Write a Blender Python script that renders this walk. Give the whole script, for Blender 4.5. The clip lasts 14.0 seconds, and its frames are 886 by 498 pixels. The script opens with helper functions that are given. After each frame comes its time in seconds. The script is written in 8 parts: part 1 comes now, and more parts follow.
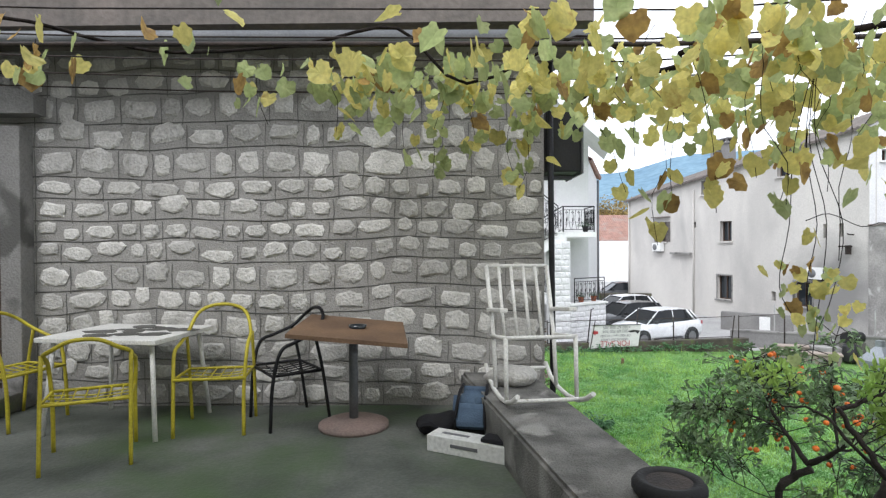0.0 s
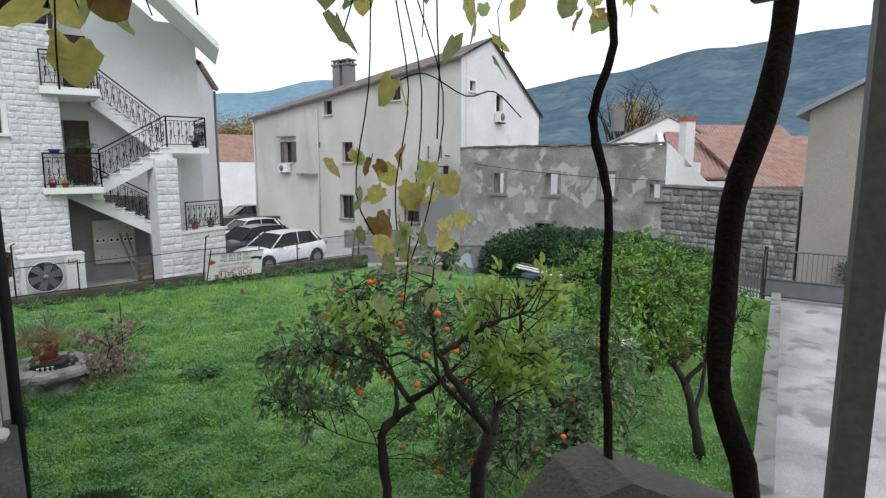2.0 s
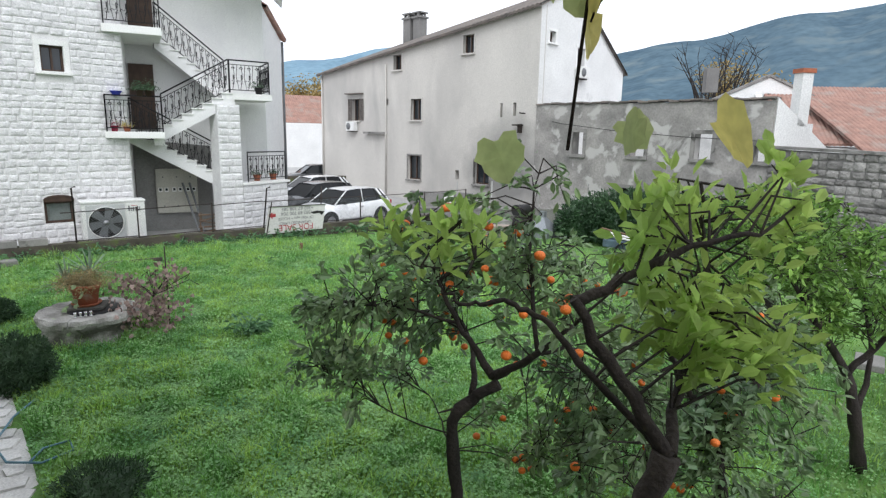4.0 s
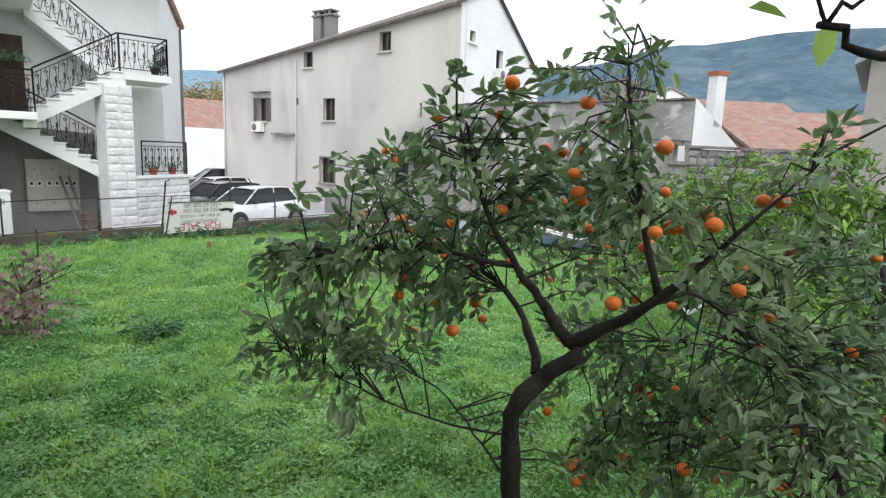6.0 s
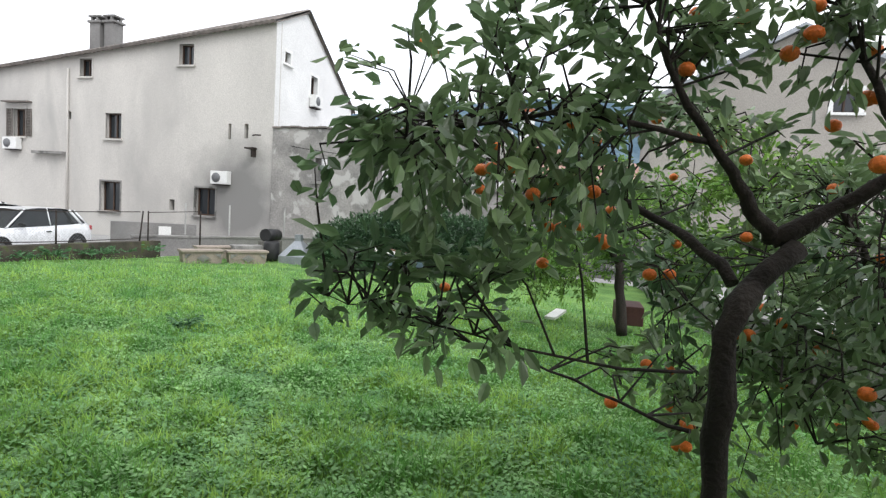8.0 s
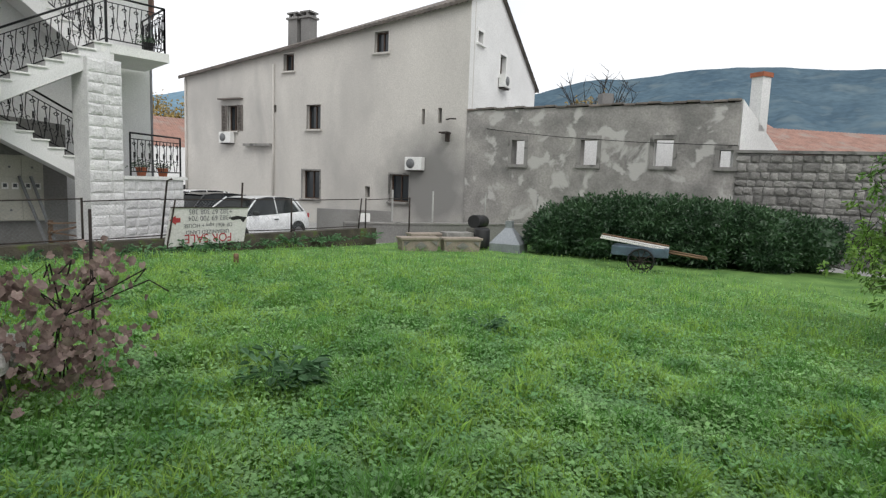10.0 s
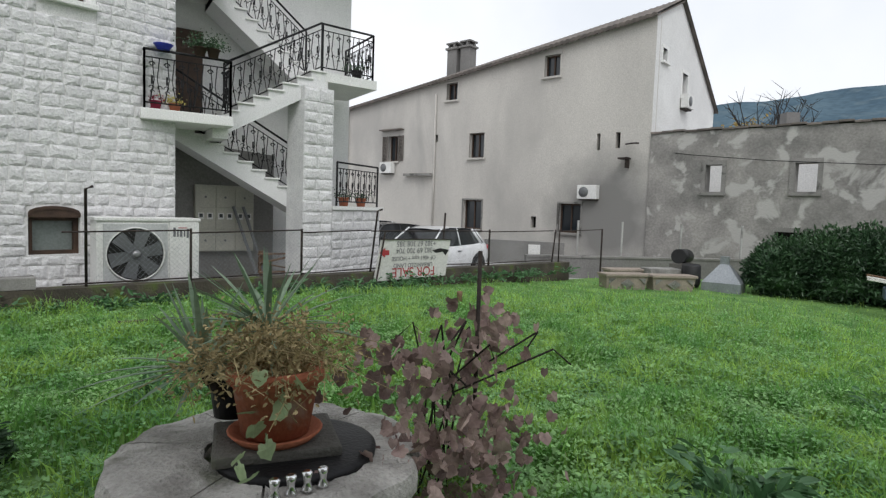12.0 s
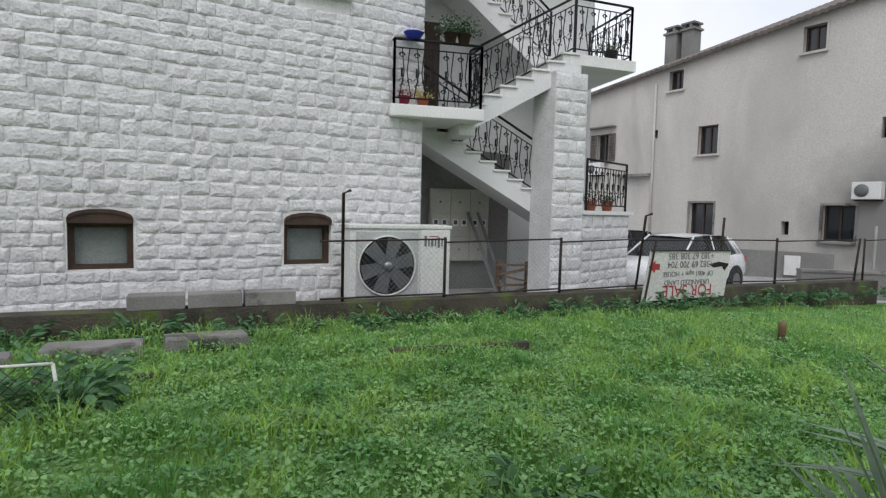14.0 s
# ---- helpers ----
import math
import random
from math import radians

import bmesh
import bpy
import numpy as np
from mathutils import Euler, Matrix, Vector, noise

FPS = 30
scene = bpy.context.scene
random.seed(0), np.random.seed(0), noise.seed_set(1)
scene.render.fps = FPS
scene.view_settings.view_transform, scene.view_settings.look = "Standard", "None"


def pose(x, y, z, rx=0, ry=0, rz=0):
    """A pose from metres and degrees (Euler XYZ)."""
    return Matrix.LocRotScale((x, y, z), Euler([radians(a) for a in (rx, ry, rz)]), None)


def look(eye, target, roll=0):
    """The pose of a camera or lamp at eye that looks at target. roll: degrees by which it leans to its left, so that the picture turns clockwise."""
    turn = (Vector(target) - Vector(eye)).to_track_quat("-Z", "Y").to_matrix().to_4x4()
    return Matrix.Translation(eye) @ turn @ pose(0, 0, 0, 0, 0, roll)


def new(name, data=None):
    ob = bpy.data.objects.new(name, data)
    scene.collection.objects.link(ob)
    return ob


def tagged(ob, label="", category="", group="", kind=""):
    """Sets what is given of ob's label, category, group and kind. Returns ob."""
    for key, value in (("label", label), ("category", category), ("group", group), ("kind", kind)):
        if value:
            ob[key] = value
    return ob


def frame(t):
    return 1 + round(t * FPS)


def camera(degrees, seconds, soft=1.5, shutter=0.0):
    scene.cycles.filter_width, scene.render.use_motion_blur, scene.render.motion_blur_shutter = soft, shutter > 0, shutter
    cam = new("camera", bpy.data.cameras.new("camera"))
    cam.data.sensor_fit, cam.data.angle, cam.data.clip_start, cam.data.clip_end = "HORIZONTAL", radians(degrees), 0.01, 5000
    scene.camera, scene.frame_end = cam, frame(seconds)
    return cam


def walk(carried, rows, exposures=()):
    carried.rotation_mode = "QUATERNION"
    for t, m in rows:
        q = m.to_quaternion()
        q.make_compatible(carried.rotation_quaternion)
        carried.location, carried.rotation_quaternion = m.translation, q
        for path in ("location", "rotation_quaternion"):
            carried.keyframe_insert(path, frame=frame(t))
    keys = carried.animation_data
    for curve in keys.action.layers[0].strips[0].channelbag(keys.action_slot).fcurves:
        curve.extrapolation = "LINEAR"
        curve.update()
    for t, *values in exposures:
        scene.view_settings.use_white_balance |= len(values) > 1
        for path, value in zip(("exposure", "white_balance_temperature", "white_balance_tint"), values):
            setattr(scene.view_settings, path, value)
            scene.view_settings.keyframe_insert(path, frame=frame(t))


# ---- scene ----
cam = camera(74.4, 14.0, soft=1.3)
ROWS = [
    (0.0, 0.025, -0.074, 1.503, 89.3, 0.35, 0.6),
    (0.5, 0.204, 0.400, 1.457, 87.17, 0.62, -14.60),
    (1.0, 0.446, 0.805, 1.431, 85.74, 0.31, -25.16),
    (1.5, 0.767, 1.189, 1.372, 83.36, 0.34, -32.98),
    (2.0, 1.122, 1.571, 1.317, 81.74, -0.04, -33.93),
    (2.5, 1.400, 1.985, 1.320, 79.05, -0.07, -33.04),
    (3.0, 1.555, 2.260, 1.170, 78.88, -0.74, -27.76),
    (5.5, 1.759, 3.929, 0.224, 78.65, -1.80, -27.79),
    (6.0, 1.719, 4.244, 0.031, 80.61, -2.01, -36.73),
    (6.5, 1.790, 4.601, -0.231, 83.97, -2.24, -46.35),
    (7.0, 1.655, 5.008, -0.455, 85.80, -2.64, -53.68),
    (7.5, 1.481, 5.384, -0.675, 86.90, -2.68, -56.89),
    (8.0, 1.353, 5.727, -0.718, 85.81, -3.21, -57.13),
    (8.5, 1.305, 6.314, -0.797, 85.14, -3.16, -54.96),
    (9.0, 1.240, 6.924, -0.814, 83.52, -2.76, -52.46),
    (11.5, 0.295, 9.931, -0.846, 86.31, -1.95, -31.87),
    (12.0, 0.126, 10.474, -0.873, 86.02, -1.97, -31.78),
    (12.5, 0.040, 10.980, -0.863, 86.01, -1.69, -32.15),
    (13.0, -0.056, 11.518, -0.878, 84.86, -2.02, -32.16),
    (13.5, -0.234, 12.017, -0.891, 84.83, -1.92, -27.70),
    (14.0, -0.495, 12.661, -0.936, 86.05, -1.43, -14.82),
]
walk(cam, [(t, pose(x, y, z, rx, ry, rz)) for t, x, y, z, rx, ry, rz in ROWS],
     exposures=[(0.0, 0.58, 6050, 12), (0.5, 0.28, 6050, 12), (1.0, 0.14, 6050, 11), (2.0, -0.02, 6100, 10), (3.0, 0.16, 6100, 10.5), (5.5, 0.44, 6180, 11), (7.0, 0.5, 6200, 11.5), (8.5, 0.42, 6350, 11), (9.0, 0.24, 6450, 10),
                (11.5, -0.19, 6350, 10), (14.0, -0.24, 6200, 12)])

# ---- world and light: a bright overcast sky and a weak wide sun ----
SUN_AZ, SUN_EL = radians(205), radians(48)
world = bpy.data.worlds.new("overcast_sky")
scene.world = world
world.use_nodes = True
wn, wl = world.node_tree.nodes, world.node_tree.links
wn.clear()
sky = wn.new("ShaderNodeTexSky")
sky.sky_type = "NISHITA"
sky.sun_disc = False
sky.sun_elevation, sky.sun_rotation = SUN_EL, SUN_AZ
sky.air_density, sky.dust_density, sky.ozone_density = 1.0, 3.0, 1.0
pale = wn.new("ShaderNodeHueSaturation")
pale.inputs["Saturation"].default_value = 0.25
pale.inputs["Value"].default_value = 0.11
cloud_at = wn.new("ShaderNodeTexCoord")
cloud = wn.new("ShaderNodeTexNoise")
cloud.inputs["Scale"].default_value = 2.2
cloud.inputs["Detail"].default_value = 5
ramp = wn.new("ShaderNodeValToRGB")
ramp.color_ramp.elements[0].position, ramp.color_ramp.elements[0].color = 0.3, (0.84, 0.88, 0.93, 1)
ramp.color_ramp.elements[1].position, ramp.color_ramp.elements[1].color = 0.62, (1.08, 1.08, 1.08, 1)
blend = wn.new("ShaderNodeMix")
blend.data_type = "RGBA"
blend.inputs["Factor"].default_value = 0.8
back = wn.new("ShaderNodeBackground")
back.inputs["Strength"].default_value = 1.28
wout = wn.new("ShaderNodeOutputWorld")
wl.new(sky.outputs["Color"], pale.inputs["Color"])
wl.new(cloud_at.outputs["Generated"], cloud.inputs["Vector"])
wl.new(cloud.outputs["Fac"], ramp.inputs["Fac"])
wl.new(pale.outputs["Color"], blend.inputs["A"])
wl.new(ramp.outputs["Color"], blend.inputs["B"])
wl.new(blend.outputs["Result"], back.inputs["Color"])
wl.new(back.outputs["Background"], wout.inputs["Surface"])

sun = new("sun", bpy.data.lights.new("sun", "SUN"))
sun.data.energy, sun.data.angle, sun.data.color = 1.1, radians(25), (1.0, 0.97, 0.92)
sun.matrix_world = look((0, 0, 0), (-math.sin(SUN_AZ) * math.cos(SUN_EL), -math.cos(SUN_AZ) * math.cos(SUN_EL), -math.sin(SUN_EL)))


# ---- materials ----
def mat(name, color, color2=None, scale=4.0, fine=40.0, rough=0.85, metal=0.0, bump=0.3, spread=0.18, stain=None, stain_scale=0.7, stain_at=0.58, stain_soft=0.12,
        streak=1.0, spec=0.35, per_piece=0.0, trans=0.0, damp=None):
    """A surface with colour variation at two scales, stains of their own shape, and fine relief."""
    m = bpy.data.materials.new(name)
    m.use_nodes = True
    n, l = m.node_tree.nodes, m.node_tree.links
    b = n["Principled BSDF"]
    b.inputs["Roughness"].default_value, b.inputs["Metallic"].default_value = rough, metal
    b.inputs["Specular IOR Level"].default_value = spec
    at = n.new("ShaderNodeNewGeometry")
    wide, grain = n.new("ShaderNodeTexNoise"), n.new("ShaderNodeTexNoise")
    wide.inputs["Scale"].default_value, wide.inputs["Detail"].default_value = scale, 5
    grain.inputs["Scale"].default_value, grain.inputs["Detail"].default_value = fine, 3
    mp = n.new("ShaderNodeMapping")
    mp.inputs["Scale"].default_value = (1, 1, streak)
    l.new(at.outputs["Position"], mp.inputs["Vector"])
    l.new(mp.outputs["Vector"], wide.inputs["Vector"])
    l.new(at.outputs["Position"], grain.inputs["Vector"])
    c2 = color2 or tuple(v * 0.72 for v in color)
    r = n.new("ShaderNodeValToRGB")
    r.color_ramp.elements[0].position, r.color_ramp.elements[0].color = 0.5 - spread, (*c2, 1)
    r.color_ramp.elements[1].position, r.color_ramp.elements[1].color = 0.5 + spread, (*color, 1)
    l.new(wide.outputs["Fac"], r.inputs["Fac"])
    last = r.outputs["Color"]
    g = n.new("ShaderNodeMapRange")
    g.inputs["From Min"].default_value, g.inputs["From Max"].default_value = 0.3, 0.7
    g.inputs["To Min"].default_value, g.inputs["To Max"].default_value = 0.84, 1.12
    l.new(grain.outputs["Fac"], g.inputs["Value"])
    mul = n.new("ShaderNodeMix")
    mul.data_type, mul.blend_type = "RGBA", "MULTIPLY"
    mul.inputs["Factor"].default_value = 1.0
    l.new(last, mul.inputs["A"])
    l.new(g.outputs["Result"], mul.inputs["B"])
    last = mul.outputs["Result"]
    if stain:
        s, sr, sm = n.new("ShaderNodeTexNoise"), n.new("ShaderNodeMapRange"), n.new("ShaderNodeMix")
        s.inputs["Scale"].default_value, s.inputs["Detail"].default_value, s.inputs["Distortion"].default_value = stain_scale, 7, 0.4
        l.new(mp.outputs["Vector"], s.inputs["Vector"])
        sr.inputs["From Min"].default_value, sr.inputs["From Max"].default_value = stain_at, stain_at + stain_soft
        sm.data_type = "RGBA"
        sm.inputs["B"].default_value = (*stain, 1)
        l.new(s.outputs["Fac"], sr.inputs["Value"])
        l.new(sr.outputs["Result"], sm.inputs["Factor"])
        l.new(last, sm.inputs["A"])
        last = sm.outputs["Result"]
    if damp:
        # one large damp patch with a ragged edge: its centre, its half sizes and its colour
        sh, dv, ln, dn = n.new("ShaderNodeVectorMath"), n.new("ShaderNodeVectorMath"), n.new("ShaderNodeVectorMath"), n.new("ShaderNodeTexNoise")
        sh.operation, dv.operation, ln.operation = "SUBTRACT", "DIVIDE", "LENGTH"
        sh.inputs[1].default_value, dv.inputs[1].default_value = damp[0], damp[1]
        dn.inputs["Scale"].default_value, dn.inputs["Detail"].default_value = 0.8, 6
        ad, dr, dm = n.new("ShaderNodeMath"), n.new("ShaderNodeMapRange"), n.new("ShaderNodeMix")
        dr.inputs["From Min"].default_value, dr.inputs["From Max"].default_value = 1.75, 0.95
        dm.data_type = "RGBA"
        dm.inputs["B"].default_value = (*damp[2], 1)
        l.new(at.outputs["Position"], sh.inputs[0])
        l.new(sh.outputs["Vector"], dv.inputs[0])
        l.new(dv.outputs["Vector"], ln.inputs[0])
        l.new(at.outputs["Position"], dn.inputs["Vector"])
        l.new(ln.outputs["Value"], ad.inputs[0])
        l.new(dn.outputs["Fac"], ad.inputs[1])
        l.new(ad.outputs["Value"], dr.inputs["Value"])
        l.new(dr.outputs["Result"], dm.inputs["Factor"])
        l.new(last, dm.inputs["A"])
        last = dm.outputs["Result"]
    if per_piece:
        info, pr, pm = n.new("ShaderNodeObjectInfo"), n.new("ShaderNodeMapRange"), n.new("ShaderNodeMix")
        isl, add, fr = n.new("ShaderNodeNewGeometry"), n.new("ShaderNodeMath"), n.new("ShaderNodeMath")
        add.operation, fr.operation = "ADD", "FRACT"
        l.new(info.outputs["Random"], add.inputs[0])
        l.new(isl.outputs["Random Per Island"], add.inputs[1])
        l.new(add.outputs["Value"], fr.inputs[0])
        pr.inputs["To Min"].default_value, pr.inputs["To Max"].default_value = 1 - per_piece, 1 + per_piece * 0.6
        pm.data_type, pm.blend_type = "RGBA", "MULTIPLY"
        pm.inputs["Factor"].default_value = 1.0
        l.new(fr.outputs["Value"], pr.inputs["Value"])
        l.new(last, pm.inputs["A"])
        l.new(pr.outputs["Result"], pm.inputs["B"])
        last = pm.outputs["Result"]
    l.new(last, b.inputs["Base Color"])
    if trans:
        b.inputs["Subsurface Weight"].default_value = 0.0
        tr, mixs = n.new("ShaderNodeBsdfTranslucent"), n.new("ShaderNodeMixShader")
        mixs.inputs["Fac"].default_value = trans
        l.new(last, tr.inputs["Color"])
        l.new(b.outputs["BSDF"], mixs.inputs[1])
        l.new(tr.outputs["BSDF"], mixs.inputs[2])
        l.new(mixs.outputs["Shader"], n["Material Output"].inputs["Surface"])
    if bump:
        bp = n.new("ShaderNodeBump")
        bp.inputs["Strength"].default_value, bp.inputs["Distance"].default_value = bump, 0.02
        l.new(grain.outputs["Fac"], bp.inputs["Height"])
        l.new(bp.outputs["Normal"], b.inputs["Normal"])
    return m


def glass_mat(name, tint=(0.02, 0.025, 0.03)):
    m = bpy.data.materials.new(name)
    m.use_nodes = True
    b = m.node_tree.nodes["Principled BSDF"]
    b.inputs["Base Color"].default_value = (*tint, 1)
    b.inputs["Roughness"].default_value = 0.06
    b.inputs["Specular IOR Level"].default_value = 0.6
    return m


M_GRASS_SOIL = mat("garden_soil", (0.18, 0.31, 0.09), (0.09, 0.18, 0.055), 1.4, 30, 0.95, bump=0.6, spec=0.1)
M_BLADE = mat("grass_blades", (0.42, 0.64, 0.15), (0.18, 0.40, 0.10), 1.5, 8, 0.7, bump=0, spread=0.085, per_piece=0.35, trans=0.42, spec=0.2)
M_CLOVER = mat("clover_leaf", (0.32, 0.53, 0.21), (0.15, 0.33, 0.125), 1.6, 8, 0.6, bump=0, per_piece=0.4, trans=0.3, spec=0.25)
M_WEED = mat("thistle_leaf", (0.13, 0.26, 0.12), (0.07, 0.16, 0.07), 3, 20, 0.6, bump=0.1, per_piece=0.25, trans=0.15)
M_ROCKWALL = mat("white_rock_faced_stone", (0.77, 0.765, 0.765), (0.62, 0.615, 0.62), 5, 28, 0.9, bump=0.9, spread=0.2, per_piece=0.07, stain=(0.44, 0.44, 0.45), stain_scale=6, stain_at=0.66)
M_MORTAR_W = mat("white_mortar", (0.79, 0.78, 0.77), (0.70, 0.695, 0.69), 3, 60, 0.95, bump=0.5)
M_RENDER_A = mat("white_render", (0.78, 0.78, 0.77), (0.7, 0.7, 0.7), 0.8, 60, 0.9, bump=0.15, stain=(0.55, 0.55, 0.54), stain_scale=0.8, stain_at=0.66)
M_SMOOTHSTONE = mat("pale_limestone_trim", (0.82, 0.82, 0.80), (0.74, 0.74, 0.72), 2, 50, 0.7, bump=0.15)
M_SIDE_A = mat("white_block_stone", (0.78, 0.78, 0.77), (0.68, 0.68, 0.68), 5, 35, 0.85, bump=0.6, per_piece=0.08)
M_STUCCO = mat("old_cream_stucco", (0.60, 0.575, 0.535), (0.50, 0.48, 0.45), 0.45, 25, 0.92, bump=0.25, stain=(0.40, 0.385, 0.365), stain_scale=0.4, stain_at=0.54, stain_soft=0.2, streak=0.4, damp=((17.6, 26.4, -1.0), (2.2, 2.6, 2.4), (0.23, 0.225, 0.215)))
M_STUCCO_W = mat("whitewashed_stucco", (0.78, 0.78, 0.77), (0.69, 0.69, 0.68), 0.7, 25, 0.9, bump=0.2, stain=(0.5, 0.5, 0.49), stain_scale=0.6, stain_at=0.66)
M_DARKPLASTER = mat("dark_grey_plaster", (0.24, 0.235, 0.225), (0.17, 0.165, 0.16), 0.8, 22, 0.95, bump=0.4)
M_RUIN = mat("weathered_grey_plaster", (0.36, 0.345, 0.325), (0.20, 0.195, 0.185), 0.9, 14, 0.95, bump=0.6, spread=0.13, stain=(0.46, 0.45, 0.43), stain_scale=1.15, stain_at=0.545, stain_soft=0.05)
M_RUBBLE = mat("rubble_stone", (0.36, 0.35, 0.33), (0.19, 0.185, 0.175), 3, 25, 0.95, bump=0.9, per_piece=0.35)
M_HOUSE_C = mat("brown_grey_render", (0.37, 0.345, 0.31), (0.31, 0.29, 0.265), 0.5, 30, 0.95, bump=0.2, stain=(0.27, 0.25, 0.22), stain_scale=0.3, stain_at=0.6)
M_TILE = mat("terracotta_roof_tile", (0.37, 0.22, 0.175), (0.26, 0.155, 0.125), 2.2, 20, 0.9, bump=0.3, stain=(0.30, 0.26, 0.23), stain_scale=0.9, stain_at=0.52, stain_soft=0.2)
M_TILE_OLD = mat("old_grey_roof_tile", (0.22, 0.19, 0.17), (0.13, 0.12, 0.11), 2, 20, 0.95, bump=0.4, per_piece=0.3)
M_CONCRETE = mat("rough_concrete", (0.30, 0.29, 0.275), (0.20, 0.195, 0.185), 1.6, 60, 0.92, bump=0.6, stain=(0.11, 0.108, 0.10), stain_scale=2.2, stain_at=0.56, stain_soft=0.08)
M_CONC_DARK = mat("dark_mossy_concrete", (0.15, 0.145, 0.13), (0.09, 0.088, 0.08), 1.6, 50, 0.95, bump=0.6, stain=(0.10, 0.12, 0.06), stain_scale=1.4, stain_at=0.58)
M_CONC_LIGHT = mat("pale_concrete_yard", (0.45, 0.445, 0.435), (0.33, 0.325, 0.315), 1.1, 40, 0.9, bump=0.35, spread=0.11, stain=(0.24, 0.235, 0.225), stain_scale=1.5, stain_at=0.56, stain_soft=0.1)
M_TERRACE = mat("stained_terrace_concrete", (0.155, 0.165, 0.145), (0.07, 0.08, 0.066), 1.6, 45, 0.7, bump=0.35, spread=0.12, stain=(0.075, 0.12, 0.05), stain_scale=0.8, stain_at=0.5, stain_soft=0.16, spec=0.4)
M_ASPHALT = mat("pale_road", (0.42, 0.415, 0.405), (0.34, 0.335, 0.33), 0.7, 60, 0.9, bump=0.3)
M_MOSSWALL = mat("mossy_low_wall", (0.11, 0.095, 0.075), (0.05, 0.046, 0.036), 2.5, 30, 0.95, bump=0.8, stain=(0.09, 0.13, 0.03), stain_scale=2.5, stain_at=0.55)
M_STONE_T = mat("grey_limestone_block", (0.69, 0.67, 0.63), (0.50, 0.485, 0.45), 7, 45, 0.92, bump=0.8, per_piece=0.22, stain=(0.30, 0.295, 0.26), stain_scale=8, stain_at=0.66)
M_MORTAR_T = mat("grey_wall_mortar", (0.40, 0.385, 0.36), (0.29, 0.28, 0.26), 3, 70, 0.95, bump=0.6)
M_JOINT = mat("dark_raised_joint", (0.20, 0.195, 0.18), (0.10, 0.10, 0.093), 6, 60, 0.95, bump=0.3)
# near-black colour that stands in for unlit depth in openings and gaps
M_DARK = mat("painted_interior_shade", (0.025, 0.024, 0.023), (0.015, 0.015, 0.015), 2, 20, 0.9, bump=0)
M_GLASS = glass_mat("dark_window_glass")
M_CARGLASS = glass_mat("dark_car_glass", (0.012, 0.014, 0.016))
M_CARGLASS.node_tree.nodes["Principled BSDF"].inputs["Specular IOR Level"].default_value = 0.25
M_FROST = mat("frosted_window", (0.27, 0.30, 0.29), (0.20, 0.23, 0.22), 1.5, 30, 0.35, bump=0, spec=0.5)
M_BROWN_WOOD = mat("dark_brown_window_wood", (0.075, 0.045, 0.03), (0.045, 0.028, 0.02), 6, 60, 0.6, bump=0.2)
M_SHUTTER = mat("grey_shutter_wood", (0.17, 0.15, 0.135), (0.10, 0.09, 0.08), 6, 60, 0.75, bump=0.3)
M_IRON = mat("black_wrought_iron", (0.022, 0.022, 0.024), (0.012, 0.012, 0.013), 8, 60, 0.5, 0.4, bump=0.2)
M_RUSTIRON = mat("rusty_dark_iron", (0.06, 0.045, 0.038), (0.03, 0.026, 0.024), 9, 80, 0.75, 0.3, bump=0.3)
M_GREYSTEEL = mat("grey_painted_steel", (0.18, 0.185, 0.19), (0.14, 0.145, 0.15), 3, 60, 0.55, 0.2, bump=0.1, stain=(0.16, 0.12, 0.09), stain_scale=4, stain_at=0.68)
M_WHITEPAINT = mat("chipped_white_paint", (0.76, 0.75, 0.71), (0.66, 0.65, 0.61), 8, 80, 0.5, bump=0.15, stain=(0.32, 0.26, 0.2), stain_scale=9, stain_at=0.66)
M_YELLOW = mat("yellow_painted_steel", (0.52, 0.44, 0.035), (0.42, 0.35, 0.03), 5, 60, 0.5, bump=0.1, stain=(0.3, 0.25, 0.06), stain_scale=9, stain_at=0.66)
M_WHITEPLASTIC = mat("white_plastic", (0.76, 0.76, 0.74), (0.70, 0.70, 0.68), 2, 40, 0.45, bump=0.03)
M_WHITECAR = mat("white_car_paint", (0.80, 0.81, 0.82), (0.78, 0.79, 0.80), 1, 10, 0.16, bump=0, spec=0.6)
M_GREYCAR = mat("dark_grey_car_paint", (0.045, 0.047, 0.05), (0.04, 0.042, 0.045), 1, 10, 0.18, bump=0, spec=0.6)
M_TYRE = mat("black_rubber", (0.022, 0.022, 0.023), (0.015, 0.015, 0.016), 8, 60, 0.8, bump=0.2)
M_CHROME_CUP = mat("polished_steel", (0.85, 0.85, 0.86), (0.78, 0.78, 0.79), 6, 50, 0.14, 1.0, bump=0)
M_RIM = mat("grey_alloy", (0.35, 0.35, 0.36), (0.28, 0.28, 0.29), 6, 50, 0.4, 0.7, bump=0.05)
M_BARK = mat("dark_bark", (0.040, 0.033, 0.028), (0.018, 0.015, 0.013), 9, 50, 0.95, bump=0.6, streak=0.3)
M_VINEBARK = mat("vine_bark", (0.026, 0.020, 0.017), (0.009, 0.008, 0.007), 14, 60, 0.95, bump=0.8, streak=0.2, spec=0.1)
M_LEAF_MAND = mat("mandarin_leaf", (0.24, 0.34, 0.15), (0.10, 0.18, 0.085), 1.6, 12, 0.34, bump=0, per_piece=0.4, trans=0.3, spec=0.6)
M_LEAF_LEMON = mat("lemon_leaf", (0.46, 0.60, 0.16), (0.28, 0.45, 0.10), 1.6, 12, 0.42, bump=0, per_piece=0.35, trans=0.6, spec=0.45)
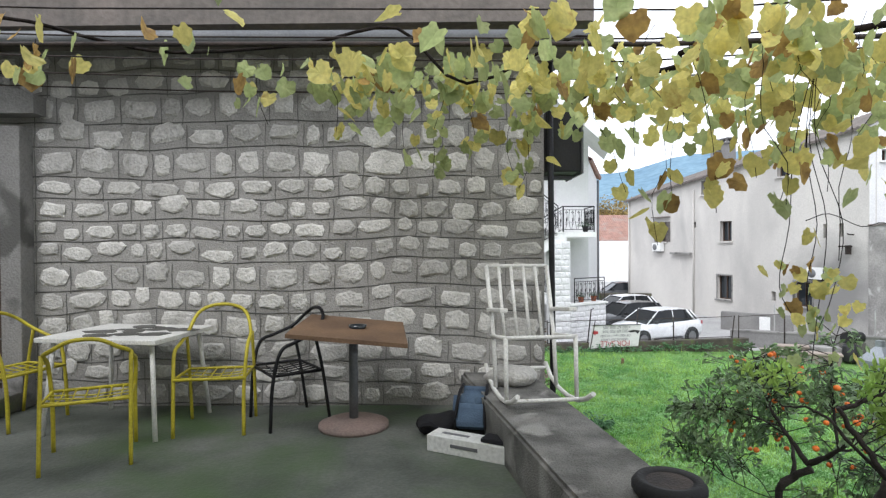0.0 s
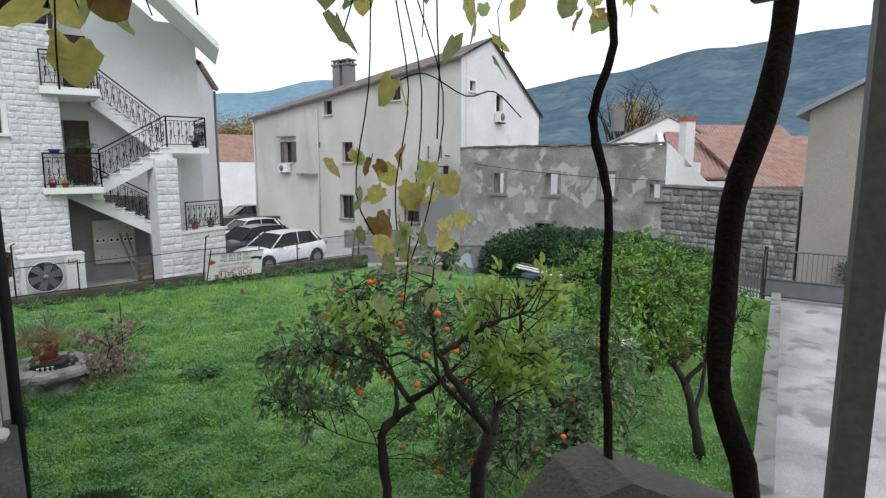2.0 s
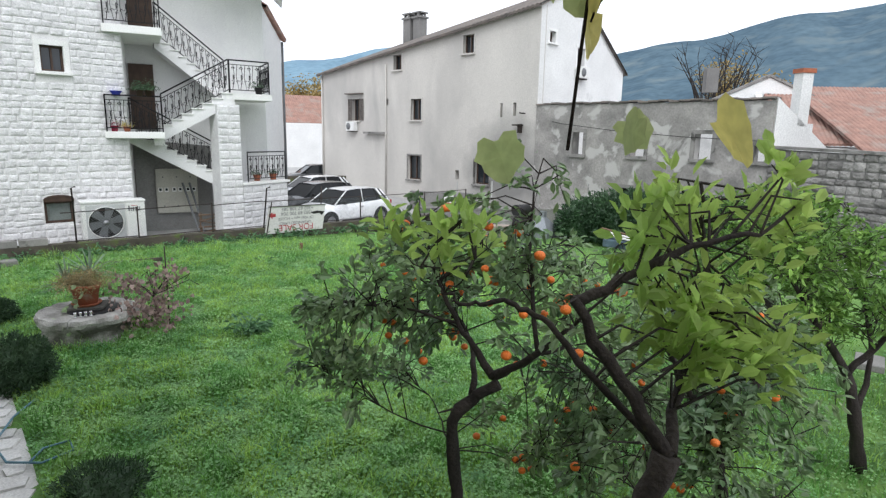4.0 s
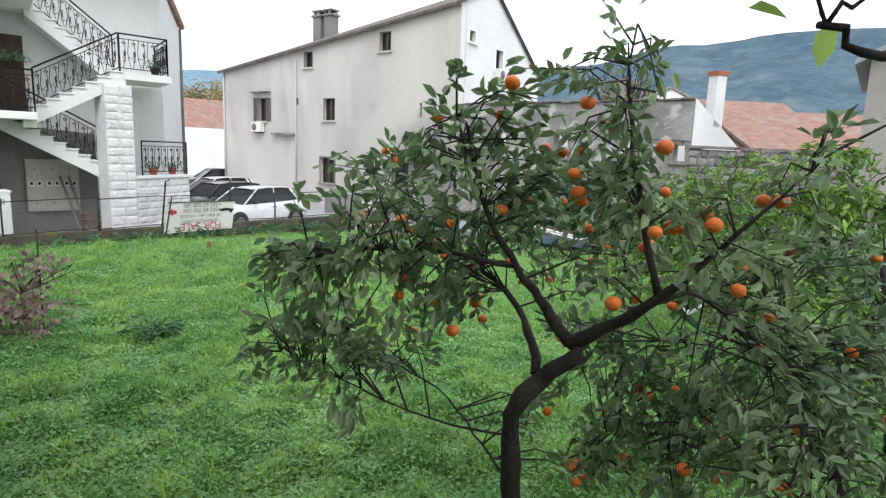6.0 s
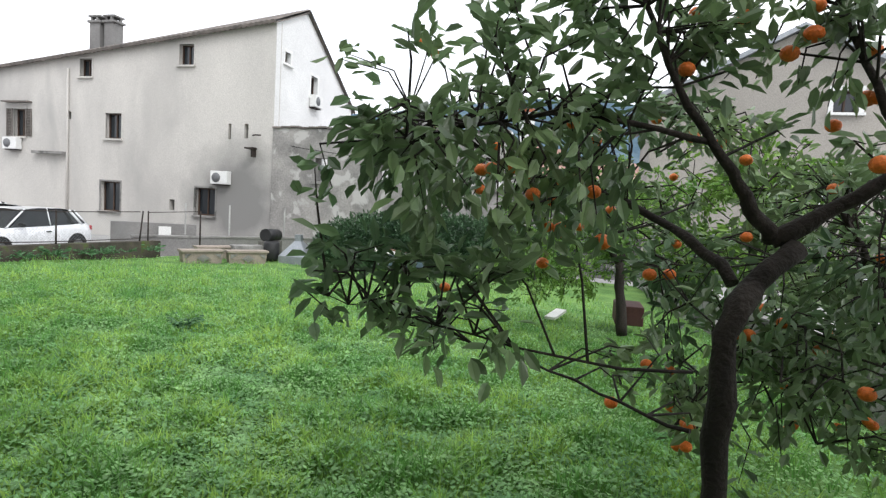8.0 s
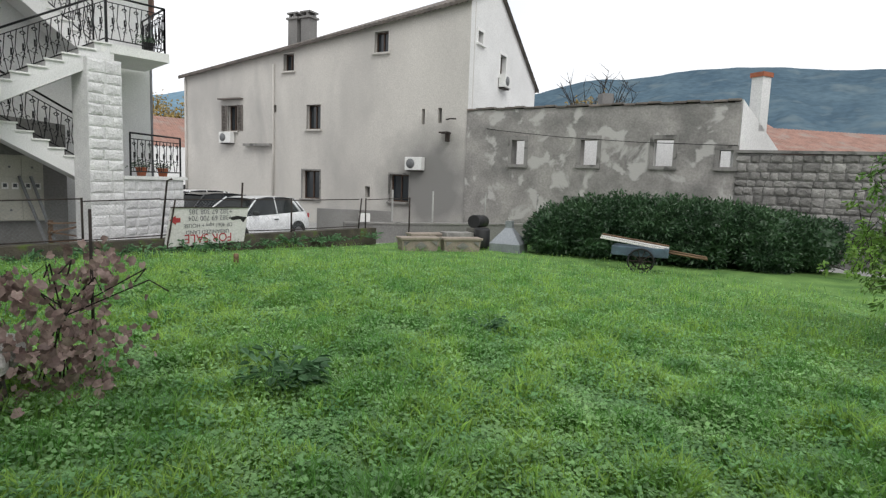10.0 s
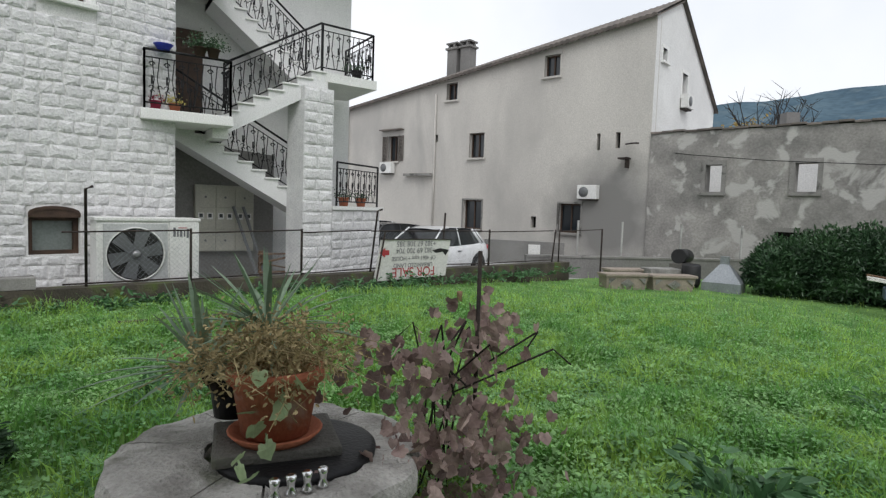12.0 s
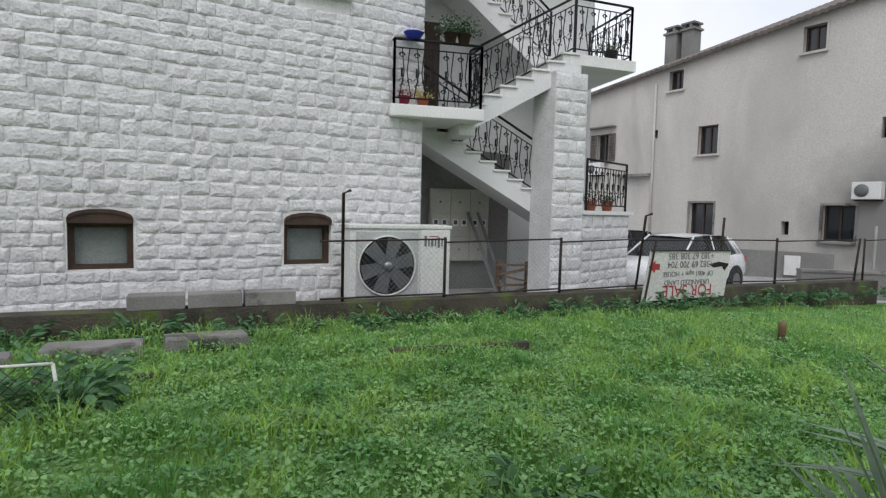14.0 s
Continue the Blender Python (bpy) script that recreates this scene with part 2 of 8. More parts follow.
M_LEAF_LIGHT = mat("pale_citrus_leaf", (0.24, 0.40, 0.075), (0.10, 0.22, 0.045), 1.5, 12, 0.45, bump=0, per_piece=0.4, trans=0.3, spec=0.4)
M_LEAF_BUSH = mat("laurel_leaf", (0.075, 0.15, 0.065), (0.035, 0.08, 0.036), 1.4, 12, 0.42, bump=0, per_piece=0.4, trans=0.15, spec=0.5)
M_LEAF_ROUND = mat("rosemary_leaf", (0.08, 0.14, 0.065), (0.035, 0.075, 0.036), 3, 20, 0.6, bump=0, per_piece=0.4, trans=0.15)
M_VINE_Y = mat("yellow_vine_leaf", (0.75, 0.65, 0.21), (0.57, 0.53, 0.17), 9, 40, 0.6, bump=0.1, per_piece=0.25, trans=0.5, stain=(0.42, 0.26, 0.07), stain_scale=9, stain_at=0.64)
M_VINE_G = mat("green_vine_leaf", (0.50, 0.55, 0.25), (0.36, 0.44, 0.18), 9, 40, 0.6, bump=0.1, per_piece=0.3, trans=0.5)
M_VINE_B = mat("browned_vine_leaf", (0.50, 0.33, 0.10), (0.26, 0.16, 0.06), 14, 50, 0.75, bump=0.1, per_piece=0.3, trans=0.4)
M_RED_LEAF = mat("withered_purple_leaf", (0.47, 0.36, 0.32), (0.24, 0.16, 0.15), 9, 40, 0.7, bump=0.1, per_piece=0.4, trans=0.2)
M_DRY = mat("dry_straw_leaf", (0.50, 0.41, 0.22), (0.30, 0.24, 0.12), 9, 40, 0.8, bump=0.1, per_piece=0.35, trans=0.2)
M_YUCCA = mat("yucca_blade", (0.28, 0.37, 0.25), (0.13, 0.20, 0.13), 3, 30, 0.5, bump=0.1, per_piece=0.2, trans=0.1)
M_ORANGE = mat("mandarin_peel", (0.78, 0.20, 0.03), (0.68, 0.15, 0.02), 10, 120, 0.45, bump=0.3, per_piece=0.1)
M_TERRACOTTA = mat("terracotta_pot_clay", (0.42, 0.15, 0.08), (0.33, 0.11, 0.06), 4, 50, 0.85, bump=0.2, stain=(0.42, 0.30, 0.24), stain_scale=5, stain_at=0.64)
M_BLACKPLASTIC = mat("black_plastic", (0.025, 0.025, 0.026), (0.018, 0.018, 0.019), 4, 40, 0.5, bump=0.1)
# aerial haze is painted into both slope colours, bluer and paler when far
M_MTN = mat("hazed_mountain_slope", (0.105, 0.155, 0.19), (0.07, 0.11, 0.145), 0.012, 0.08, 1.0, bump=0, spec=0.0, stain=(0.15, 0.19, 0.205), stain_scale=0.018, stain_at=0.54, stain_soft=0.2)
M_MTN_FAR = mat("pale_hazed_mountain_slope", (0.19, 0.29, 0.36), (0.155, 0.245, 0.32), 0.008, 0.05, 1.0, bump=0, spec=0.0)
M_PARAPET = mat("gravelly_parapet_concrete", (0.23, 0.225, 0.21), (0.11, 0.108, 0.10), 3.5, 90, 0.95, bump=0.9, spread=0.12, stain=(0.34, 0.33, 0.31), stain_scale=3.0, stain_at=0.58, stain_soft=0.1)
M_WELL_RIM = mat("pale_well_rim", (0.50, 0.485, 0.455), (0.27, 0.26, 0.24), 3.5, 50, 0.95, bump=1.0, spread=0.12, stain=(0.14, 0.145, 0.11), stain_scale=4, stain_at=0.57)
M_WELL = mat("mossy_well_stone", (0.40, 0.385, 0.36), (0.13, 0.125, 0.11), 2.6, 45, 0.95, bump=0.9, spread=0.07, stain=(0.075, 0.09, 0.05), stain_scale=3, stain_at=0.56)
M_IVY = mat("pale_vine_leaf", (0.42, 0.52, 0.30), (0.26, 0.36, 0.18), 6, 30, 0.6, bump=0.1, per_piece=0.25, trans=0.25)
M_FOOT = mat("dusty_pink_concrete", (0.30, 0.22, 0.195), (0.2, 0.16, 0.145), 3, 50, 0.95, bump=0.3)
M_CRATE = mat("dull_red_plastic", (0.085, 0.034, 0.03), (0.055, 0.024, 0.022), 3, 30, 0.7, bump=0.1)
M_PATH = mat("pale_flagstone", (0.70, 0.69, 0.67), (0.56, 0.55, 0.53), 2.5, 40, 0.9, bump=0.4, per_piece=0.12)
M_BOARD = mat("bare_brown_wood", (0.21, 0.13, 0.075), (0.13, 0.08, 0.05), 3, 60, 0.7, bump=0.25, streak=5)
M_SIGN = mat("white_sign_sheet", (0.66, 0.65, 0.63), (0.58, 0.57, 0.55), 1.5, 30, 0.6, bump=0.05)
M_RED = mat("red_print", (0.42, 0.05, 0.06), (0.36, 0.045, 0.05), 3, 30, 0.6, bump=0)
M_GREYPRINT = mat("grey_print", (0.17, 0.17, 0.18), (0.14, 0.14, 0.15), 3, 30, 0.6, bump=0)
M_BLUE = mat("blue_fabric", (0.10, 0.15, 0.22), (0.065, 0.10, 0.155), 8, 120, 0.85, bump=0.3)
M_BLACKFABRIC = mat("black_fabric", (0.02, 0.02, 0.024), (0.014, 0.014, 0.016), 8, 120, 0.9, bump=0.3)
M_BLUEPLASTIC = mat("blue_plastic", (0.03, 0.05, 0.45), (0.025, 0.04, 0.36), 3, 30, 0.4, bump=0)
M_FLOWER = mat("red_flower", (0.35, 0.03, 0.06), (0.2, 0.02, 0.05), 8, 40, 0.7, bump=0)
M_GALV = mat("galvanised_sheet", (0.33, 0.35, 0.37), (0.25, 0.27, 0.29), 2.5, 30, 0.5, 0.5, bump=0.1)
M_PANEL = mat("beige_cabinet_paint", (0.50, 0.49, 0.42), (0.42, 0.41, 0.36), 2, 40, 0.6, bump=0.05)
M_AUTUMN = mat("autumn_foliage", (0.42, 0.30, 0.10), (0.28, 0.22, 0.09), 2, 12, 0.8, bump=0, per_piece=0.3, trans=0.2)


# ---- building helpers ----
def box(bm, c, s, r=None, bevel=0.0):
    """A box of size s centred at c, turned by the matrix r."""
    m = Matrix.Translation(c) @ (r.to_4x4() if r else Matrix()) @ Matrix.Diagonal((*s, 1))
    g = bmesh.ops.create_cube(bm, size=1, matrix=m)
    if bevel:
        edges = list({e for v in g["verts"] for e in v.link_edges})
        bmesh.ops.bevel(bm, geom=edges, offset=bevel, segments=2, affect="EDGES", profile=0.6)
    return bm


def zrot(deg):
    return Matrix.Rotation(radians(deg), 3, "Z")


def boxbm(c, s, r=None, bevel=0.0):
    return box(bmesh.new(), c, s, r, bevel)


def tube(bm, pts, rad, n=7, cap=True):
    """A tapered tube along pts; rad: one radius or one for each point."""
    pts = [Vector(p) for p in pts]
    rads = rad if isinstance(rad, (list, tuple)) else [rad] * len(pts)
    rings, up = [], Vector((0.13, 0.21, 0.97)).normalized()
    for i, p in enumerate(pts):
        d = (pts[min(i + 1, len(pts) - 1)] - pts[max(i - 1, 0)]).normalized()
        a = d.cross(up)
        if a.length < 0.05:
            a = d.cross(Vector((1, 0, 0)))
        a.normalize()
        b = d.cross(a)
        rings.append([bm.verts.new(p + rads[i] * (math.cos(k * math.tau / n) * a + math.sin(k * math.tau / n) * b)) for k in range(n)])
    for q, w in zip(rings, rings[1:]):
        for k in range(n):
            f = bm.faces.new((q[k], q[(k + 1) % n], w[(k + 1) % n], w[k]))
            f.smooth = n > 5
    if cap:
        bm.faces.new(rings[0])
        bm.faces.new(rings[-1][::-1])
    return bm


def smooth(pts, n=4):
    """Points along a soft curve through the given ones."""
    p = [Vector(q) for q in pts]
    p = [p[0] * 2 - p[1]] + p + [p[-1] * 2 - p[-2]]
    out = []
    for a, b, c, d in zip(p, p[1:], p[2:], p[3:]):
        for k in range(n):
            t = k / n
            out.append(0.5 * (2 * b + (c - a) * t + (2 * a - 5 * b + 4 * c - d) * t * t + (3 * b - a - 3 * c + d) * t ** 3))
    return out + [p[-2]]


def lathe(bm, profile, n=20, at=(0, 0, 0), m=None, cap=True):
    """A turned shape from (radius, height) pairs."""
    rings = []
    for r, z in profile:
        ring = []
        for k in range(n):
            v = Vector((r * math.cos(k * math.tau / n), r * math.sin(k * math.tau / n), z))
            ring.append(bm.verts.new((m @ v if m else v) + Vector(at)))
        rings.append(ring)
    for q, w in zip(rings, rings[1:]):
        for k in range(n):
            f = bm.faces.new((q[k], q[(k + 1) % n], w[(k + 1) % n], w[k]))
            f.smooth = True
    if cap:
        bm.faces.new(rings[0][::-1])
        bm.faces.new(rings[-1])
    return bm


def prism(bm, poly, ext):
    """A flat polygon given by 3D points, pushed along the vector ext."""
    a = [bm.verts.new(p) for p in poly]
    b = [bm.verts.new(Vector(p) + Vector(ext)) for p in poly]
    bm.faces.new(a)
    bm.faces.new(b[::-1])
    for i in range(len(a)):
        j = (i + 1) % len(a)
        bm.faces.new((a[j], a[i], b[i], b[j]))
    return bm


def finish(name, bm, material):
    bmesh.ops.recalc_face_normals(bm, faces=bm.faces)
    me = bpy.data.meshes.new(name)
    bm.to_mesh(me)
    bm.free()
    for m in material if isinstance(material, (list, tuple)) else [material]:
        me.materials.append(m)
    return me


def part(name, bm, material, parent=None, label="", m=None):
    ob = new(name, finish(name, bm, material) if isinstance(bm, bmesh.types.BMesh) else bm)
    if m is not None:
        ob.matrix_basis = m
    if parent:
        ob.parent = parent
    if label:
        tagged(ob, label)
    return ob


def raw(name, verts, faces, material, parent=None, label="", smooth=False):
    me = bpy.data.meshes.new(name)
    me.from_pydata(verts, [], faces)
    me.materials.append(material)
    if smooth:
        me.polygons.foreach_set("use_smooth", [True] * len(me.polygons))
    ob = new(name, me)
    if parent:
        ob.parent = parent
    if label:
        tagged(ob, label)
    return ob


def thing(name, m=None, label="", category="", group="", kind=""):
    ob = new(name)
    ob.empty_display_size = 0.1
    if m is not None:
        ob.matrix_basis = m
    return tagged(ob, label, category, group, kind)


def frame_of(a, b):
    """A wall's own axes: x along the wall from a to b, y into the wall (away to the left of a->b), z up."""
    d = Vector((b[0] - a[0], b[1] - a[1], 0))
    x = d.normalized()
    y = Vector((-x.y, x.x, 0))
    m = Matrix(((x.x, y.x, 0, a[0]), (x.y, y.y, 0, a[1]), (0, 0, 1, 0), (0, 0, 0, 1)))
    return m, d.length


def wall_with_holes(outline, holes, thick):
    """A wall in its own axes: outline of (x, z) points, rectangular holes (x0, z0, x1, z1), thickness into +y."""
    xs = sorted({p[0] for p in outline} | {v for h in holes for v in (h[0], h[2])})
    bm = bmesh.new()

    def limits(x):
        ys = []
        for (x1, z1), (x2, z2) in zip(outline, outline[1:] + outline[:1]):
            if min(x1, x2) - 1e-9 <= x <= max(x1, x2) + 1e-9 and abs(x2 - x1) > 1e-9:
                ys.append(z1 + (z2 - z1) * (x - x1) / (x2 - x1))
        return min(ys), max(ys)

    for x0, x1 in zip(xs, xs[1:]):
        if x1 - x0 < 1e-6:
            continue
        e = 1e-5
        (l0, h0), (l1, h1) = limits(x0 + e), limits(x1 - e)
        cuts = sorted((h[1], h[3]) for h in holes if h[0] <= x0 + e and h[2] >= x1 - e)
        pieces, start = [], (l0, l1)
        for a, b in cuts:
            pieces.append((start, (a, a)))
            start = (b, b)
        pieces.append((start, (h0, h1)))
        for (a0, a1), (b0, b1) in pieces:
            if b0 - a0 < 1e-4 and b1 - a1 < 1e-4:
                continue
            prism(bm, [(x0, 0, a0), (x1, 0, a1), (x1, 0, b1), (x0, 0, b0)], (0, thick, 0))
    bmesh.ops.remove_doubles(bm, verts=bm.verts, dist=1e-4)
    return bm


# ---- the setting: ground, road, garden, terrace ----
G, ROAD, FLOOR = -2.45, -2.86, 0.08


def along(a, b, p):
    d = Vector((b[0] - a[0], b[1] - a[1])).normalized()
    return (p[0] - a[0]) * d.x + (p[1] - a[1]) * d.y


def grid_mesh(name, xs, ys, height, material, inside=None, smooth=True):
    verts, faces = [], []
    for y in ys:
        for x in xs:
            verts.append((x, y, height(x, y)))
    w = len(xs)
    for j in range(len(ys) - 1):
        for i in range(w - 1):
            cx, cy = (xs[i] + xs[i + 1]) / 2, (ys[j] + ys[j + 1]) / 2
            if inside is None or inside(cx, cy):
                faces.append((j * w + i, j * w + i + 1, (j + 1) * w + i + 1, (j + 1) * w + i))
    return raw(name, verts, faces, material, smooth=smooth)


far = [-2400, -900, -300, -120, -60, -30, -15, 0, 15, 30, 60, 120, 300, 900, 2400]
ground = grid_mesh("ground", far, far, lambda x, y: ROAD, M_ASPHALT)
tagged(ground, "pale worn concrete and asphalt ground between the houses", "ground", kind="structure")


def fence_y(x):
    return 20.1 + 0.16 * x


def drive_y(x):
    """The garden's edge along the concrete drive."""
    return 4.1 + (x - 6.65) * 0.485


def lawn_z(x, y):
    return max(G - 0.032 * max(0.0, x - 4.0), -2.79) + 0.05 * noise.noise((x * 0.35, y * 0.35, 0)) + 0.02 * noise.noise((x * 1.7, y * 1.7, 4))


verts, faces, n_x, n_y = [], [], 84, 60
for i in range(n_x):
    x = -14 + 33.0 * i / (n_x - 1)
    y0, y1 = max(-6, drive_y(x) + 0.06), fence_y(x) + 0.06
    for j in range(n_y):
        y = y0 + (y1 - y0) * j / (n_y - 1)
        verts.append((x, y, lawn_z(x, y)))
for i in range(n_x - 1):
    for j in range(n_y - 1):
        k = i * n_y + j
        faces.append((k, k + n_y, k + n_y + 1, k + 1))
lawn = raw("lawn", verts, faces, M_GRASS_SOIL, smooth=True)
tagged(lawn, "green grass and clover lawn of the garden", "lawn", kind="structure")

# concrete drive beside the garden
bm = bmesh.new()
prism(bm, [(1.5, drive_y(1.5), G - 0.35), (19.4, drive_y(19.4) , G - 0.35), (23.5, 3.5, G - 0.35), (23.5, -14, G - 0.35), (1.5, -14, G - 0.35)], (0, 0, 0.345))
drive = part("driveway", bm, M_CONC_LIGHT)
tagged(drive, "pale worn concrete driveway beside the garden", "driveway", kind="structure")

# low rubble wall between drive and garden
m, L = frame_of((2.6, drive_y(2.6)), (17.2, drive_y(17.2)))
wall = part("wall_drive", wall_with_holes([(0, G - 0.3), (L, G - 0.3), (L, G + 0.35), (0, G + 0.5)], [], 0.22), M_CONCRETE, m=m)
tagged(wall, "low rough concrete kerb wall along the drive", "wall", kind="structure")

# low mossy wall under the fence
m, L = frame_of((-12, fence_y(-12)), (11.25, fence_y(11.25)))
low = part("wall_fence", wall_with_holes([(0, ROAD), (L, ROAD), (L, G + 0.26), (0, G + 0.30)], [], 0.3), M_MOSSWALL, m=m)
tagged(low, "low dark mossy concrete wall under the garden fence", "wall", kind="structure")

# terrace: a solid platform with the steps down to the garden
bm = bmesh.new()
prism(bm, [(-9, -5, G - 0.3), (2.9, -5, G - 0.3), (2.9, 1.95, G - 0.3), (1.12, 1.95, G - 0.3), (0.9, 5.0, G - 0.3), (-9, 5.0, G - 0.3)], (0, 0, FLOOR - G + 0.3))
terrace = part("floor_terrace", bm, M_TERRACE)
tagged(terrace, "stained greenish concrete terrace floor", "floor", kind="structure")
stairs = thing("garden_stairs", label="plain concrete steps from terrace down to garden", category="stairs", kind="structure")
for i in range(15):
    top = FLOOR - 0.172 * (i + 1)
    part("step", boxbm((1.66, 2.1 + 0.3 * i, (top + G - 0.3) / 2), (1.12, 0.31, top - G + 0.3), None, 0.01), M_CONCRETE, stairs)

# plain unseen walls, added and built high to keep skylight off the terrace
for nm, q in (("wall_terrace_rear", [(-9, -5.3), (2.9, -5.3), (2.9, -5), (-9, -5)]), ("wall_terrace_side", [(-9.3, -5.3), (-9.002, -5.3), (-9.002, 5.3), (-9.3, 5.3)])):
    bm = prism(bmesh.new(), [(x, y, G) for x, y in q], (0, 0, 6.2 - G))
    tagged(part(nm, bm, M_MORTAR_T), "plain added wall out of view that shades the terrace", "wall", kind="structure")

# parapet of the terrace
bm = bmesh.new()
prism(bm, [(0.62, 2.22, G - 0.2), (1.15, 2.22, G - 0.2), (0.72, 4.995, G - 0.2), (0.12, 4.995, G - 0.2)], (0, 0, 0.37 - G + 0.2))
bmesh.ops.bevel(bm, geom=[e for e in bm.edges], offset=0.02, segments=2, affect="EDGES")
parapet = part("wall_parapet", bm, M_PARAPET)
tagged(parapet, "broad weathered concrete parapet at the terrace edge", "parapet", kind="structure")

# wing wall at the head of the steps, with a sloping chipped cap
m, L = frame_of((2.02, 2.68), (3.1, 2.3))
bm = wall_with_holes([(0, G - 0.2), (L, G - 0.2), (L, 0.12), (0.95, 0.18), (0.42, 0.43), (0.30, 0.40), (0, 0.05)], [], 0.26)
wing = part("wall_wing", bm, M_CONC_DARK, m=m)
tagged(wing, "dark concrete wing wall with a chipped sloping top", "wall", kind="structure")

# ---- the stone house on the terrace ----
A_T, B_T = (-7.5, 5.08), (0.85, 5.0)
m_t, L_t = frame_of(A_T, B_T)
door_s = along(A_T, B_T, (-4.75, 5.05)), along(A_T, B_T, (-3.82, 5.05))
wall_t = part("wall_terrace_house", wall_with_holes([(0, G), (L_t, G), (L_t, 3.2), (0, 3.2)], [(door_s[0], FLOOR, door_s[1], 2.55)], 0.5), M_MORTAR_T, m=m_t)
tagged(wall_t, "old grey limestone wall of the terrace house", "wall", kind="structure")
bm = bmesh.new()
prism(bm, [(0.85, 5.0, G), (-0.9, 10.5, G), (-7.5, 10.5, G), (-7.5, 5.6, G), (0.35, 5.6, G), (0.35, 5.0, G)], (0, 0, 3.2 - G))
side_t = part("wall_terrace_house_side", bm, M_MORTAR_T)
tagged(side_t, "plain rear and side walls of the terrace house", "wall", kind="structure")
bm = bmesh.new()
prism(bm, [(-7.6, 4.45, 3.2), (1.15, 4.45, 3.2), (1.2, 5.4, 3.2), (-0.5, 10.8, 3.2), (-7.6, 10.8, 3.2)], (0, 0, 0.22))
roof_t = part("roof_terrace_house", bm, M_TILE_OLD)
tagged(roof_t, "overhanging grey roof edge of the stone house", "roof", kind="structure")


# ---- mountains ----
def ridge(name, dist, az0, az1, tops, steps, label, deep):
    """A wooded mountain range at dist metres, between two compass angles, with its skyline heights in degrees."""
    verts, faces = [], []
    rows_n = 9
    for i in range(steps + 1):
        f = i / steps
        az = radians(az0 + (az1 - az0) * f)
        q = f * (len(tops) - 1)
        k = min(int(q), len(tops) - 2)
        w = q - k
        w = w * w * (3 - 2 * w)
        el = tops[k] * (1 - w) + tops[k + 1] * w
        el += 0.28 * noise.noise((f * 14, dist * 0.01, 0)) + 0.1 * noise.noise((f * 60, dist * 0.01, 3))
        top = dist * math.tan(radians(max(el, 0.3)))
        for j in range(rows_n):
            g = j / (rows_n - 1)
            d = dist + deep * (g - 1) + 30 * noise.noise((f * 22, g * 3, 7)) * (1 - g)
            z = top * g ** 1.2 + (9 * noise.noise((f * 30, g * 4, 1)) if 0 < j < rows_n - 1 else 0) - 8
            verts.append((d * math.sin(az), d * math.cos(az), z))
    for i in range(steps):
        for j in range(rows_n - 1):
            a = i * rows_n + j
            faces.append((a, a + rows_n, a + rows_n + 1, a + 1))
    # ranges past 1500 m take the paler haze colour
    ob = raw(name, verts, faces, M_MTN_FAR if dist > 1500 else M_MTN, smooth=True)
    return tagged(ob, label, "mountain", kind="structure")


ridge("backdrop_mountain", 1300, 30, 125, [2.0, 7.2, 8.6, 10.3, 11.0, 10.2, 9.6, 9.2, 8.8, 8.0, 7.0], 160, "wooded mountain beyond the town with blue-green haze in its colour", 700)
ridge("backdrop_mountain_far", 1900, -40, 42, [3.0, 3.2, 3.5, 3.6, 4.0, 4.6, 6.6, 8.0, 7.8, 6.0], 140, "distant mountain slope with pale blue haze in its colour", 800)

# ---- house B: the long cream house ----
B_A, B_B, B_C = (13.37, 41.06), (18.05, 25.1), (25.6, 27.4)
m_b, L_b = frame_of(B_A, B_B)
house_b = thing("cream_house", pose(0.667, -0.975, 0, 0, 0, 2.14), label="long old cream stucco house with a tall gable", category="house")


def sb(p):
    return along(B_A, B_B, p)


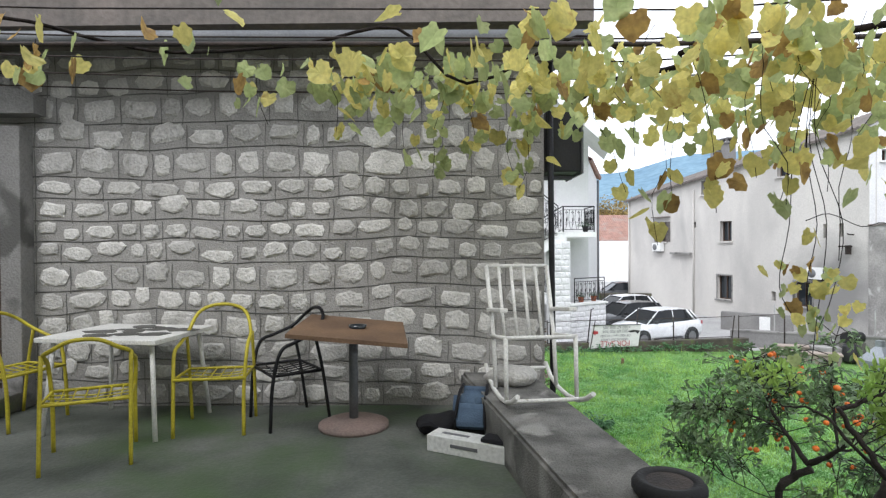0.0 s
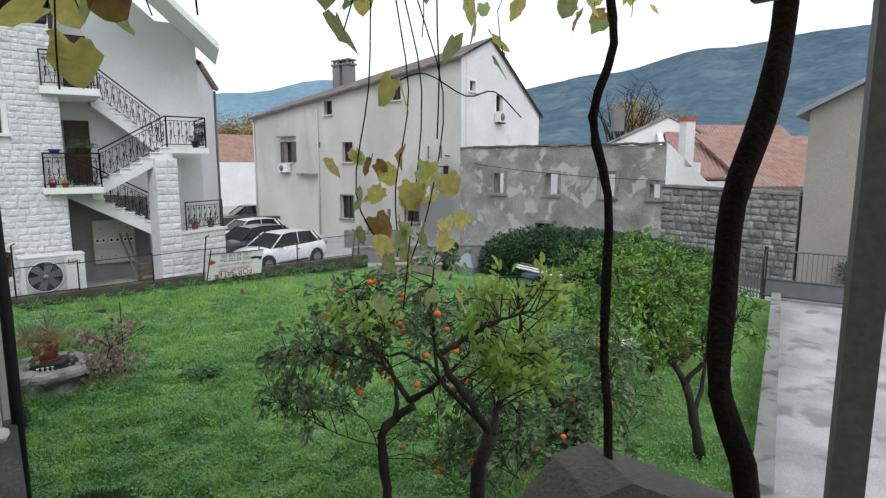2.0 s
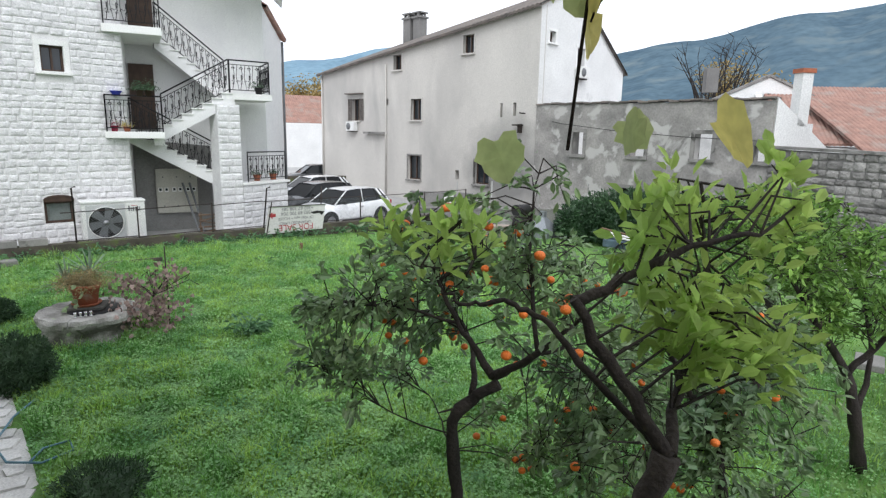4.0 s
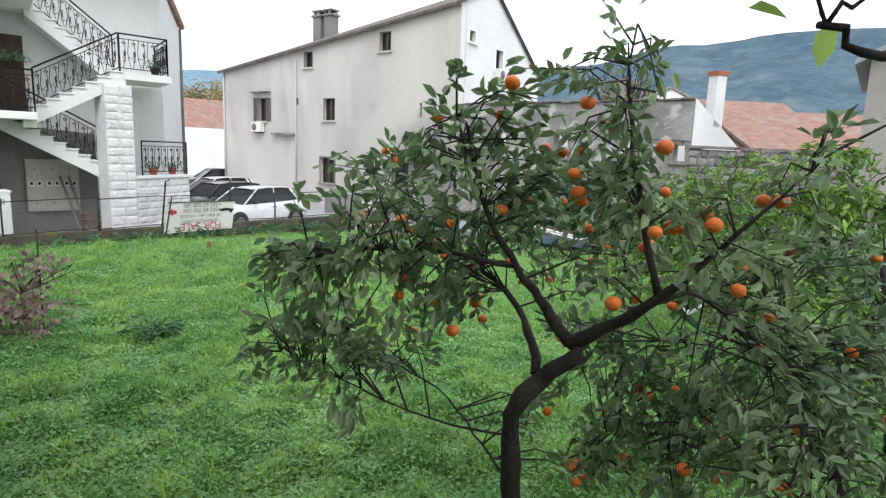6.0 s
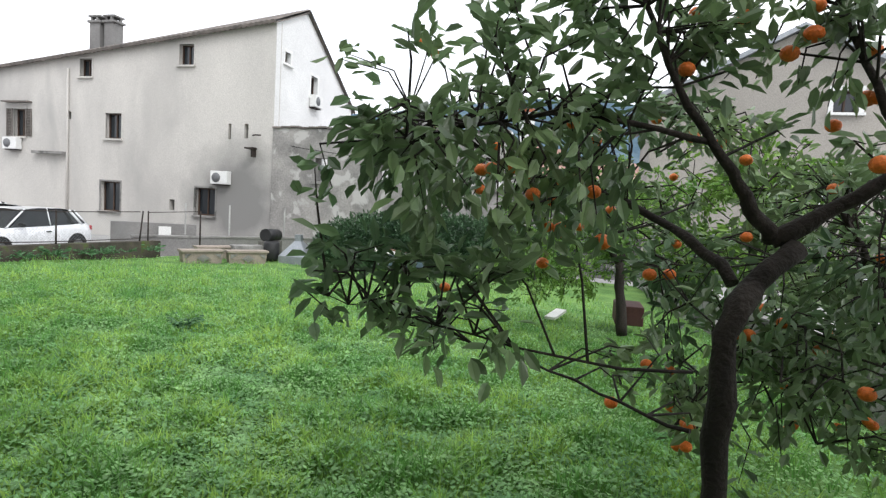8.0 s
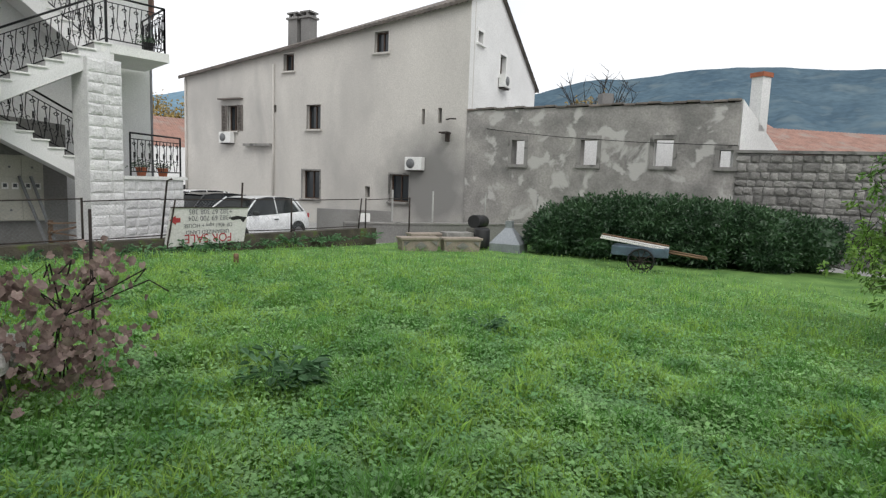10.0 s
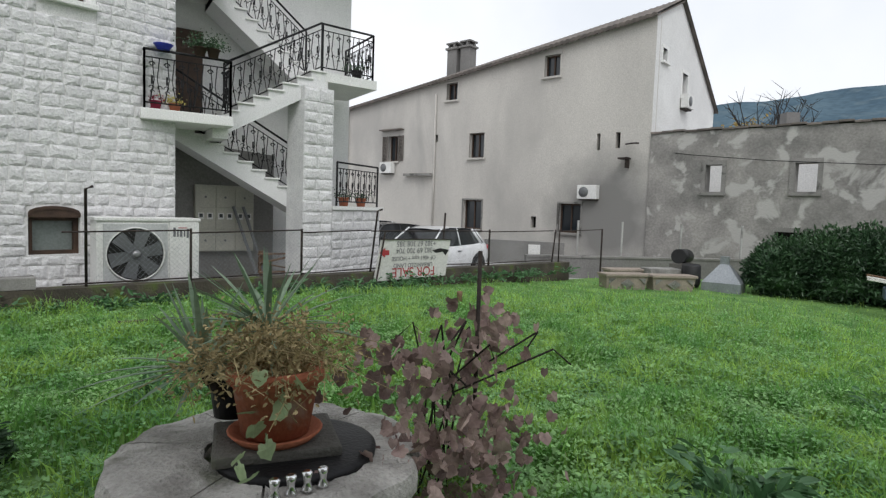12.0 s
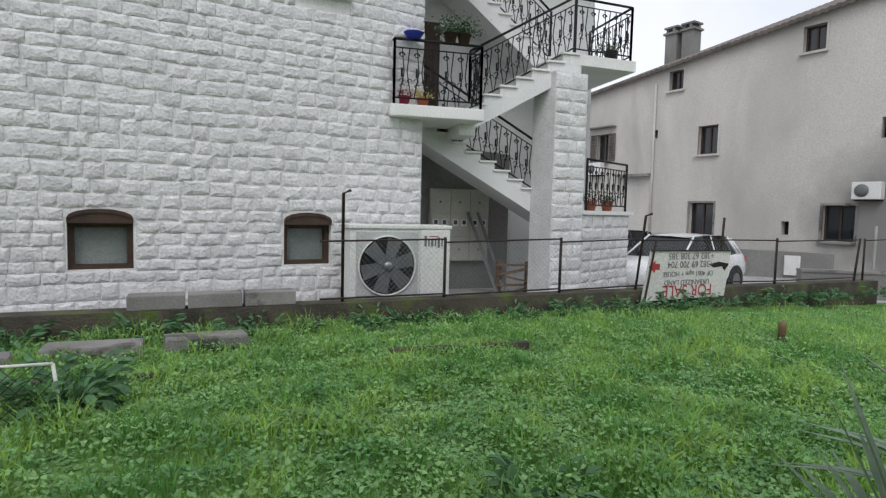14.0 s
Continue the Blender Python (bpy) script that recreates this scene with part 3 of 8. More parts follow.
def window_in(parent, m, x0, z0, x1, z1, kind="plain", surround=None, sill=True, shutters=0, deep=0.22, edge=0.13):
    """A window set into a wall's opening: frame, panes, surround and sill, in the wall's axes."""
    w, h = x1 - x0, z1 - z0
    root = part("window", boxbm(((x0 + x1) / 2, deep + 0.03, (z0 + z1) / 2), (w, 0.02, h)), M_GLASS if kind != "frost" else M_FROST, parent, m=m)
    fr = bmesh.new()
    t = min(0.06, w * 0.1)
    for cx in (x0 + t / 2, x1 - t / 2):
        box(fr, (cx, deep, (z0 + z1) / 2), (t, 0.05, h))
    for cz in (z0 + t / 2, z1 - t / 2):
        box(fr, ((x0 + x1) / 2, deep + 0.001, cz), (w - 2 * t, 0.05, t))
    if w > 0.5:
        box(fr, ((x0 + x1) / 2, deep - 0.002, (z0 + z1) / 2), (t * 0.9, 0.05, h - 2 * t))
    part("window_frame", fr, M_BROWN_WOOD, root)
    if surround:
        sr = bmesh.new()
        q = edge
        for cx in (x0 - q / 2, x1 + q / 2):
            box(sr, (cx, 0.03, (z0 + z1) / 2), (q, 0.10, h))
        box(sr, ((x0 + x1) / 2, 0.031, z1 + q / 2), (w + 2 * q, 0.11, q))
        part("window_surround", sr, surround, root)
    if sill:
        part("window_sill", boxbm(((x0 + x1) / 2, 0.0, z0 - 0.05), (w + 2.4 * edge, 0.24, 0.08), None, 0.01), surround or M_SMOOTHSTONE, root)
    if shutters:
        for s in range(shutters):
            cx = x0 - w * 0.25 - 0.02 if s == 0 else x1 + w * 0.25 + 0.02
            sh = bmesh.new()
            hw = w * 0.5
            for e in (-1, 1):
                box(sh, (cx + e * (hw / 2 - 0.03), -0.04, (z0 + z1) / 2), (0.06, 0.04, h))
            n = max(6, int(h / 0.07))
            for k in range(n):
                box(sh, (cx, -0.04, z0 + (k + 0.5) * h / n), (hw - 0.12, 0.03, h / n * 0.72), Matrix.Rotation(radians(25), 3, "X"))
            part("shutter", sh, M_SHUTTER, root)
    return root


# openings of the long side: place of left and right edge, sill and head
B_WIN = [
    ((14.26, 38.02), (14.46, 37.34), 1.42, 2.68, "plain", 1),
    ((15.72, 33.04), (15.96, 32.24), 1.45, 2.55, "plain", 0),
    ((15.32, 34.42), (15.5, 33.79), 4.14, 4.92, "plain", 0),
    ((16.77, 29.46), (16.97, 28.77), 4.62, 5.48, "plain", 0),
    ((15.66, 33.26), (15.95, 32.26), -1.76, -0.45, "plain", 0),
    ((17.04, 28.55), (17.31, 27.62), -1.68, -0.51, "plain", 0),
    ((17.46, 27.11), (17.50, 26.97), 1.57, 2.21, "slit", 0),
    ((17.67, 26.38), (17.72, 26.20), 1.62, 2.22, "slit", 0),
    ((16.68, 29.8), (16.75, 29.55), -1.55, -1.08, "slit", 0),
    ((15.12, 35.1), (15.19, 34.85), 2.25, 2.6, "slit", 0),
    ((16.51, 30.36), (16.65, 29.87), -2.68, -2.40, "vent", 0),
]
holes = [(sb(a), z0, sb(b), z1) for a, b, z0, z1, k, s in B_WIN]
part("wall", wall_with_holes([(0, ROAD - 0.2), (L_b, ROAD - 0.2), (L_b, 6.38), (L_b * 0.62, 5.62), (L_b * 0.3, 4.98), (0, 4.28)], holes, 0.45), M_STUCCO, house_b, "stained cream stucco side wall", m=m_b)
for (a, b, z0, z1, k, s), h in zip(B_WIN, holes):
    if k == "plain":
        window_in(house_b, m_b, h[0], z0, h[2], z1, surround=M_STUCCO if h[3] > 0 else M_CONCRETE, shutters=2 if s else 0, edge=0.07)
    else:
        # a near-black sheet paints the shade inside the slit
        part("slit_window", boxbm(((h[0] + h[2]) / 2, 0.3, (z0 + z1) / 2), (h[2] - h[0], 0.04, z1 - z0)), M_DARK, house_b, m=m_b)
m_g, L_g = frame_of(B_B, B_C)


def sg(p):
    return along(B_B, B_C, p)


ap = sg((20.55, 25.86))
g_holes = [(sg((18.75, 25.3)), 4.86, sg((19.2, 25.45)), 5.34), (sg((21.05, 26.01)), 3.95, sg((21.7, 26.2)), 4.9)]
part("gable_wall", wall_with_holes([(0.025, ROAD), (L_g, ROAD), (L_g, 4.25), (ap, 7.45), (0.025, 6.375)], g_holes, 0.45), M_STUCCO_W, house_b, "whitewashed gable wall", m=m_g @ pose(0, -0.004, 0))
for h in g_holes:
    window_in(house_b, m_g, *h, surround=M_SMOOTHSTONE)
# rear walls, so that the house is closed
BD = Vector((*B_A, 0)) + (Vector((*B_C, 0)) - Vector((*B_B, 0)))
bm = bmesh.new()
mb2, Lb2 = frame_of(B_C, (BD.x, BD.y))
part("rear_wall", wall_with_holes([(0, ROAD), (Lb2, ROAD), (Lb2, 3.2), (0, 4.2)], [], 0.4), M_STUCCO, house_b, m=mb2)
mb3, Lb3 = frame_of((BD.x, BD.y), B_A)
part("end_wall", wall_with_holes([(0, ROAD), (Lb3, ROAD), (Lb3, 4.28), (Lb3 * 0.66, 5.3), (0, 3.2)], [], 0.4), M_STUCCO, house_b, m=mb3)


def roof_sheet(p00, p10, p11, p01, thick=0.12, pitch=0.24, amp=0.05):
    """A tiled roof slope: p00-p10 is the eave, p01-p11 the ridge; rounded tile rows run from ridge to eave."""
    p00, p10, p11, p01 = map(Vector, (p00, p10, p11, p01))
    n = max(4, int((p10 - p00).length / pitch))
    nrm = (p10 - p00).cross(p01 - p00).normalized()
    if nrm.z < 0:
        nrm = -nrm
    verts, faces = [], []
    per, rows_n = 4, max(3, int((p01 - p00).length / 0.5))
    cols = n * per + 1
    for j in range(rows_n + 1):
        v = j / rows_n
        for i in range(cols):
            u = i / (cols - 1)
            a, b = p00.lerp(p10, u), p01.lerp(p11, u)
            wave = amp * abs(math.sin(math.pi * n * u))
            verts.append(tuple(a.lerp(b, v) + nrm * (wave + 0.02 * (1 - (v * rows_n) % 1))))
    base = len(verts)
    for j in (0, rows_n):
        for i in range(cols):
            verts.append(tuple(Vector(verts[j * cols + i]) - nrm * thick))
    for j in range(rows_n):
        for i in range(cols - 1):
            a = j * cols + i
            faces.append((a, a + 1, a + cols + 1, a + cols))
    for i in range(cols - 1):
        faces.append((i, base + i, base + i + 1, i + 1))
        faces.append((rows_n * cols + i, rows_n * cols + i + 1, base + cols + i + 1, base + cols + i))
        faces.append((base + i, base + cols + i, base + cols + i + 1, base + i + 1))
    return verts, faces


def wp(m, x, y, z):
    return tuple(m @ Vector((x, y, z)))


ridge_r = Vector((20.55, 25.86, 7.5))
ridge_l = Vector((*B_A, 0)).lerp(BD, 0.34)
ridge_l.z = 5.35
v, f = roof_sheet(wp(m_b, -0.15, -0.3, 4.2), wp(m_b, L_b + 0.1, -0.3, 6.28), tuple(ridge_r + Vector((-0.05, -0.15, 0.08))), tuple(ridge_l))
raw("roof", v, f, M_TILE_OLD, house_b, "old dark tiled roof slope")
c2 = wp(m_g, L_g + 0.25, -0.15, 4.05)
v, f = roof_sheet((BD.x + 0.3, BD.y, 3.05), c2, tuple(ridge_r + Vector((0.0, -0.15, 0.10))), tuple(ridge_l + Vector((0, 0, 0.02))))
raw("roof", v, f, M_TILE_OLD, house_b, "old dark tiled roof slope")
# chimney pair
for k, (cx, cw) in enumerate(((17.30, 0.62), (17.54, 0.58))):
    cy = 37.2 - k * 0.82
    bm = boxbm((cx + 0.5, cy + 0.2, 6.62), (cw, cw, 1.7), zrot(16))
    ch = part("chimney", bm, M_DARKPLASTER, house_b)
    cp = boxbm((cx + 0.5, cy + 0.2, 7.5), (cw + 0.16, cw + 0.16, 0.1), zrot(16))
    for q in (-1, 1):
        for r in (-1, 1):
            box(cp, (cx + 0.5 + q * cw * 0.36, cy + 0.2 + r * cw * 0.36, 7.64), (0.12, 0.12, 0.2), zrot(16))
    box(cp, (cx + 0.5, cy + 0.2, 7.77), (cw + 0.1, cw + 0.1, 0.08), zrot(16))
    part("chimney_cap", cp, M_DARKPLASTER, ch)
ch = part("chimney", boxbm((22.6, 27.6, 6.6), (0.5, 0.5, 1.6), zrot(16)), M_DARKPLASTER, house_b)

# ---- ruin wall ----
R_A, R_B = (17.72, 24.74), (20.6, 15.45)
m_r, L_r = frame_of(R_A, R_B)
RW = [(1.98, 0.0, 2.5, 0.92), (4.65, 0.02, 5.25, 0.92), (7.18, 0.02, 7.8, 0.92), (9.22, 0.02, 9.62, 0.56), (4.2, -1.7, 5.1, -1.25), (7.5, -1.95, 8.35, -1.5)]
ruin = part("wall_ruin", wall_with_holes([(0, ROAD - 0.2), (L_r, ROAD - 0.2), (L_r, 2.05), (0, 2.08)], RW, 0.5), M_RUIN, m=m_r)
tagged(ruin, "long roofless grey plaster wall with peeling patches", "wall", kind="structure")


# ---- masonry helpers ----
def courses(x0, x1, z0, z1, heights, lengths, joint, holes, rnd):
    """Stones of a coursed wall: (x0, x1, z0, z1) each, left out where the holes are."""
    out, z = [], z0
    while z < z1 - 0.06:
        h = rnd.uniform(*heights)
        if z1 - z - h < 0.08:
            h = z1 - z
        spans = [(x0, x1)]
        for a, b, c, d in holes:
            if b < z + h - 0.03 and d > z + 0.03:
                spans = [q for s, e in spans for q in ((s, min(e, a)), (max(s, c), e)) if q[1] - q[0] > 0.05]
        for s, e in spans:
            x = s
            while x < e - 0.02:
                w = rnd.uniform(*lengths) * (0.7 + 1.3 * h)
                if e - x - w < lengths[0] * 0.6:
                    w = e - x
                out.append((x + joint / 2, x + w - joint / 2, z + joint / 2, z + h - joint / 2))
                x += w
        z += h
    return out


def stone_verts(rnd, rough, pull=0.04):
    """A rough-faced block, 1 by 1 in x and z and 1 deep towards -y: corners pulled in, the face broken."""
    def j(a):
        return rnd.uniform(-a, a)
    soft = pull > 0.05
    e = 0.5 - pull * rough if soft else 0.5
    back = [(-e, 0, -e), (e, 0, -e), (e, 0, e), (-e, 0, e)]
    rim = []
    for x, z in ((-1, -1), (0, -1), (1, -1), (1, 0), (1, 1), (0, 1), (-1, 1), (-1, 0)):
        rim.append((x * 0.5 + j(0.04) * rough - (pull * rough * x if x * z else 0), -0.45 + j(0.18), z * 0.5 + j(0.05) * rough - (pull * rough * z if x * z else 0)))
    g = 0.78 if soft else 0.6
    inner = [(x * g + j(0.05), -0.85 - rnd.uniform(0, 0.25), z * g + j(0.05)) for x, y, z in rim]
    mid = [(j(0.1), -0.95 - rnd.uniform(-0.1, 0.25), j(0.1))]
    faces = []
    v = back + rim + inner + mid
    B, R, I, C = 0, 4, 12, 20
    for k in range(8):
        faces.append((R + k, R + (k + 1) % 8, I + (k + 1) % 8, I + k))
        faces.append((I + k, I + (k + 1) % 8, C))
    for k, (a, b) in enumerate(((0, 1), (1, 2), (2, 3), (3, 0))):
        faces.append((B + a, B + b, R + (2 * k + 2) % 8, R + 2 * k + 1, R + 2 * k))
    return v, faces


def stone_meshes(material, n, rough, rnd, pull=0.04):
    out = []
    for _ in range(n):
        v, f = stone_verts(rnd, rough, pull)
        me = bpy.data.meshes.new("stone")
        me.from_pydata(v, [], f)
        me.materials.append(material)
        out.append(me)
    return out


def wave(x, z, amp):
    return amp * (noise.noise((x * 0.9, z * 1.3, 2)) + 0.6 * noise.noise((x * 2.6, z * 2.1, 5))) if amp else 0.0


def lay_stones(parent, m, stones, meshes, depth, near, rnd, material, rough, name="stone", amp=0.0, pull=0.04):
    """The stones nearest the walk are parts of their own; the rest are joined."""
    verts, faces = [], []
    stones = sorted(stones, key=near)
    for k, (x0, x1, z0, z1) in enumerate(stones):
        d = depth * rnd.uniform(0.7, 1.3)
        if k < 300:
            ob = new(name, rnd.choice(meshes))
            ob.parent = parent
            cx, cz = (x0 + x1) / 2, (z0 + z1) / 2
            tip = math.atan2(wave(x1, cz, amp) - wave(x0, cz, amp), x1 - x0) + (rnd.gauss(0, amp) if amp else 0)
            ob.matrix_basis = Matrix.Translation((cx, 0, cz + wave(cx, cz, amp) + rnd.gauss(0, amp * 0.35))) @ Matrix.Rotation(-tip, 4, "Y") @ Matrix.Diagonal(((x1 - x0) * (rnd.uniform(0.9, 1.0) if amp else 1), d, (z1 - z0) * (rnd.uniform(1 - 4.5 * amp, 1.05) if amp else 1), 1))
        else:
            v, f = stone_verts(rnd, rough, pull)
            b = len(verts)
            cx, cz = (x0 + x1) / 2, (z0 + z1) / 2
            verts += [(cx + p[0] * (x1 - x0), p[1] * d, cz + wave(cx + p[0] * (x1 - x0), cz, amp) + p[2] * (z1 - z0)) for p in v]
            faces += [tuple(b + q for q in ff) for ff in f]
    if verts:
        ob = raw(name + "work", verts, faces, material, parent)
        tagged(ob, kind="stuff")


# ---- house A: white stone house with outside stairs ----
A_A, A_B = (-9.5, 19.1), (1.84, 22.04)
m_a, L_a = frame_of(A_A, A_B)


def sa(x):
    return (x - A_A[0]) * L_a / (A_B[0] - A_A[0])


house_a = thing("white_stone_house", pose(-0.28, -0.2, 0), label="white rock-faced stone house with outside stairs", category="house")
A_HOLES = [
    (sa(-2.80), -1.80, sa(-2.11), -1.20), (sa(-0.27), -1.80, sa(0.40), -1.20),
    (sa(-3.02), 1.86, sa(-1.74), 2.92), (sa(0.0), 2.14, sa(0.5), 2.78), (sa(-3.02), 4.62, sa(-1.74), 5.7), (sa(0.0), 4.7, sa(0.5), 5.35),
    (sa(-7.5), 1.86, sa(-6.3), 2.92),
]
wall_a = part("front_wall", wall_with_holes([(0, ROAD), (L_a, ROAD), (L_a, 7.6), (0, 7.6)], A_HOLES, 0.5), M_MORTAR_W, house_a, "white rock-faced stone front wall", m=m_a)
for k, h in enumerate(A_HOLES):
    if k < 2:
        w = part("window", boxbm(((h[0] + h[2]) / 2, 0.2, (h[1] + h[3]) / 2 + 0.05), (h[2] - h[0], 0.02, h[3] - h[1] + 0.1)), M_FROST, house_a, "small arched basement window", m=m_a)
        fr = bmesh.new()
        for cx in (h[0] + 0.035, h[2] - 0.035):
            box(fr, (cx, 0.15, (h[1] + h[3]) / 2 + 0.05), (0.07, 0.12, h[3] - h[1] + 0.1))
        box(fr, ((h[0] + h[2]) / 2, 0.152, h[3] - 0.04), (h[2] - h[0] - 0.1, 0.11, 0.07))
        box(fr, ((h[0] + h[2]) / 2, 0.151, h[1] + 0.03), (h[2] - h[0], 0.13, 0.06))
        n = 8
        cx, r = (h[0] + h[2]) / 2, (h[2] - h[0]) / 2
        for q in range(n):
            a0, a1 = math.pi * q / n, math.pi * (q + 1) / n
            p0, p1 = (cx - r * math.cos(a0), h[3] + 0.11 * math.sin(a0)), (cx - r * math.cos(a1), h[3] + 0.11 * math.sin(a1))
            prism(fr, [(p0[0], -0.05, p0[1]), (p1[0], -0.05, p1[1]), (p1[0], -0.05, p1[1] + 0.05), (p0[0], -0.05, p0[1] + 0.05)], (0, 0.25, 0))
            # dark fill over the wall imitates the shaded recess of the arch head
            prism(fr, [(p0[0], -0.035, h[3] - 0.02), (p1[0], -0.035, h[3] - 0.02), (p1[0], -0.035, p1[1] + 0.003), (p0[0], -0.035, p0[1] + 0.003)], (0, 0.03, 0))
        part("window_frame", fr, M_BROWN_WOOD, w)
    else:
        window_in(house_a, m_a, *h, surround=M_SMOOTHSTONE, deep=0.14)
        if k in (2, 4, 6):
            sl = bmesh.new()
            nn = 15
            for q in range(nn):
                box(sl, ((h[0] + h[2]) / 2, 0.1, h[1] + (q + 0.5) * (h[3] - h[1]) / nn), (h[2] - h[0] - 0.02, 0.02, (h[3] - h[1]) / nn * 0.8), Matrix.Rotation(radians(30), 3, "X"))
            part("closed_shutter", sl, M_BROWN_WOOD, house_a, m=m_a)


def local_box(name, parent, material, x0, x1, y0, y1, z0, z1, bevel=0.0, label=""):
    return part(name, boxbm(((x0 + x1) / 2, (y0 + y1) / 2, (z0 + z1) / 2), (x1 - x0, y1 - y0, z1 - z0), None, bevel), material, parent, label)


# stair well: side, back and pier
prism_bm = prism(bmesh.new(), [(1.5, 22.46, ROAD), (1.84, 22.55, ROAD), (1.9, 24.3, ROAD), (1.5, 24.3, ROAD)], (0, 0, 10.2))
part("stairwell_side_wall", prism_bm, M_RENDER_A, house_a)
part("stairwell_back_wall", prism(bmesh.new(), [(1.55, 24.3, ROAD), (5.4, 24.5, ROAD), (6.1, 24.45, ROAD), (6.1, 24.8, ROAD), (1.55, 24.7, ROAD)], (0, 0, 9.0)), M_RENDER_A, house_a)
# dark panel laid over the back wall; its colour carries the stairwell shade
part("understair_wall", prism(bmesh.new(), [(1.92, 24.24, ROAD), (4.2, 24.29, ROAD), (4.2, 24.285, 0.2), (1.92, 24.24, 0.4)], (0, -0.03, 0)), M_DARKPLASTER, house_a, "dark grey plaster panel that deepens the shade under the stairs")
part("pier", prism(bmesh.new(), [(4.25, 22.3, ROAD), (4.92, 22.42, ROAD), (4.80, 23.0, ROAD), (4.08, 22.85, ROAD)], (0, 0, 1.5 - ROAD)), M_SIDE_A, house_a, "stone pier under the landing")
part("base_wall", prism(bmesh.new(), [(4.93, 22.43, ROAD), (6.55, 23.5, ROAD), (6.3, 23.9, ROAD), (4.75, 22.8, ROAD)], (0, 0, -0.98 - ROAD)), M_SIDE_A, house_a, "white stone base wall")
part("base_coping", prism(bmesh.new(), [(4.93, 22.36, -0.976), (6.65, 23.48, -0.976), (6.35, 23.98, -0.976), (4.72, 22.86, -0.976)], (0, 0, 0.07)), M_SMOOTHSTONE, house_a)
# rear wing of the house with its own tiled roof
part("side_wall", prism(bmesh.new(), [(6.1, 24.45, ROAD), (8.35, 32.0, ROAD), (7.9, 32.2, ROAD), (5.7, 24.8, ROAD)], (0, 0, 4.85 - ROAD)), M_SIDE_A, house_a, "white block stone side wall")
v, f = roof_sheet((6.35, 24.9, 4.95), (8.75, 32.6, 4.95), (3.5, 33.5, 7.2), (2.5, 25.8, 7.2))
raw("roof", v, f, M_TILE, house_a, "red clay tiled roof")
tube_bm = tube(bmesh.new(), [(8.42, 32.0, 4.8), (8.42, 32.0, ROAD)], 0.06)
part("drainpipe", tube_bm, M_GREYSTEEL, house_a)
# overhanging white gable roof over the stairs
bm = bmesh.new()
prism(bm, [(6.25, 21.75, 4.92), (6.25, 21.75, 5.12), (1.9, 20.85, 8.7), (1.9, 20.85, 8.45)], (0.6, 3.1, 0))
part("gable_eave", bm, M_SMOOTHSTONE, house_a, "white overhanging eave")
bm = bmesh.new()
prism(bm, [(6.1, 24.5, ROAD + 7), (6.1, 24.5, 5.1), (1.9, 24.45, 8.6), (1.9, 24.45, 4.0)], (0, 0.2, 0))
part("gable_wall", bm, M_RENDER_A, house_a)
# slabs and flights
local_box("balcony_slab", house_a, M_SMOOTHSTONE, 1.27, 2.76, 21.72, 24.2, 0.46, 0.64, 0.015)
local_box("balcony_slab", house_a, M_SMOOTHSTONE, 1.4, 2.86, 21.78, 24.2, 3.26, 3.47, 0.015)
part("landing_slab", prism(bmesh.new(), [(4.55, 22.42, 1.66), (5.95, 22.55, 1.66), (5.95, 24.3, 1.66), (4.55, 24.3, 1.66)], (0, 0, 0.19)), M_SMOOTHSTONE, house_a)
part("landing_beam", boxbm((4.62, 23.2, 1.55), (0.35, 1.5, 0.26)), M_SMOOTHSTONE, house_a)
part("balcony_beam", boxbm((2.62, 23.1, 0.4), (0.28, 1.9, 0.24)), M_SMOOTHSTONE, house_a)


def flight(x0, z0, x1, z1, y0, y1, n):
    """A flight of steps between two levels: a sloping white string below, and its treads."""
    dx, dz = (x1 - x0) / n, (z1 - z0) / n
    fl = part("stair_flight", prism(bmesh.new(), [(x0, y0, z0 - 0.34), (x1, y0, z1 - 0.34), (x1, y0, z1 - 0.12), (x0, y0, z0 - 0.12)], (0, y1 - y0, 0)), M_RENDER_A, house_a)
    for i in range(n):
        xa, xb = x0 + dx * i, x0 + dx * (i + 1)
        top = max(z0 + dz * i, z0 + dz * (i + 1))
        low = min(z0 + dz * i, z0 + dz * (i + 1)) - 0.16
        c = (xa + xb) / 2
        st = part("step", boxbm((c, (y0 + y1) / 2 + 0.005, (top - 0.03 + low) / 2), (abs(dx), y1 - y0 - 0.01, top - 0.03 - low)), M_RENDER_A, fl)
        part("tread", boxbm((c, (y0 + y1) / 2, top - 0.012), (abs(dx) + 0.05, y1 - y0 + 0.06, 0.035), None, 0.006), M_SMOOTHSTONE, fl)
    return fl


flight(2.70, 0.70, 4.72, 1.85, 22.42, 23.4, 7)
flight(4.72, 1.85, 2.70, 3.47, 23.45, 24.3, 9)
flight(1.75, 0.70, 4.45, -0.82, 22.85, 23.75, 10)


def scroll(bm, at, x, size, flip=1):
    """A wrought-iron C scroll in the plane of x and z."""
    pts = []
    for k in range(9):
        a = k / 8 * 1.5 * math.pi
        r = size * (1 - 0.07 * k)
        pts.append(Vector(at) + x * (flip * r * math.cos(a)) + Vector((0, 0, r * math.sin(a))))
    tube(bm, pts, 0.008, 4, False)


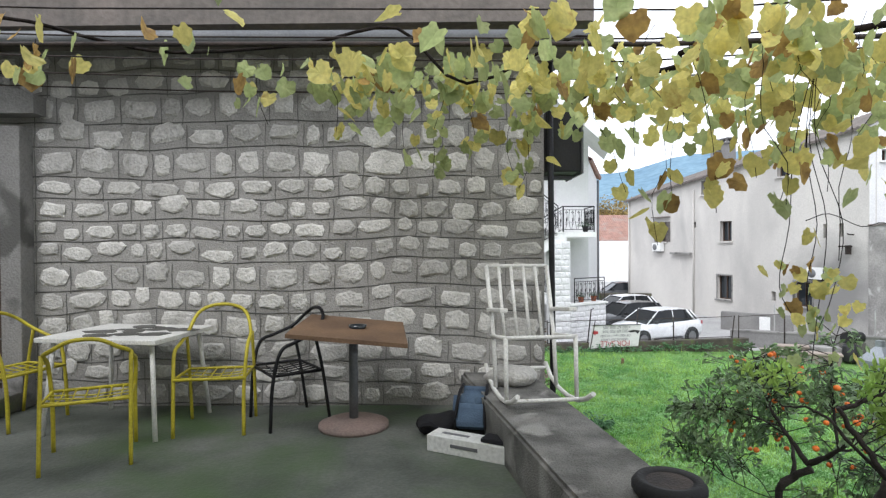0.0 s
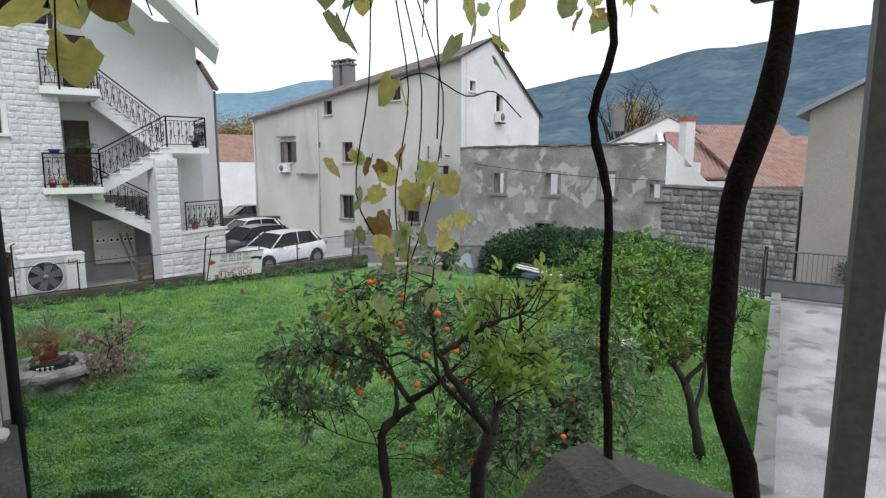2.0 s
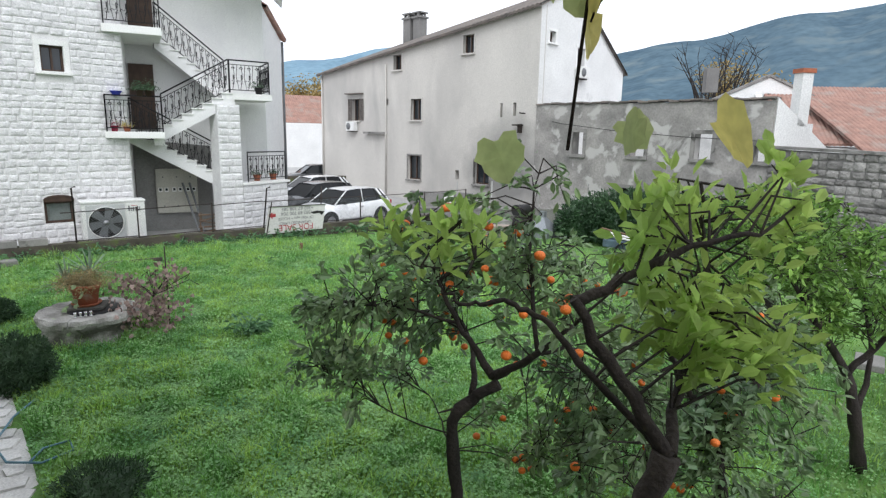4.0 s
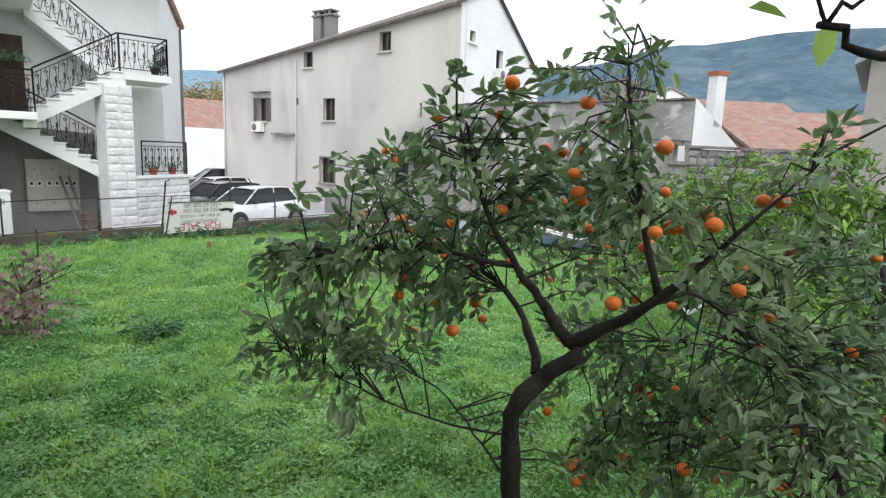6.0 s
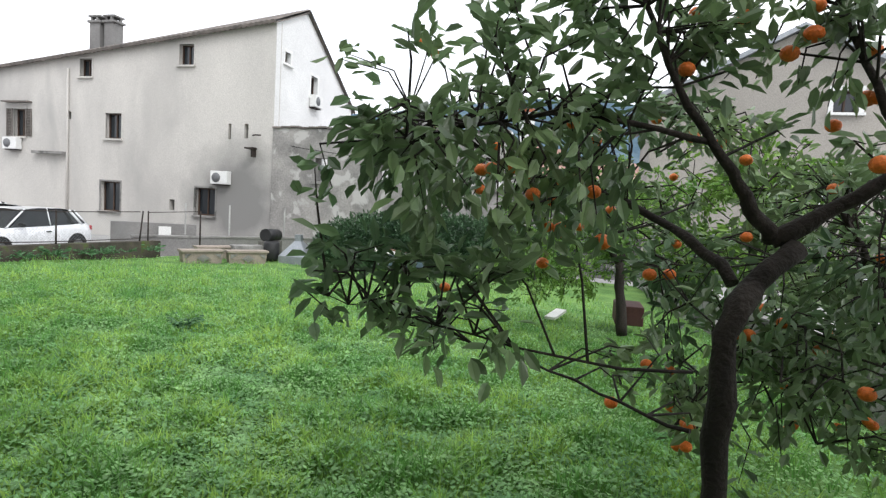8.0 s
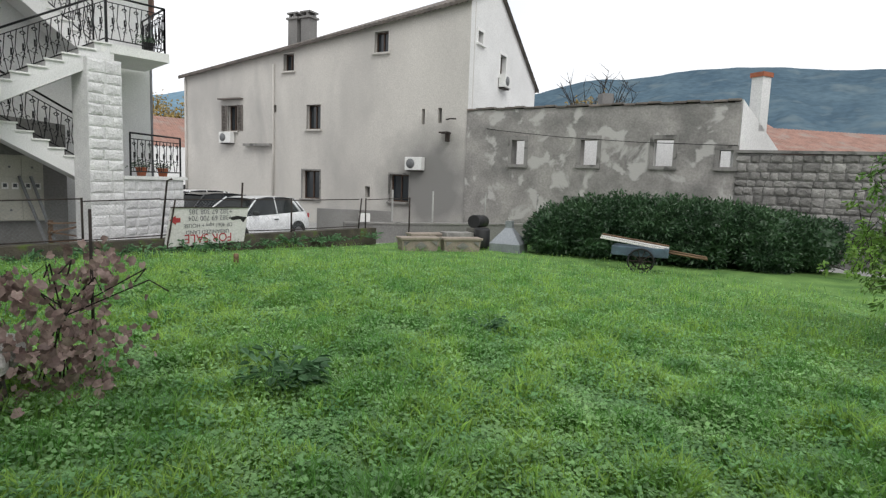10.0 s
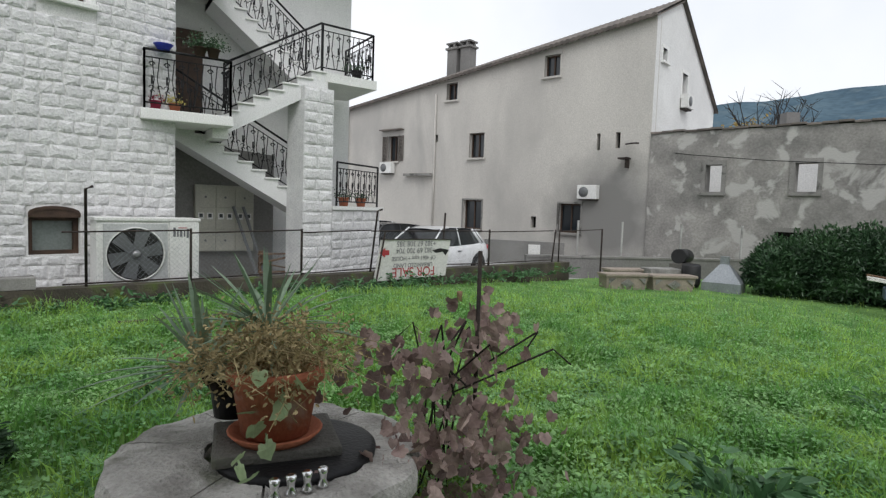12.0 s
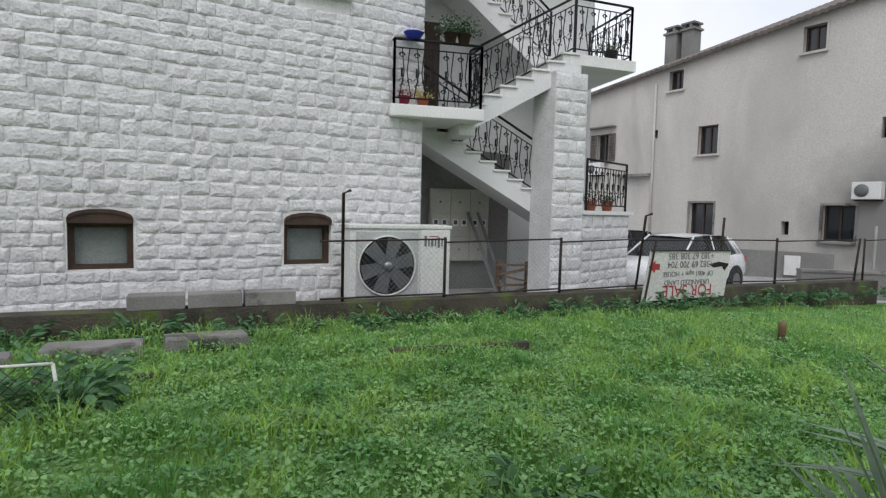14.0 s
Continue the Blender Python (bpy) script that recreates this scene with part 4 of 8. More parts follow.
def railing(parent, a, b, h=0.98, end_posts=True, name="railing"):
    """A wrought-iron railing between two foot points: rails, posts, bars with scrolls."""
    a, b = Vector(a), Vector(b)
    d = b - a
    x = Vector((d.x, d.y, 0)).normalized()
    n = max(3, int(d.length / 0.11))
    up = Vector((0, 0, 1))
    root = part(name, tube(bmesh.new(), [a + up * h, b + up * h], 0.022, 6), M_IRON, parent)
    part("lower_rail", tube(bmesh.new(), [a + up * 0.1, b + up * 0.1], 0.014, 5), M_IRON, root)
    part("middle_rail", tube(bmesh.new(), [a + up * (h - 0.13), b + up * (h - 0.13)], 0.011, 5), M_IRON, root)
    if end_posts:
        for p in (a, b):
            part("post", boxbm(p + up * (h / 2), (0.035, 0.035, h)), M_IRON, root)
    for i in range(1, n):
        p = a.lerp(b, i / n)
        q = bmesh.new()
        lean = x * (0.035 if i % 2 else -0.035)
        tube(q, [p + up * 0.1 - lean, p + up * (h * 0.5) + lean, p + up * (h - 0.13)], 0.0095, 4)
        scroll(q, p + up * (h * 0.36), x, 0.045, -1 if i % 2 else 1)
        if i % 2:
            scroll(q, p + up * (h - 0.24), x, 0.05)
            scroll(q, p + up * (h - 0.24), x, 0.05, -1)
            scroll(q, p + up * 0.28, x, 0.04)
            tube(q, [p + up * (h * 0.42), p + up * (h * 0.56)], 0.018, 5)
        part("baluster", q, M_IRON, root)
    return root


railing(house_a, (1.33, 21.79, 0.64), (2.72, 21.79, 0.64))
railing(house_a, (2.72, 21.79, 0.64), (2.74, 22.48, 0.68), name="railing_return")
railing(house_a, (1.33, 21.79, 0.64), (1.33, 22.0, 0.64), name="railing_return")
railing(house_a, (2.74, 22.48, 0.75), (4.66, 22.48, 1.86))
railing(house_a, (4.68, 22.5, 1.85), (5.88, 22.63, 1.85))
railing(house_a, (5.88, 22.63, 1.85), (5.88, 24.2, 1.85))
railing(house_a, (4.66, 23.5, 1.92), (2.76, 23.5, 3.46))
railing(house_a, (1.46, 21.84, 3.47), (2.82, 21.84, 3.47))
railing(house_a, (1.9, 22.92, 0.63), (4.2, 22.92, -0.65))
railing(house_a, (5.14, 22.72, -0.9), (6.52, 23.6, -0.9), h=0.95)
part("door", boxbm((2.1, 24.27, -1.55), (0.42, 0.06, 2.0)), M_BROWN_WOOD, house_a)
part("door", boxbm((2.3, 24.27, 1.7), (0.7, 0.06, 2.0)), M_BROWN_WOOD, house_a)
part("door", boxbm((2.4, 24.27, 4.4), (0.7, 0.06, 1.9)), M_BROWN_WOOD, house_a)


def potted(at, r, h, clay, leaf, n, spread, name, label):
    t = thing(name, pose(*at), label, "potted plant")
    part("pot", lathe(bmesh.new(), [(r * 0.7, 0), (r, h), (r * 1.08, h), (r * 1.08, h * 0.9), (r * 0.9, h * 0.92)], 14), clay, t)
    vs, fs = [], []
    rnd = random.Random(int(at[0] * 100) + 7)
    for _ in range(n):
        c = Vector((rnd.gauss(0, spread), rnd.gauss(0, spread), h + abs(rnd.gauss(0, spread * 0.8))))
        leaf_quad(vs, fs, c, rnd, 0.045, 0.028)
    raw("foliage", vs, fs, leaf, t)
    return t


def leaf_quad(vs, fs, c, rnd, l, w, down=0.0, aim=None):
    """One small folded leaf of length l and width w at c."""
    d = aim if aim is not None else Vector((rnd.gauss(0, 1), rnd.gauss(0, 1), rnd.gauss(0, 0.7) - down))
    d = d.normalized() if d.length > 1e-3 else Vector((1, 0, 0))
    s = d.cross(Vector((rnd.gauss(0, 1), rnd.gauss(0, 1), rnd.gauss(0, 1) + 1.5)))
    s = s.normalized() if s.length > 1e-3 else Vector((0, 1, 0))
    u = s.cross(d)
    b = len(vs)
    l *= rnd.uniform(0.7, 1.25)
    e = [c, c + d * l * 0.28 + s * w * 0.42 + u * w * 0.14, c + d * l * 0.66 + s * w * 0.46 + u * w * 0.10, c + d * l - u * w * 0.3, c + d * l * 0.66 - s * w * 0.46 + u * w * 0.10, c + d * l * 0.28 - s * w * 0.42 + u * w * 0.14]
    vs += [tuple(q) for q in e]
    fs += [(b, b + 1, b + 2, b + 3), (b, b + 3, b + 4, b + 5)]


potted((1.92, 21.59, 1.62), 0.11, 0.16, M_BROWN_WOOD, M_LEAF_BUSH, 320, 0.13, "balcony_planter", "dark brown pot with a green trailing plant on the balcony rail")
potted((2.14, 21.59, 1.62), 0.11, 0.16, M_BROWN_WOOD, M_LEAF_BUSH, 320, 0.13, "balcony_planter", "dark brown pot with a bushy green plant on the balcony rail")
potted((1.22, 21.78, 0.64), 0.12, 0.16, M_FLOWER, M_FLOWER, 120, 0.1, "flower_pot", "red flower pot with red blossoms on the balcony")
potted((1.54, 21.76, 0.64), 0.1, 0.14, M_TERRACOTTA, M_VINE_Y, 90, 0.08, "flower_pot", "small pot with yellow flowers on the balcony")
potted((5.32, 22.65, 1.85), 0.13, 0.22, M_BLACKPLASTIC, M_LEAF_BUSH, 200, 0.12, "flower_pot", "dark pot with a green plant on the stair landing")
potted((5.22, 23.0, -0.9), 0.13, 0.2, M_TERRACOTTA, M_LEAF_BUSH, 160, 0.1, "flower_pot", "clay pot with a green plant behind the railing")
potted((5.82, 23.4, -0.9), 0.13, 0.2, M_TERRACOTTA, M_LEAF_BUSH, 160, 0.1, "flower_pot", "clay pot with a green plant behind the railing")
bowl = part("blue_bowl", lathe(bmesh.new(), [(0.09, 0), (0.15, 0.09), (0.16, 0.1), (0.14, 0.09)], 16), M_BLUEPLASTIC, m=pose(1.34, 21.59, 1.63))
tagged(bowl, "bright blue plastic bowl on the balcony rail", "bowl")

# meter cabinets under the stairs
cab = thing("meter_cabinet", pose(2.2, 23.96, -1.98, 0, 0, 2), "beige metal electricity meter cabinet with nine doors", "meter cabinet")
part("body", boxbm((0.62, 0.02, 0.72), (1.24, 0.22, 1.44), None, 0.01), M_PANEL, cab)
for i in range(3):
    for j in range(3):
        dr = part("door", boxbm((0.21 + i * 0.41, -0.1, 0.24 + j * 0.47), (0.385, 0.02, 0.44), None, 0.005), M_PANEL, cab)
        if j == 1:
            for k in (-1, 1):
                part("meter_window", boxbm((0.21 + i * 0.41 + k * 0.09, -0.112, 0.3 + j * 0.47), (0.12, 0.008, 0.14)), M_WHITEPLASTIC, dr)
                part("meter_glass", boxbm((0.21 + i * 0.41 + k * 0.09, -0.118, 0.31 + j * 0.47), (0.07, 0.006, 0.08)), M_GLASS, dr)
        else:
            part("lock", lathe(bmesh.new(), [(0.025, 0), (0.025, 0.01)], 10, (0.21 + i * 0.41, -0.115, 0.24 + j * 0.47), Matrix.Rotation(radians(90), 3, "X")), M_GREYSTEEL, dr)
for k, (x, tx) in enumerate(((3.34, 0.35), (3.5, 0.3))):
    pl = part("leaning_plank", tube(bmesh.new(), [(x, 23.0, ROAD + 0.35), (x - tx, 23.86, -1.0)], 0.035, 5), M_GREYSTEEL)
    tagged(pl, "pale grey plank leaning against the meter cabinet", "plank", group="planks under the stairs")
plat = thing("wooden_pallet", pose(3.72, 23.1, ROAD + 0.3), "broken wooden pallet lying under the stairs", "pallet")
for k in range(5):
    part("slat", boxbm((0, 0, 0.06 + k * 0.13), (0.75, 0.12, 0.03), Matrix.Rotation(radians(12 * (k % 3 - 1)), 3, "Y")), M_BOARD, plat)
for k in (-1, 1):
    part("bearer", boxbm((k * 0.3, 0.08, 0.32), (0.08, 0.1, 0.64)), M_BOARD, plat)
local_box("yard_slab", house_a, M_CONC_LIGHT, 1.9, 6.2, 21.6, 24.3, ROAD - 0.1, ROAD + 0.3)

# heat pump
M_CABGREY = mat("pale_grey_enamel", (0.52, 0.53, 0.53), (0.45, 0.46, 0.46), 2, 40, 0.5, bump=0.03)
M_FAN = mat("grey_fan_blade", (0.14, 0.145, 0.15), (0.10, 0.105, 0.11), 3, 40, 0.7, bump=0, spec=0.2)
hp = thing("heat_pump", pose(0.32, 20.72, -2.23, 0, 0, 9), "large white outdoor heat pump with a black fan", "heat pump")
part("casing", boxbm((0.76, 0.26, 0.5), (1.5, 0.5, 1.0), None, 0.015), M_WHITEPLASTIC, hp)
part("top_cover", boxbm((0.76, 0.26, 1.02), (1.56, 0.56, 0.05), None, 0.01), M_WHITEPLASTIC, hp)
part("front_panel", boxbm((1.28, -0.005, 0.5), (0.46, 0.03, 0.96), None, 0.006), M_WHITEPLASTIC, hp)
cowl = bmesh.new()
RX = Matrix.Rotation(radians(90), 3, "X")
lathe(cowl, [(0.425, 0), (0.43, 0.03), (0.412, 0.035), (0.405, 0.0)], 40, (0.55, -0.002, 0.47), RX, False)
part("recessed_panel", boxbm((0.56, 0.002, 0.5), (0.92, 0.02, 0.9), None, 0.004), M_CABGREY, hp, "pale grey inset fan panel")
part("fan_cowl", cowl, M_WHITEPLASTIC, hp)
# flat black disc on the panel paints the dark depth behind the blades
part("fan_recess", lathe(bmesh.new(), [(0.405, 0), (0.405, 0.008)], 32, (0.55, -0.008, 0.47), RX), M_DARK, hp)
for k in range(6):
    a = k * math.tau / 6 + 0.3
    bm = bmesh.new()
    pts = [(0.05, -0.07), (0.38, -0.13), (0.39, 0.09), (0.06, 0.06)]
    prism(bm, [(0.55 + r * math.cos(a) - t * math.sin(a), -0.02 - 0.10 * t, 0.47 + r * math.sin(a) + t * math.cos(a)) for r, t in pts], (0, -0.012, 0))
    part("fan_blade", bm, M_FAN, hp)
part("fan_hub", lathe(bmesh.new(), [(0.07, 0), (0.06, 0.05), (0.02, 0.06)], 14, (0.55, -0.02, 0.47), RX), M_RIM, hp)
lg = bmesh.new()
for k in range(6):
    box(lg, (1.12 + k * 0.052, -0.024, 0.80 + (0.02 if k == 0 else 0)), (0.022 if k % 2 else 0.036, 0.006, 0.15 if k in (0, 4) else 0.11))
part("printed_mark", lg, M_GREYPRINT, hp)
part("printed_arc", boxbm((1.25, -0.024, 0.89), (0.14, 0.006, 0.012)), M_RED, hp)
for k in (0.2, 1.3):
    part("foot", boxbm((k, 0.26, -0.06), (0.12, 0.5, 0.14)), M_GREYSTEEL, hp)
bl = bmesh.new()
for k in range(3):
    box(bl, (-1.95 + k * 0.62, fence_y(-1.95 + k * 0.62) + 0.15, G + 0.37), (0.6, 0.26, 0.17), zrot(9.1), 0.015)
bl = part("kerb_stones", bl, M_CONCRETE)
tagged(bl, "row of rough grey kerb blocks on the low wall", "kerb", kind="structure")

# ---- garden fence ----
fence = thing("garden_fence", pose(0, 0, 0), "rusty wire mesh fence with dark steel rails on the low wall", "fence")
FX = [0.19, 1.62, 3.53, 5.0, 6.85, 8.3, 10.62]
for k, x in enumerate(FX):
    tall = 1.48 if k in (0,) else 1.28 if k in (3, 4) else 0.92
    y = fence_y(x) + 0.12
    lean = 0.14 if k == 3 else 0.06 if k == 4 else 0.1 if k == 6 else 0.0
    pts = [(x, y, G + 0.2), (x + lean, y, G + 0.2 + tall)]
    if k in (0, 3):
        pts.append((x + lean + 0.09, y - 0.04, G + 0.24 + tall))
    part("post", tube(bmesh.new(), pts, 0.022, 6), M_RUSTIRON, fence)
for z in (0.33, 1.07):
    for xa, xb in zip([-0.1] + FX[1:-1], FX[1:]):
        sag = 0.02 * math.sin(xa * 3)
        part("rail", tube(bmesh.new(), [(xa, fence_y(xa) + 0.1, G + z + sag), (xb, fence_y(xb) + 0.1, G + z - sag * 0.5 + (0.02 if z > 1 else 0))], 0.013, 5), M_RUSTIRON, fence)
part("post", tube(bmesh.new(), [(10.9, fence_y(10.9) + 0.12, G + 0.2), (10.9, fence_y(10.9) + 0.12, G + 1.12)], 0.02, 6), M_RUSTIRON, fence)
part("post", tube(bmesh.new(), [(12.75, 22.2, G - 0.3), (12.75, 22.2, G + 1.15)], 0.025, 6), M_RUSTIRON, fence)
part("rail", tube(bmesh.new(), [(10.9, fence_y(10.9) + 0.12, G + 1.08), (12.75, 22.2, G + 1.13)], 0.012, 5), M_RUSTIRON, fence)
wv, wf = [], []
for i in range(int((10.6 - 0.25) / 0.075)):
    x = 0.25 + i * 0.075
    for s in (-1, 1):
        xe = x + s * 0.72
        if 0.2 < xe < 10.62:
            b = len(wv)
            y0, y1 = fence_y(x) + 0.11, fence_y(xe) + 0.11
            wv += [(x - 0.0016, y0, G + 0.34), (x + 0.0016, y0, G + 0.34), (xe + 0.0016, y1, G + 1.06), (xe - 0.0016, y1, G + 1.06)]
            wf.append((b, b + 1, b + 2, b + 3))
ob = raw("wire_mesh", wv, wf, M_GALV, fence)
tagged(ob, kind="stuff")


# ---- sale sign, hung upside down on the fence ----
def text_mesh(body, size, material, parent, m, name="lettering"):
    cu = bpy.data.curves.new(name, "FONT")
    cu.body, cu.size, cu.align_x, cu.extrude = body, size, "CENTER", 0.001
    tmp = bpy.data.objects.new(name, cu)
    scene.collection.objects.link(tmp)
    dg = bpy.context.evaluated_depsgraph_get()
    me = bpy.data.meshes.new_from_object(tmp.evaluated_get(dg))
    bpy.data.objects.remove(tmp)
    me.materials.clear()
    me.materials.append(material)
    ob = new(name, me)
    ob.parent = parent
    ob.matrix_basis = m
    return ob


ys = math.degrees(math.atan2(0.8, 1.9))
sign = thing("sale_sign", pose(6.0, 21.02, -1.97, 0, 0, 11), "white printed land sale sign hung upside down on the fence", "sign")
bm = bmesh.new()
prism(bm, [(-1.02, 0, -0.38), (0.90, 0, -0.36), (1.02, 0, 0.42), (-0.86, 0, 0.44)], (0, 0.02, 0))
part("sheet", bm, M_SIGN, sign)
# the writing stands on its head
for txt, sz, z, mt, cx in (("FOR SALE", 0.27, -0.14, M_RED, 0.0), ("URBANIZED LAND", 0.125, -0.05, M_GREYPRINT, -0.02), ("OF 4061 sqm + HOUSE", 0.12, 0.09, M_GREYPRINT, 0.0),
                           ("+382 69 700 704", 0.155, 0.26, M_GREYPRINT, 0.05), ("+382 67 308 385", 0.155, 0.40, M_GREYPRINT, 0.06)):
    text_mesh(txt, sz, mt, sign, pose(cx, -0.006, z, 90, 0, 0) @ pose(0, 0, 0, 0, 0, 180))
part("printed_arrow", prism(bmesh.new(), [(-0.9, -0.006, 0.18), (-0.76, -0.006, 0.28), (-0.76, -0.006, 0.23), (-0.66, -0.006, 0.23), (-0.66, -0.006, 0.13), (-0.76, -0.006, 0.13), (-0.76, -0.006, 0.08)], (0, 0.004, 0)), M_RED, sign)
part("torn_hole", prism(bmesh.new(), [(0.48, -0.004, 0.2), (0.72, -0.004, 0.24), (0.98, -0.004, 0.2), (0.88, -0.004, 0.08), (0.8, -0.004, 0.16), (0.6, -0.004, 0.14)], (0, 0.003, 0)), M_DARK, sign)
part("frame_bar", tube(bmesh.new(), [(-0.98, -0.02, -0.42), (-0.78, -0.02, 0.6)], 0.018, 5), M_RUSTIRON, sign)
part("frame_bar", tube(bmesh.new(), [(-0.88, -0.02, 0.45), (1.03, -0.02, 0.43)], 0.012, 5), M_RUSTIRON, sign)


# ---- cars ----
def wheel(parent, at, r=0.31, w=0.2):
    ty = lathe(bmesh.new(), [(r * 0.68, -w / 2), (r * 0.93, -w / 2), (r, -w * 0.3), (r, w * 0.3), (r * 0.93, w / 2), (r * 0.68, w / 2), (r * 0.68, -w / 2)], 24, at, RX, False)
    wh = part("wheel", ty, M_TYRE, parent)
    rim = lathe(bmesh.new(), [(r * 0.68, -w * 0.42), (r * 0.6, -w * 0.2), (0.03, -w * 0.3)], 24, at, RX)
    lathe(rim, [(r * 0.68, w * 0.42), (r * 0.6, w * 0.2), (0.03, w * 0.3)], 24, at, RX)
    for k in range(5):
        a = k * math.tau / 5
        for s in (-1, 1):
            c = Vector(at) + Vector((0.32 * r * math.cos(a), s * w * 0.36, 0.32 * r * math.sin(a)))
            box(rim, c, (r * 0.62, 0.025, 0.06), Matrix.Rotation(-a, 3, "Y"))
    part("rim", rim, M_RIM, wh)


def car(m, paint, label, group=""):
    """A small hatchback: length along x, front at +x."""
    c = thing("car", m, label, "car", group)
    xs = [-2.0, -1.92, -1.7, -1.2, -0.6, 0.0, 0.55, 0.9, 1.35, 1.8, 2.0, 2.03]
    belt = [0.78, 0.92, 0.98, 0.97, 0.95, 0.93, 0.91, 0.90, 0.84, 0.72, 0.6, 0.5]
    wid = [0.72, 0.79, 0.83, 0.855, 0.86, 0.86, 0.86, 0.85, 0.84, 0.78, 0.68, 0.6]
    low = [0.42, 0.32, 0.24, 0.2, 0.2, 0.2, 0.2, 0.2, 0.21, 0.24, 0.3, 0.36]
    bm = bmesh.new()
    rings = []
    for x, b, w, l in zip(xs, belt, wid, low):
        ring = [(w * 0.9, l), (w, l + (b - l) * 0.3), (w * 1.0, l + (b - l) * 0.62), (w * 0.965, b - 0.03), (w * 0.90, b), (0, b + 0.03)]
        ring += [(-q, z) for q, z in ring[-2::-1]]
        rings.append([bm.verts.new((x, q, z)) for q, z in ring])
    for q, r in zip(rings, rings[1:]):
        for k in range(len(q) - 1):
            bm.faces.new((q[k], q[k + 1], r[k + 1], r[k])).smooth = True
        bm.faces.new((q[-1], q[0], r[0], r[-1]))
    bm.faces.new(rings[0])
    bm.faces.new(rings[-1][::-1])
    part("body", bm, paint, c)
    # cabin: glass house and roof
    gl = bmesh.new()
    base = [(-1.78, 0.74, 0.95), (-1.1, 0.8, 0.955), (0.0, 0.81, 0.93), (1.0, 0.74, 0.895)]
    top = [(-1.45, 0.56, 1.36), (-0.9, 0.6, 1.43), (-0.1, 0.6, 1.44), (0.28, 0.57, 1.40)]
    L = [[gl.verts.new((x, s * w, z)) for x, w, z in row] for s in (1, -1) for row in (base, top)]
    for bb, tt in ((L[0], L[1]), (L[2], L[3])):
        for k in range(3):
            gl.faces.new((bb[k], bb[k + 1], tt[k + 1], tt[k])).smooth = True
    gl.faces.new((L[0][3], L[2][3], L[3][3], L[1][3]))
    gl.faces.new((L[0][0], L[1][0], L[3][0], L[2][0]))
    part("glasshouse", gl, M_CARGLASS, c, "dark car windows")
    rf = bmesh.new()
    pr = [(-1.62, 0.58, 1.35), (-1.3, 0.62, 1.425), (-0.7, 0.64, 1.455), (-0.05, 0.63, 1.45), (0.35, 0.58, 1.40)]
    a = [[rf.verts.new((x, s * w, z - (0.025 if s else 0))) for x, w, z in pr] for s in (1, 0, -1)]
    for q, r in zip(a, a[1:]):
        for k in range(4):
            rf.faces.new((q[k], q[k + 1], r[k + 1], r[k])).smooth = True
    part("roof", rf, paint, c)
    for s in (1, -1):
        for p, q, w in (((1.02, 0.75, 0.89), (0.3, 0.585, 1.40), 0.026), ((-0.35, 0.818, 0.93), (-0.42, 0.61, 1.43), 0.018), ((-1.52, 0.78, 0.95), (-1.22, 0.60, 1.39), 0.045), ((-1.80, 0.73, 0.93), (-1.46, 0.56, 1.36), 0.04)):
            part("pillar", tube(bmesh.new(), [(p[0], s * p[1], p[2]), (q[0], s * q[1], q[2])], w, 6), paint, c)
        part("mirror", boxbm((0.68, s * 0.92, 0.98), (0.1, 0.18, 0.12), None, 0.03), M_BLACKPLASTIC, c)
        part("door_handle", boxbm((-0.25, s * 0.865, 0.78), (0.17, 0.03, 0.03), None, 0.008), M_BLACKPLASTIC, c)
        part("side_trim", boxbm((0.0, s * 0.868, 0.3), (1.5, 0.03, 0.07), None, 0.01), M_BLACKPLASTIC, c)
        part("tail_lamp", boxbm((-1.9, s * 0.68, 0.84), (0.12, 0.22, 0.15), None, 0.03), M_RED, c)
        part("headlight", boxbm((1.78, s * 0.62, 0.66), (0.24, 0.26, 0.14), zrot(-s * 20), 0.03), M_GLASS, c)
        for x in (1.28, -1.28):
            part("wheel_arch", lathe(bmesh.new(), [(0.37, -0.02), (0.37, 0.02)], 20, (x, s * 0.85, 0.33), RX), M_BLACKPLASTIC, c)
            wheel(c, (x, s * 0.80, 0.31))
    return c


head_a = math.degrees(math.atan2(-0.28, -0.95))
car(pose(8.82, 25.12, ROAD, 0, 0, head_a + 6), M_WHITECAR, "white hatchback car parked beyond the garden fence")
car(pose(8.5, 28.1, ROAD, 0, 0, head_a + 4), M_GREYCAR, "dark grey hatchback car parked beside the white one")
car(pose(9.3, 31.5, ROAD, 0, 0, head_a), M_WHITECAR, "white car parked at the back of the yard")
car(pose(12.1, 41.5, ROAD, 0, 0, 180), M_GREYCAR, "dark car parked in front of a far garden wall")


# ---- plants ----
# the way from the terrace down the steps and along the path, kept free of growth
WAY = [Vector(p) for p in ((0.0, 0.0, 1.5), (0.7, 1.2, 1.45), (1.4, 2.3, 1.15), (1.65, 3.9, 0.3), (1.6, 4.9, -0.4), (1.2, 6.9, -0.8), (0.3, 9.9, -0.75), (-0.45, 12.6, -0.8))]
WALK = [a.lerp(b, k / 6) for a, b in zip(WAY, WAY[1:]) for k in range(6)] + WAY[-1:]


def bent(a, b, rnd, n=4, amp=0.08):
    a, b = Vector(a), Vector(b)
    k = (b - a).length * amp
    return [a.lerp(b, i / n) + (Vector((rnd.gauss(0, k), rnd.gauss(0, k), rnd.gauss(0, k))) if 0 < i < n else Vector()) for i in range(n + 1)]


def clear(p, gap):
    """Whether a place keeps its distance from the way that is walked."""
    return all((p - q).length > gap for q in WALK)


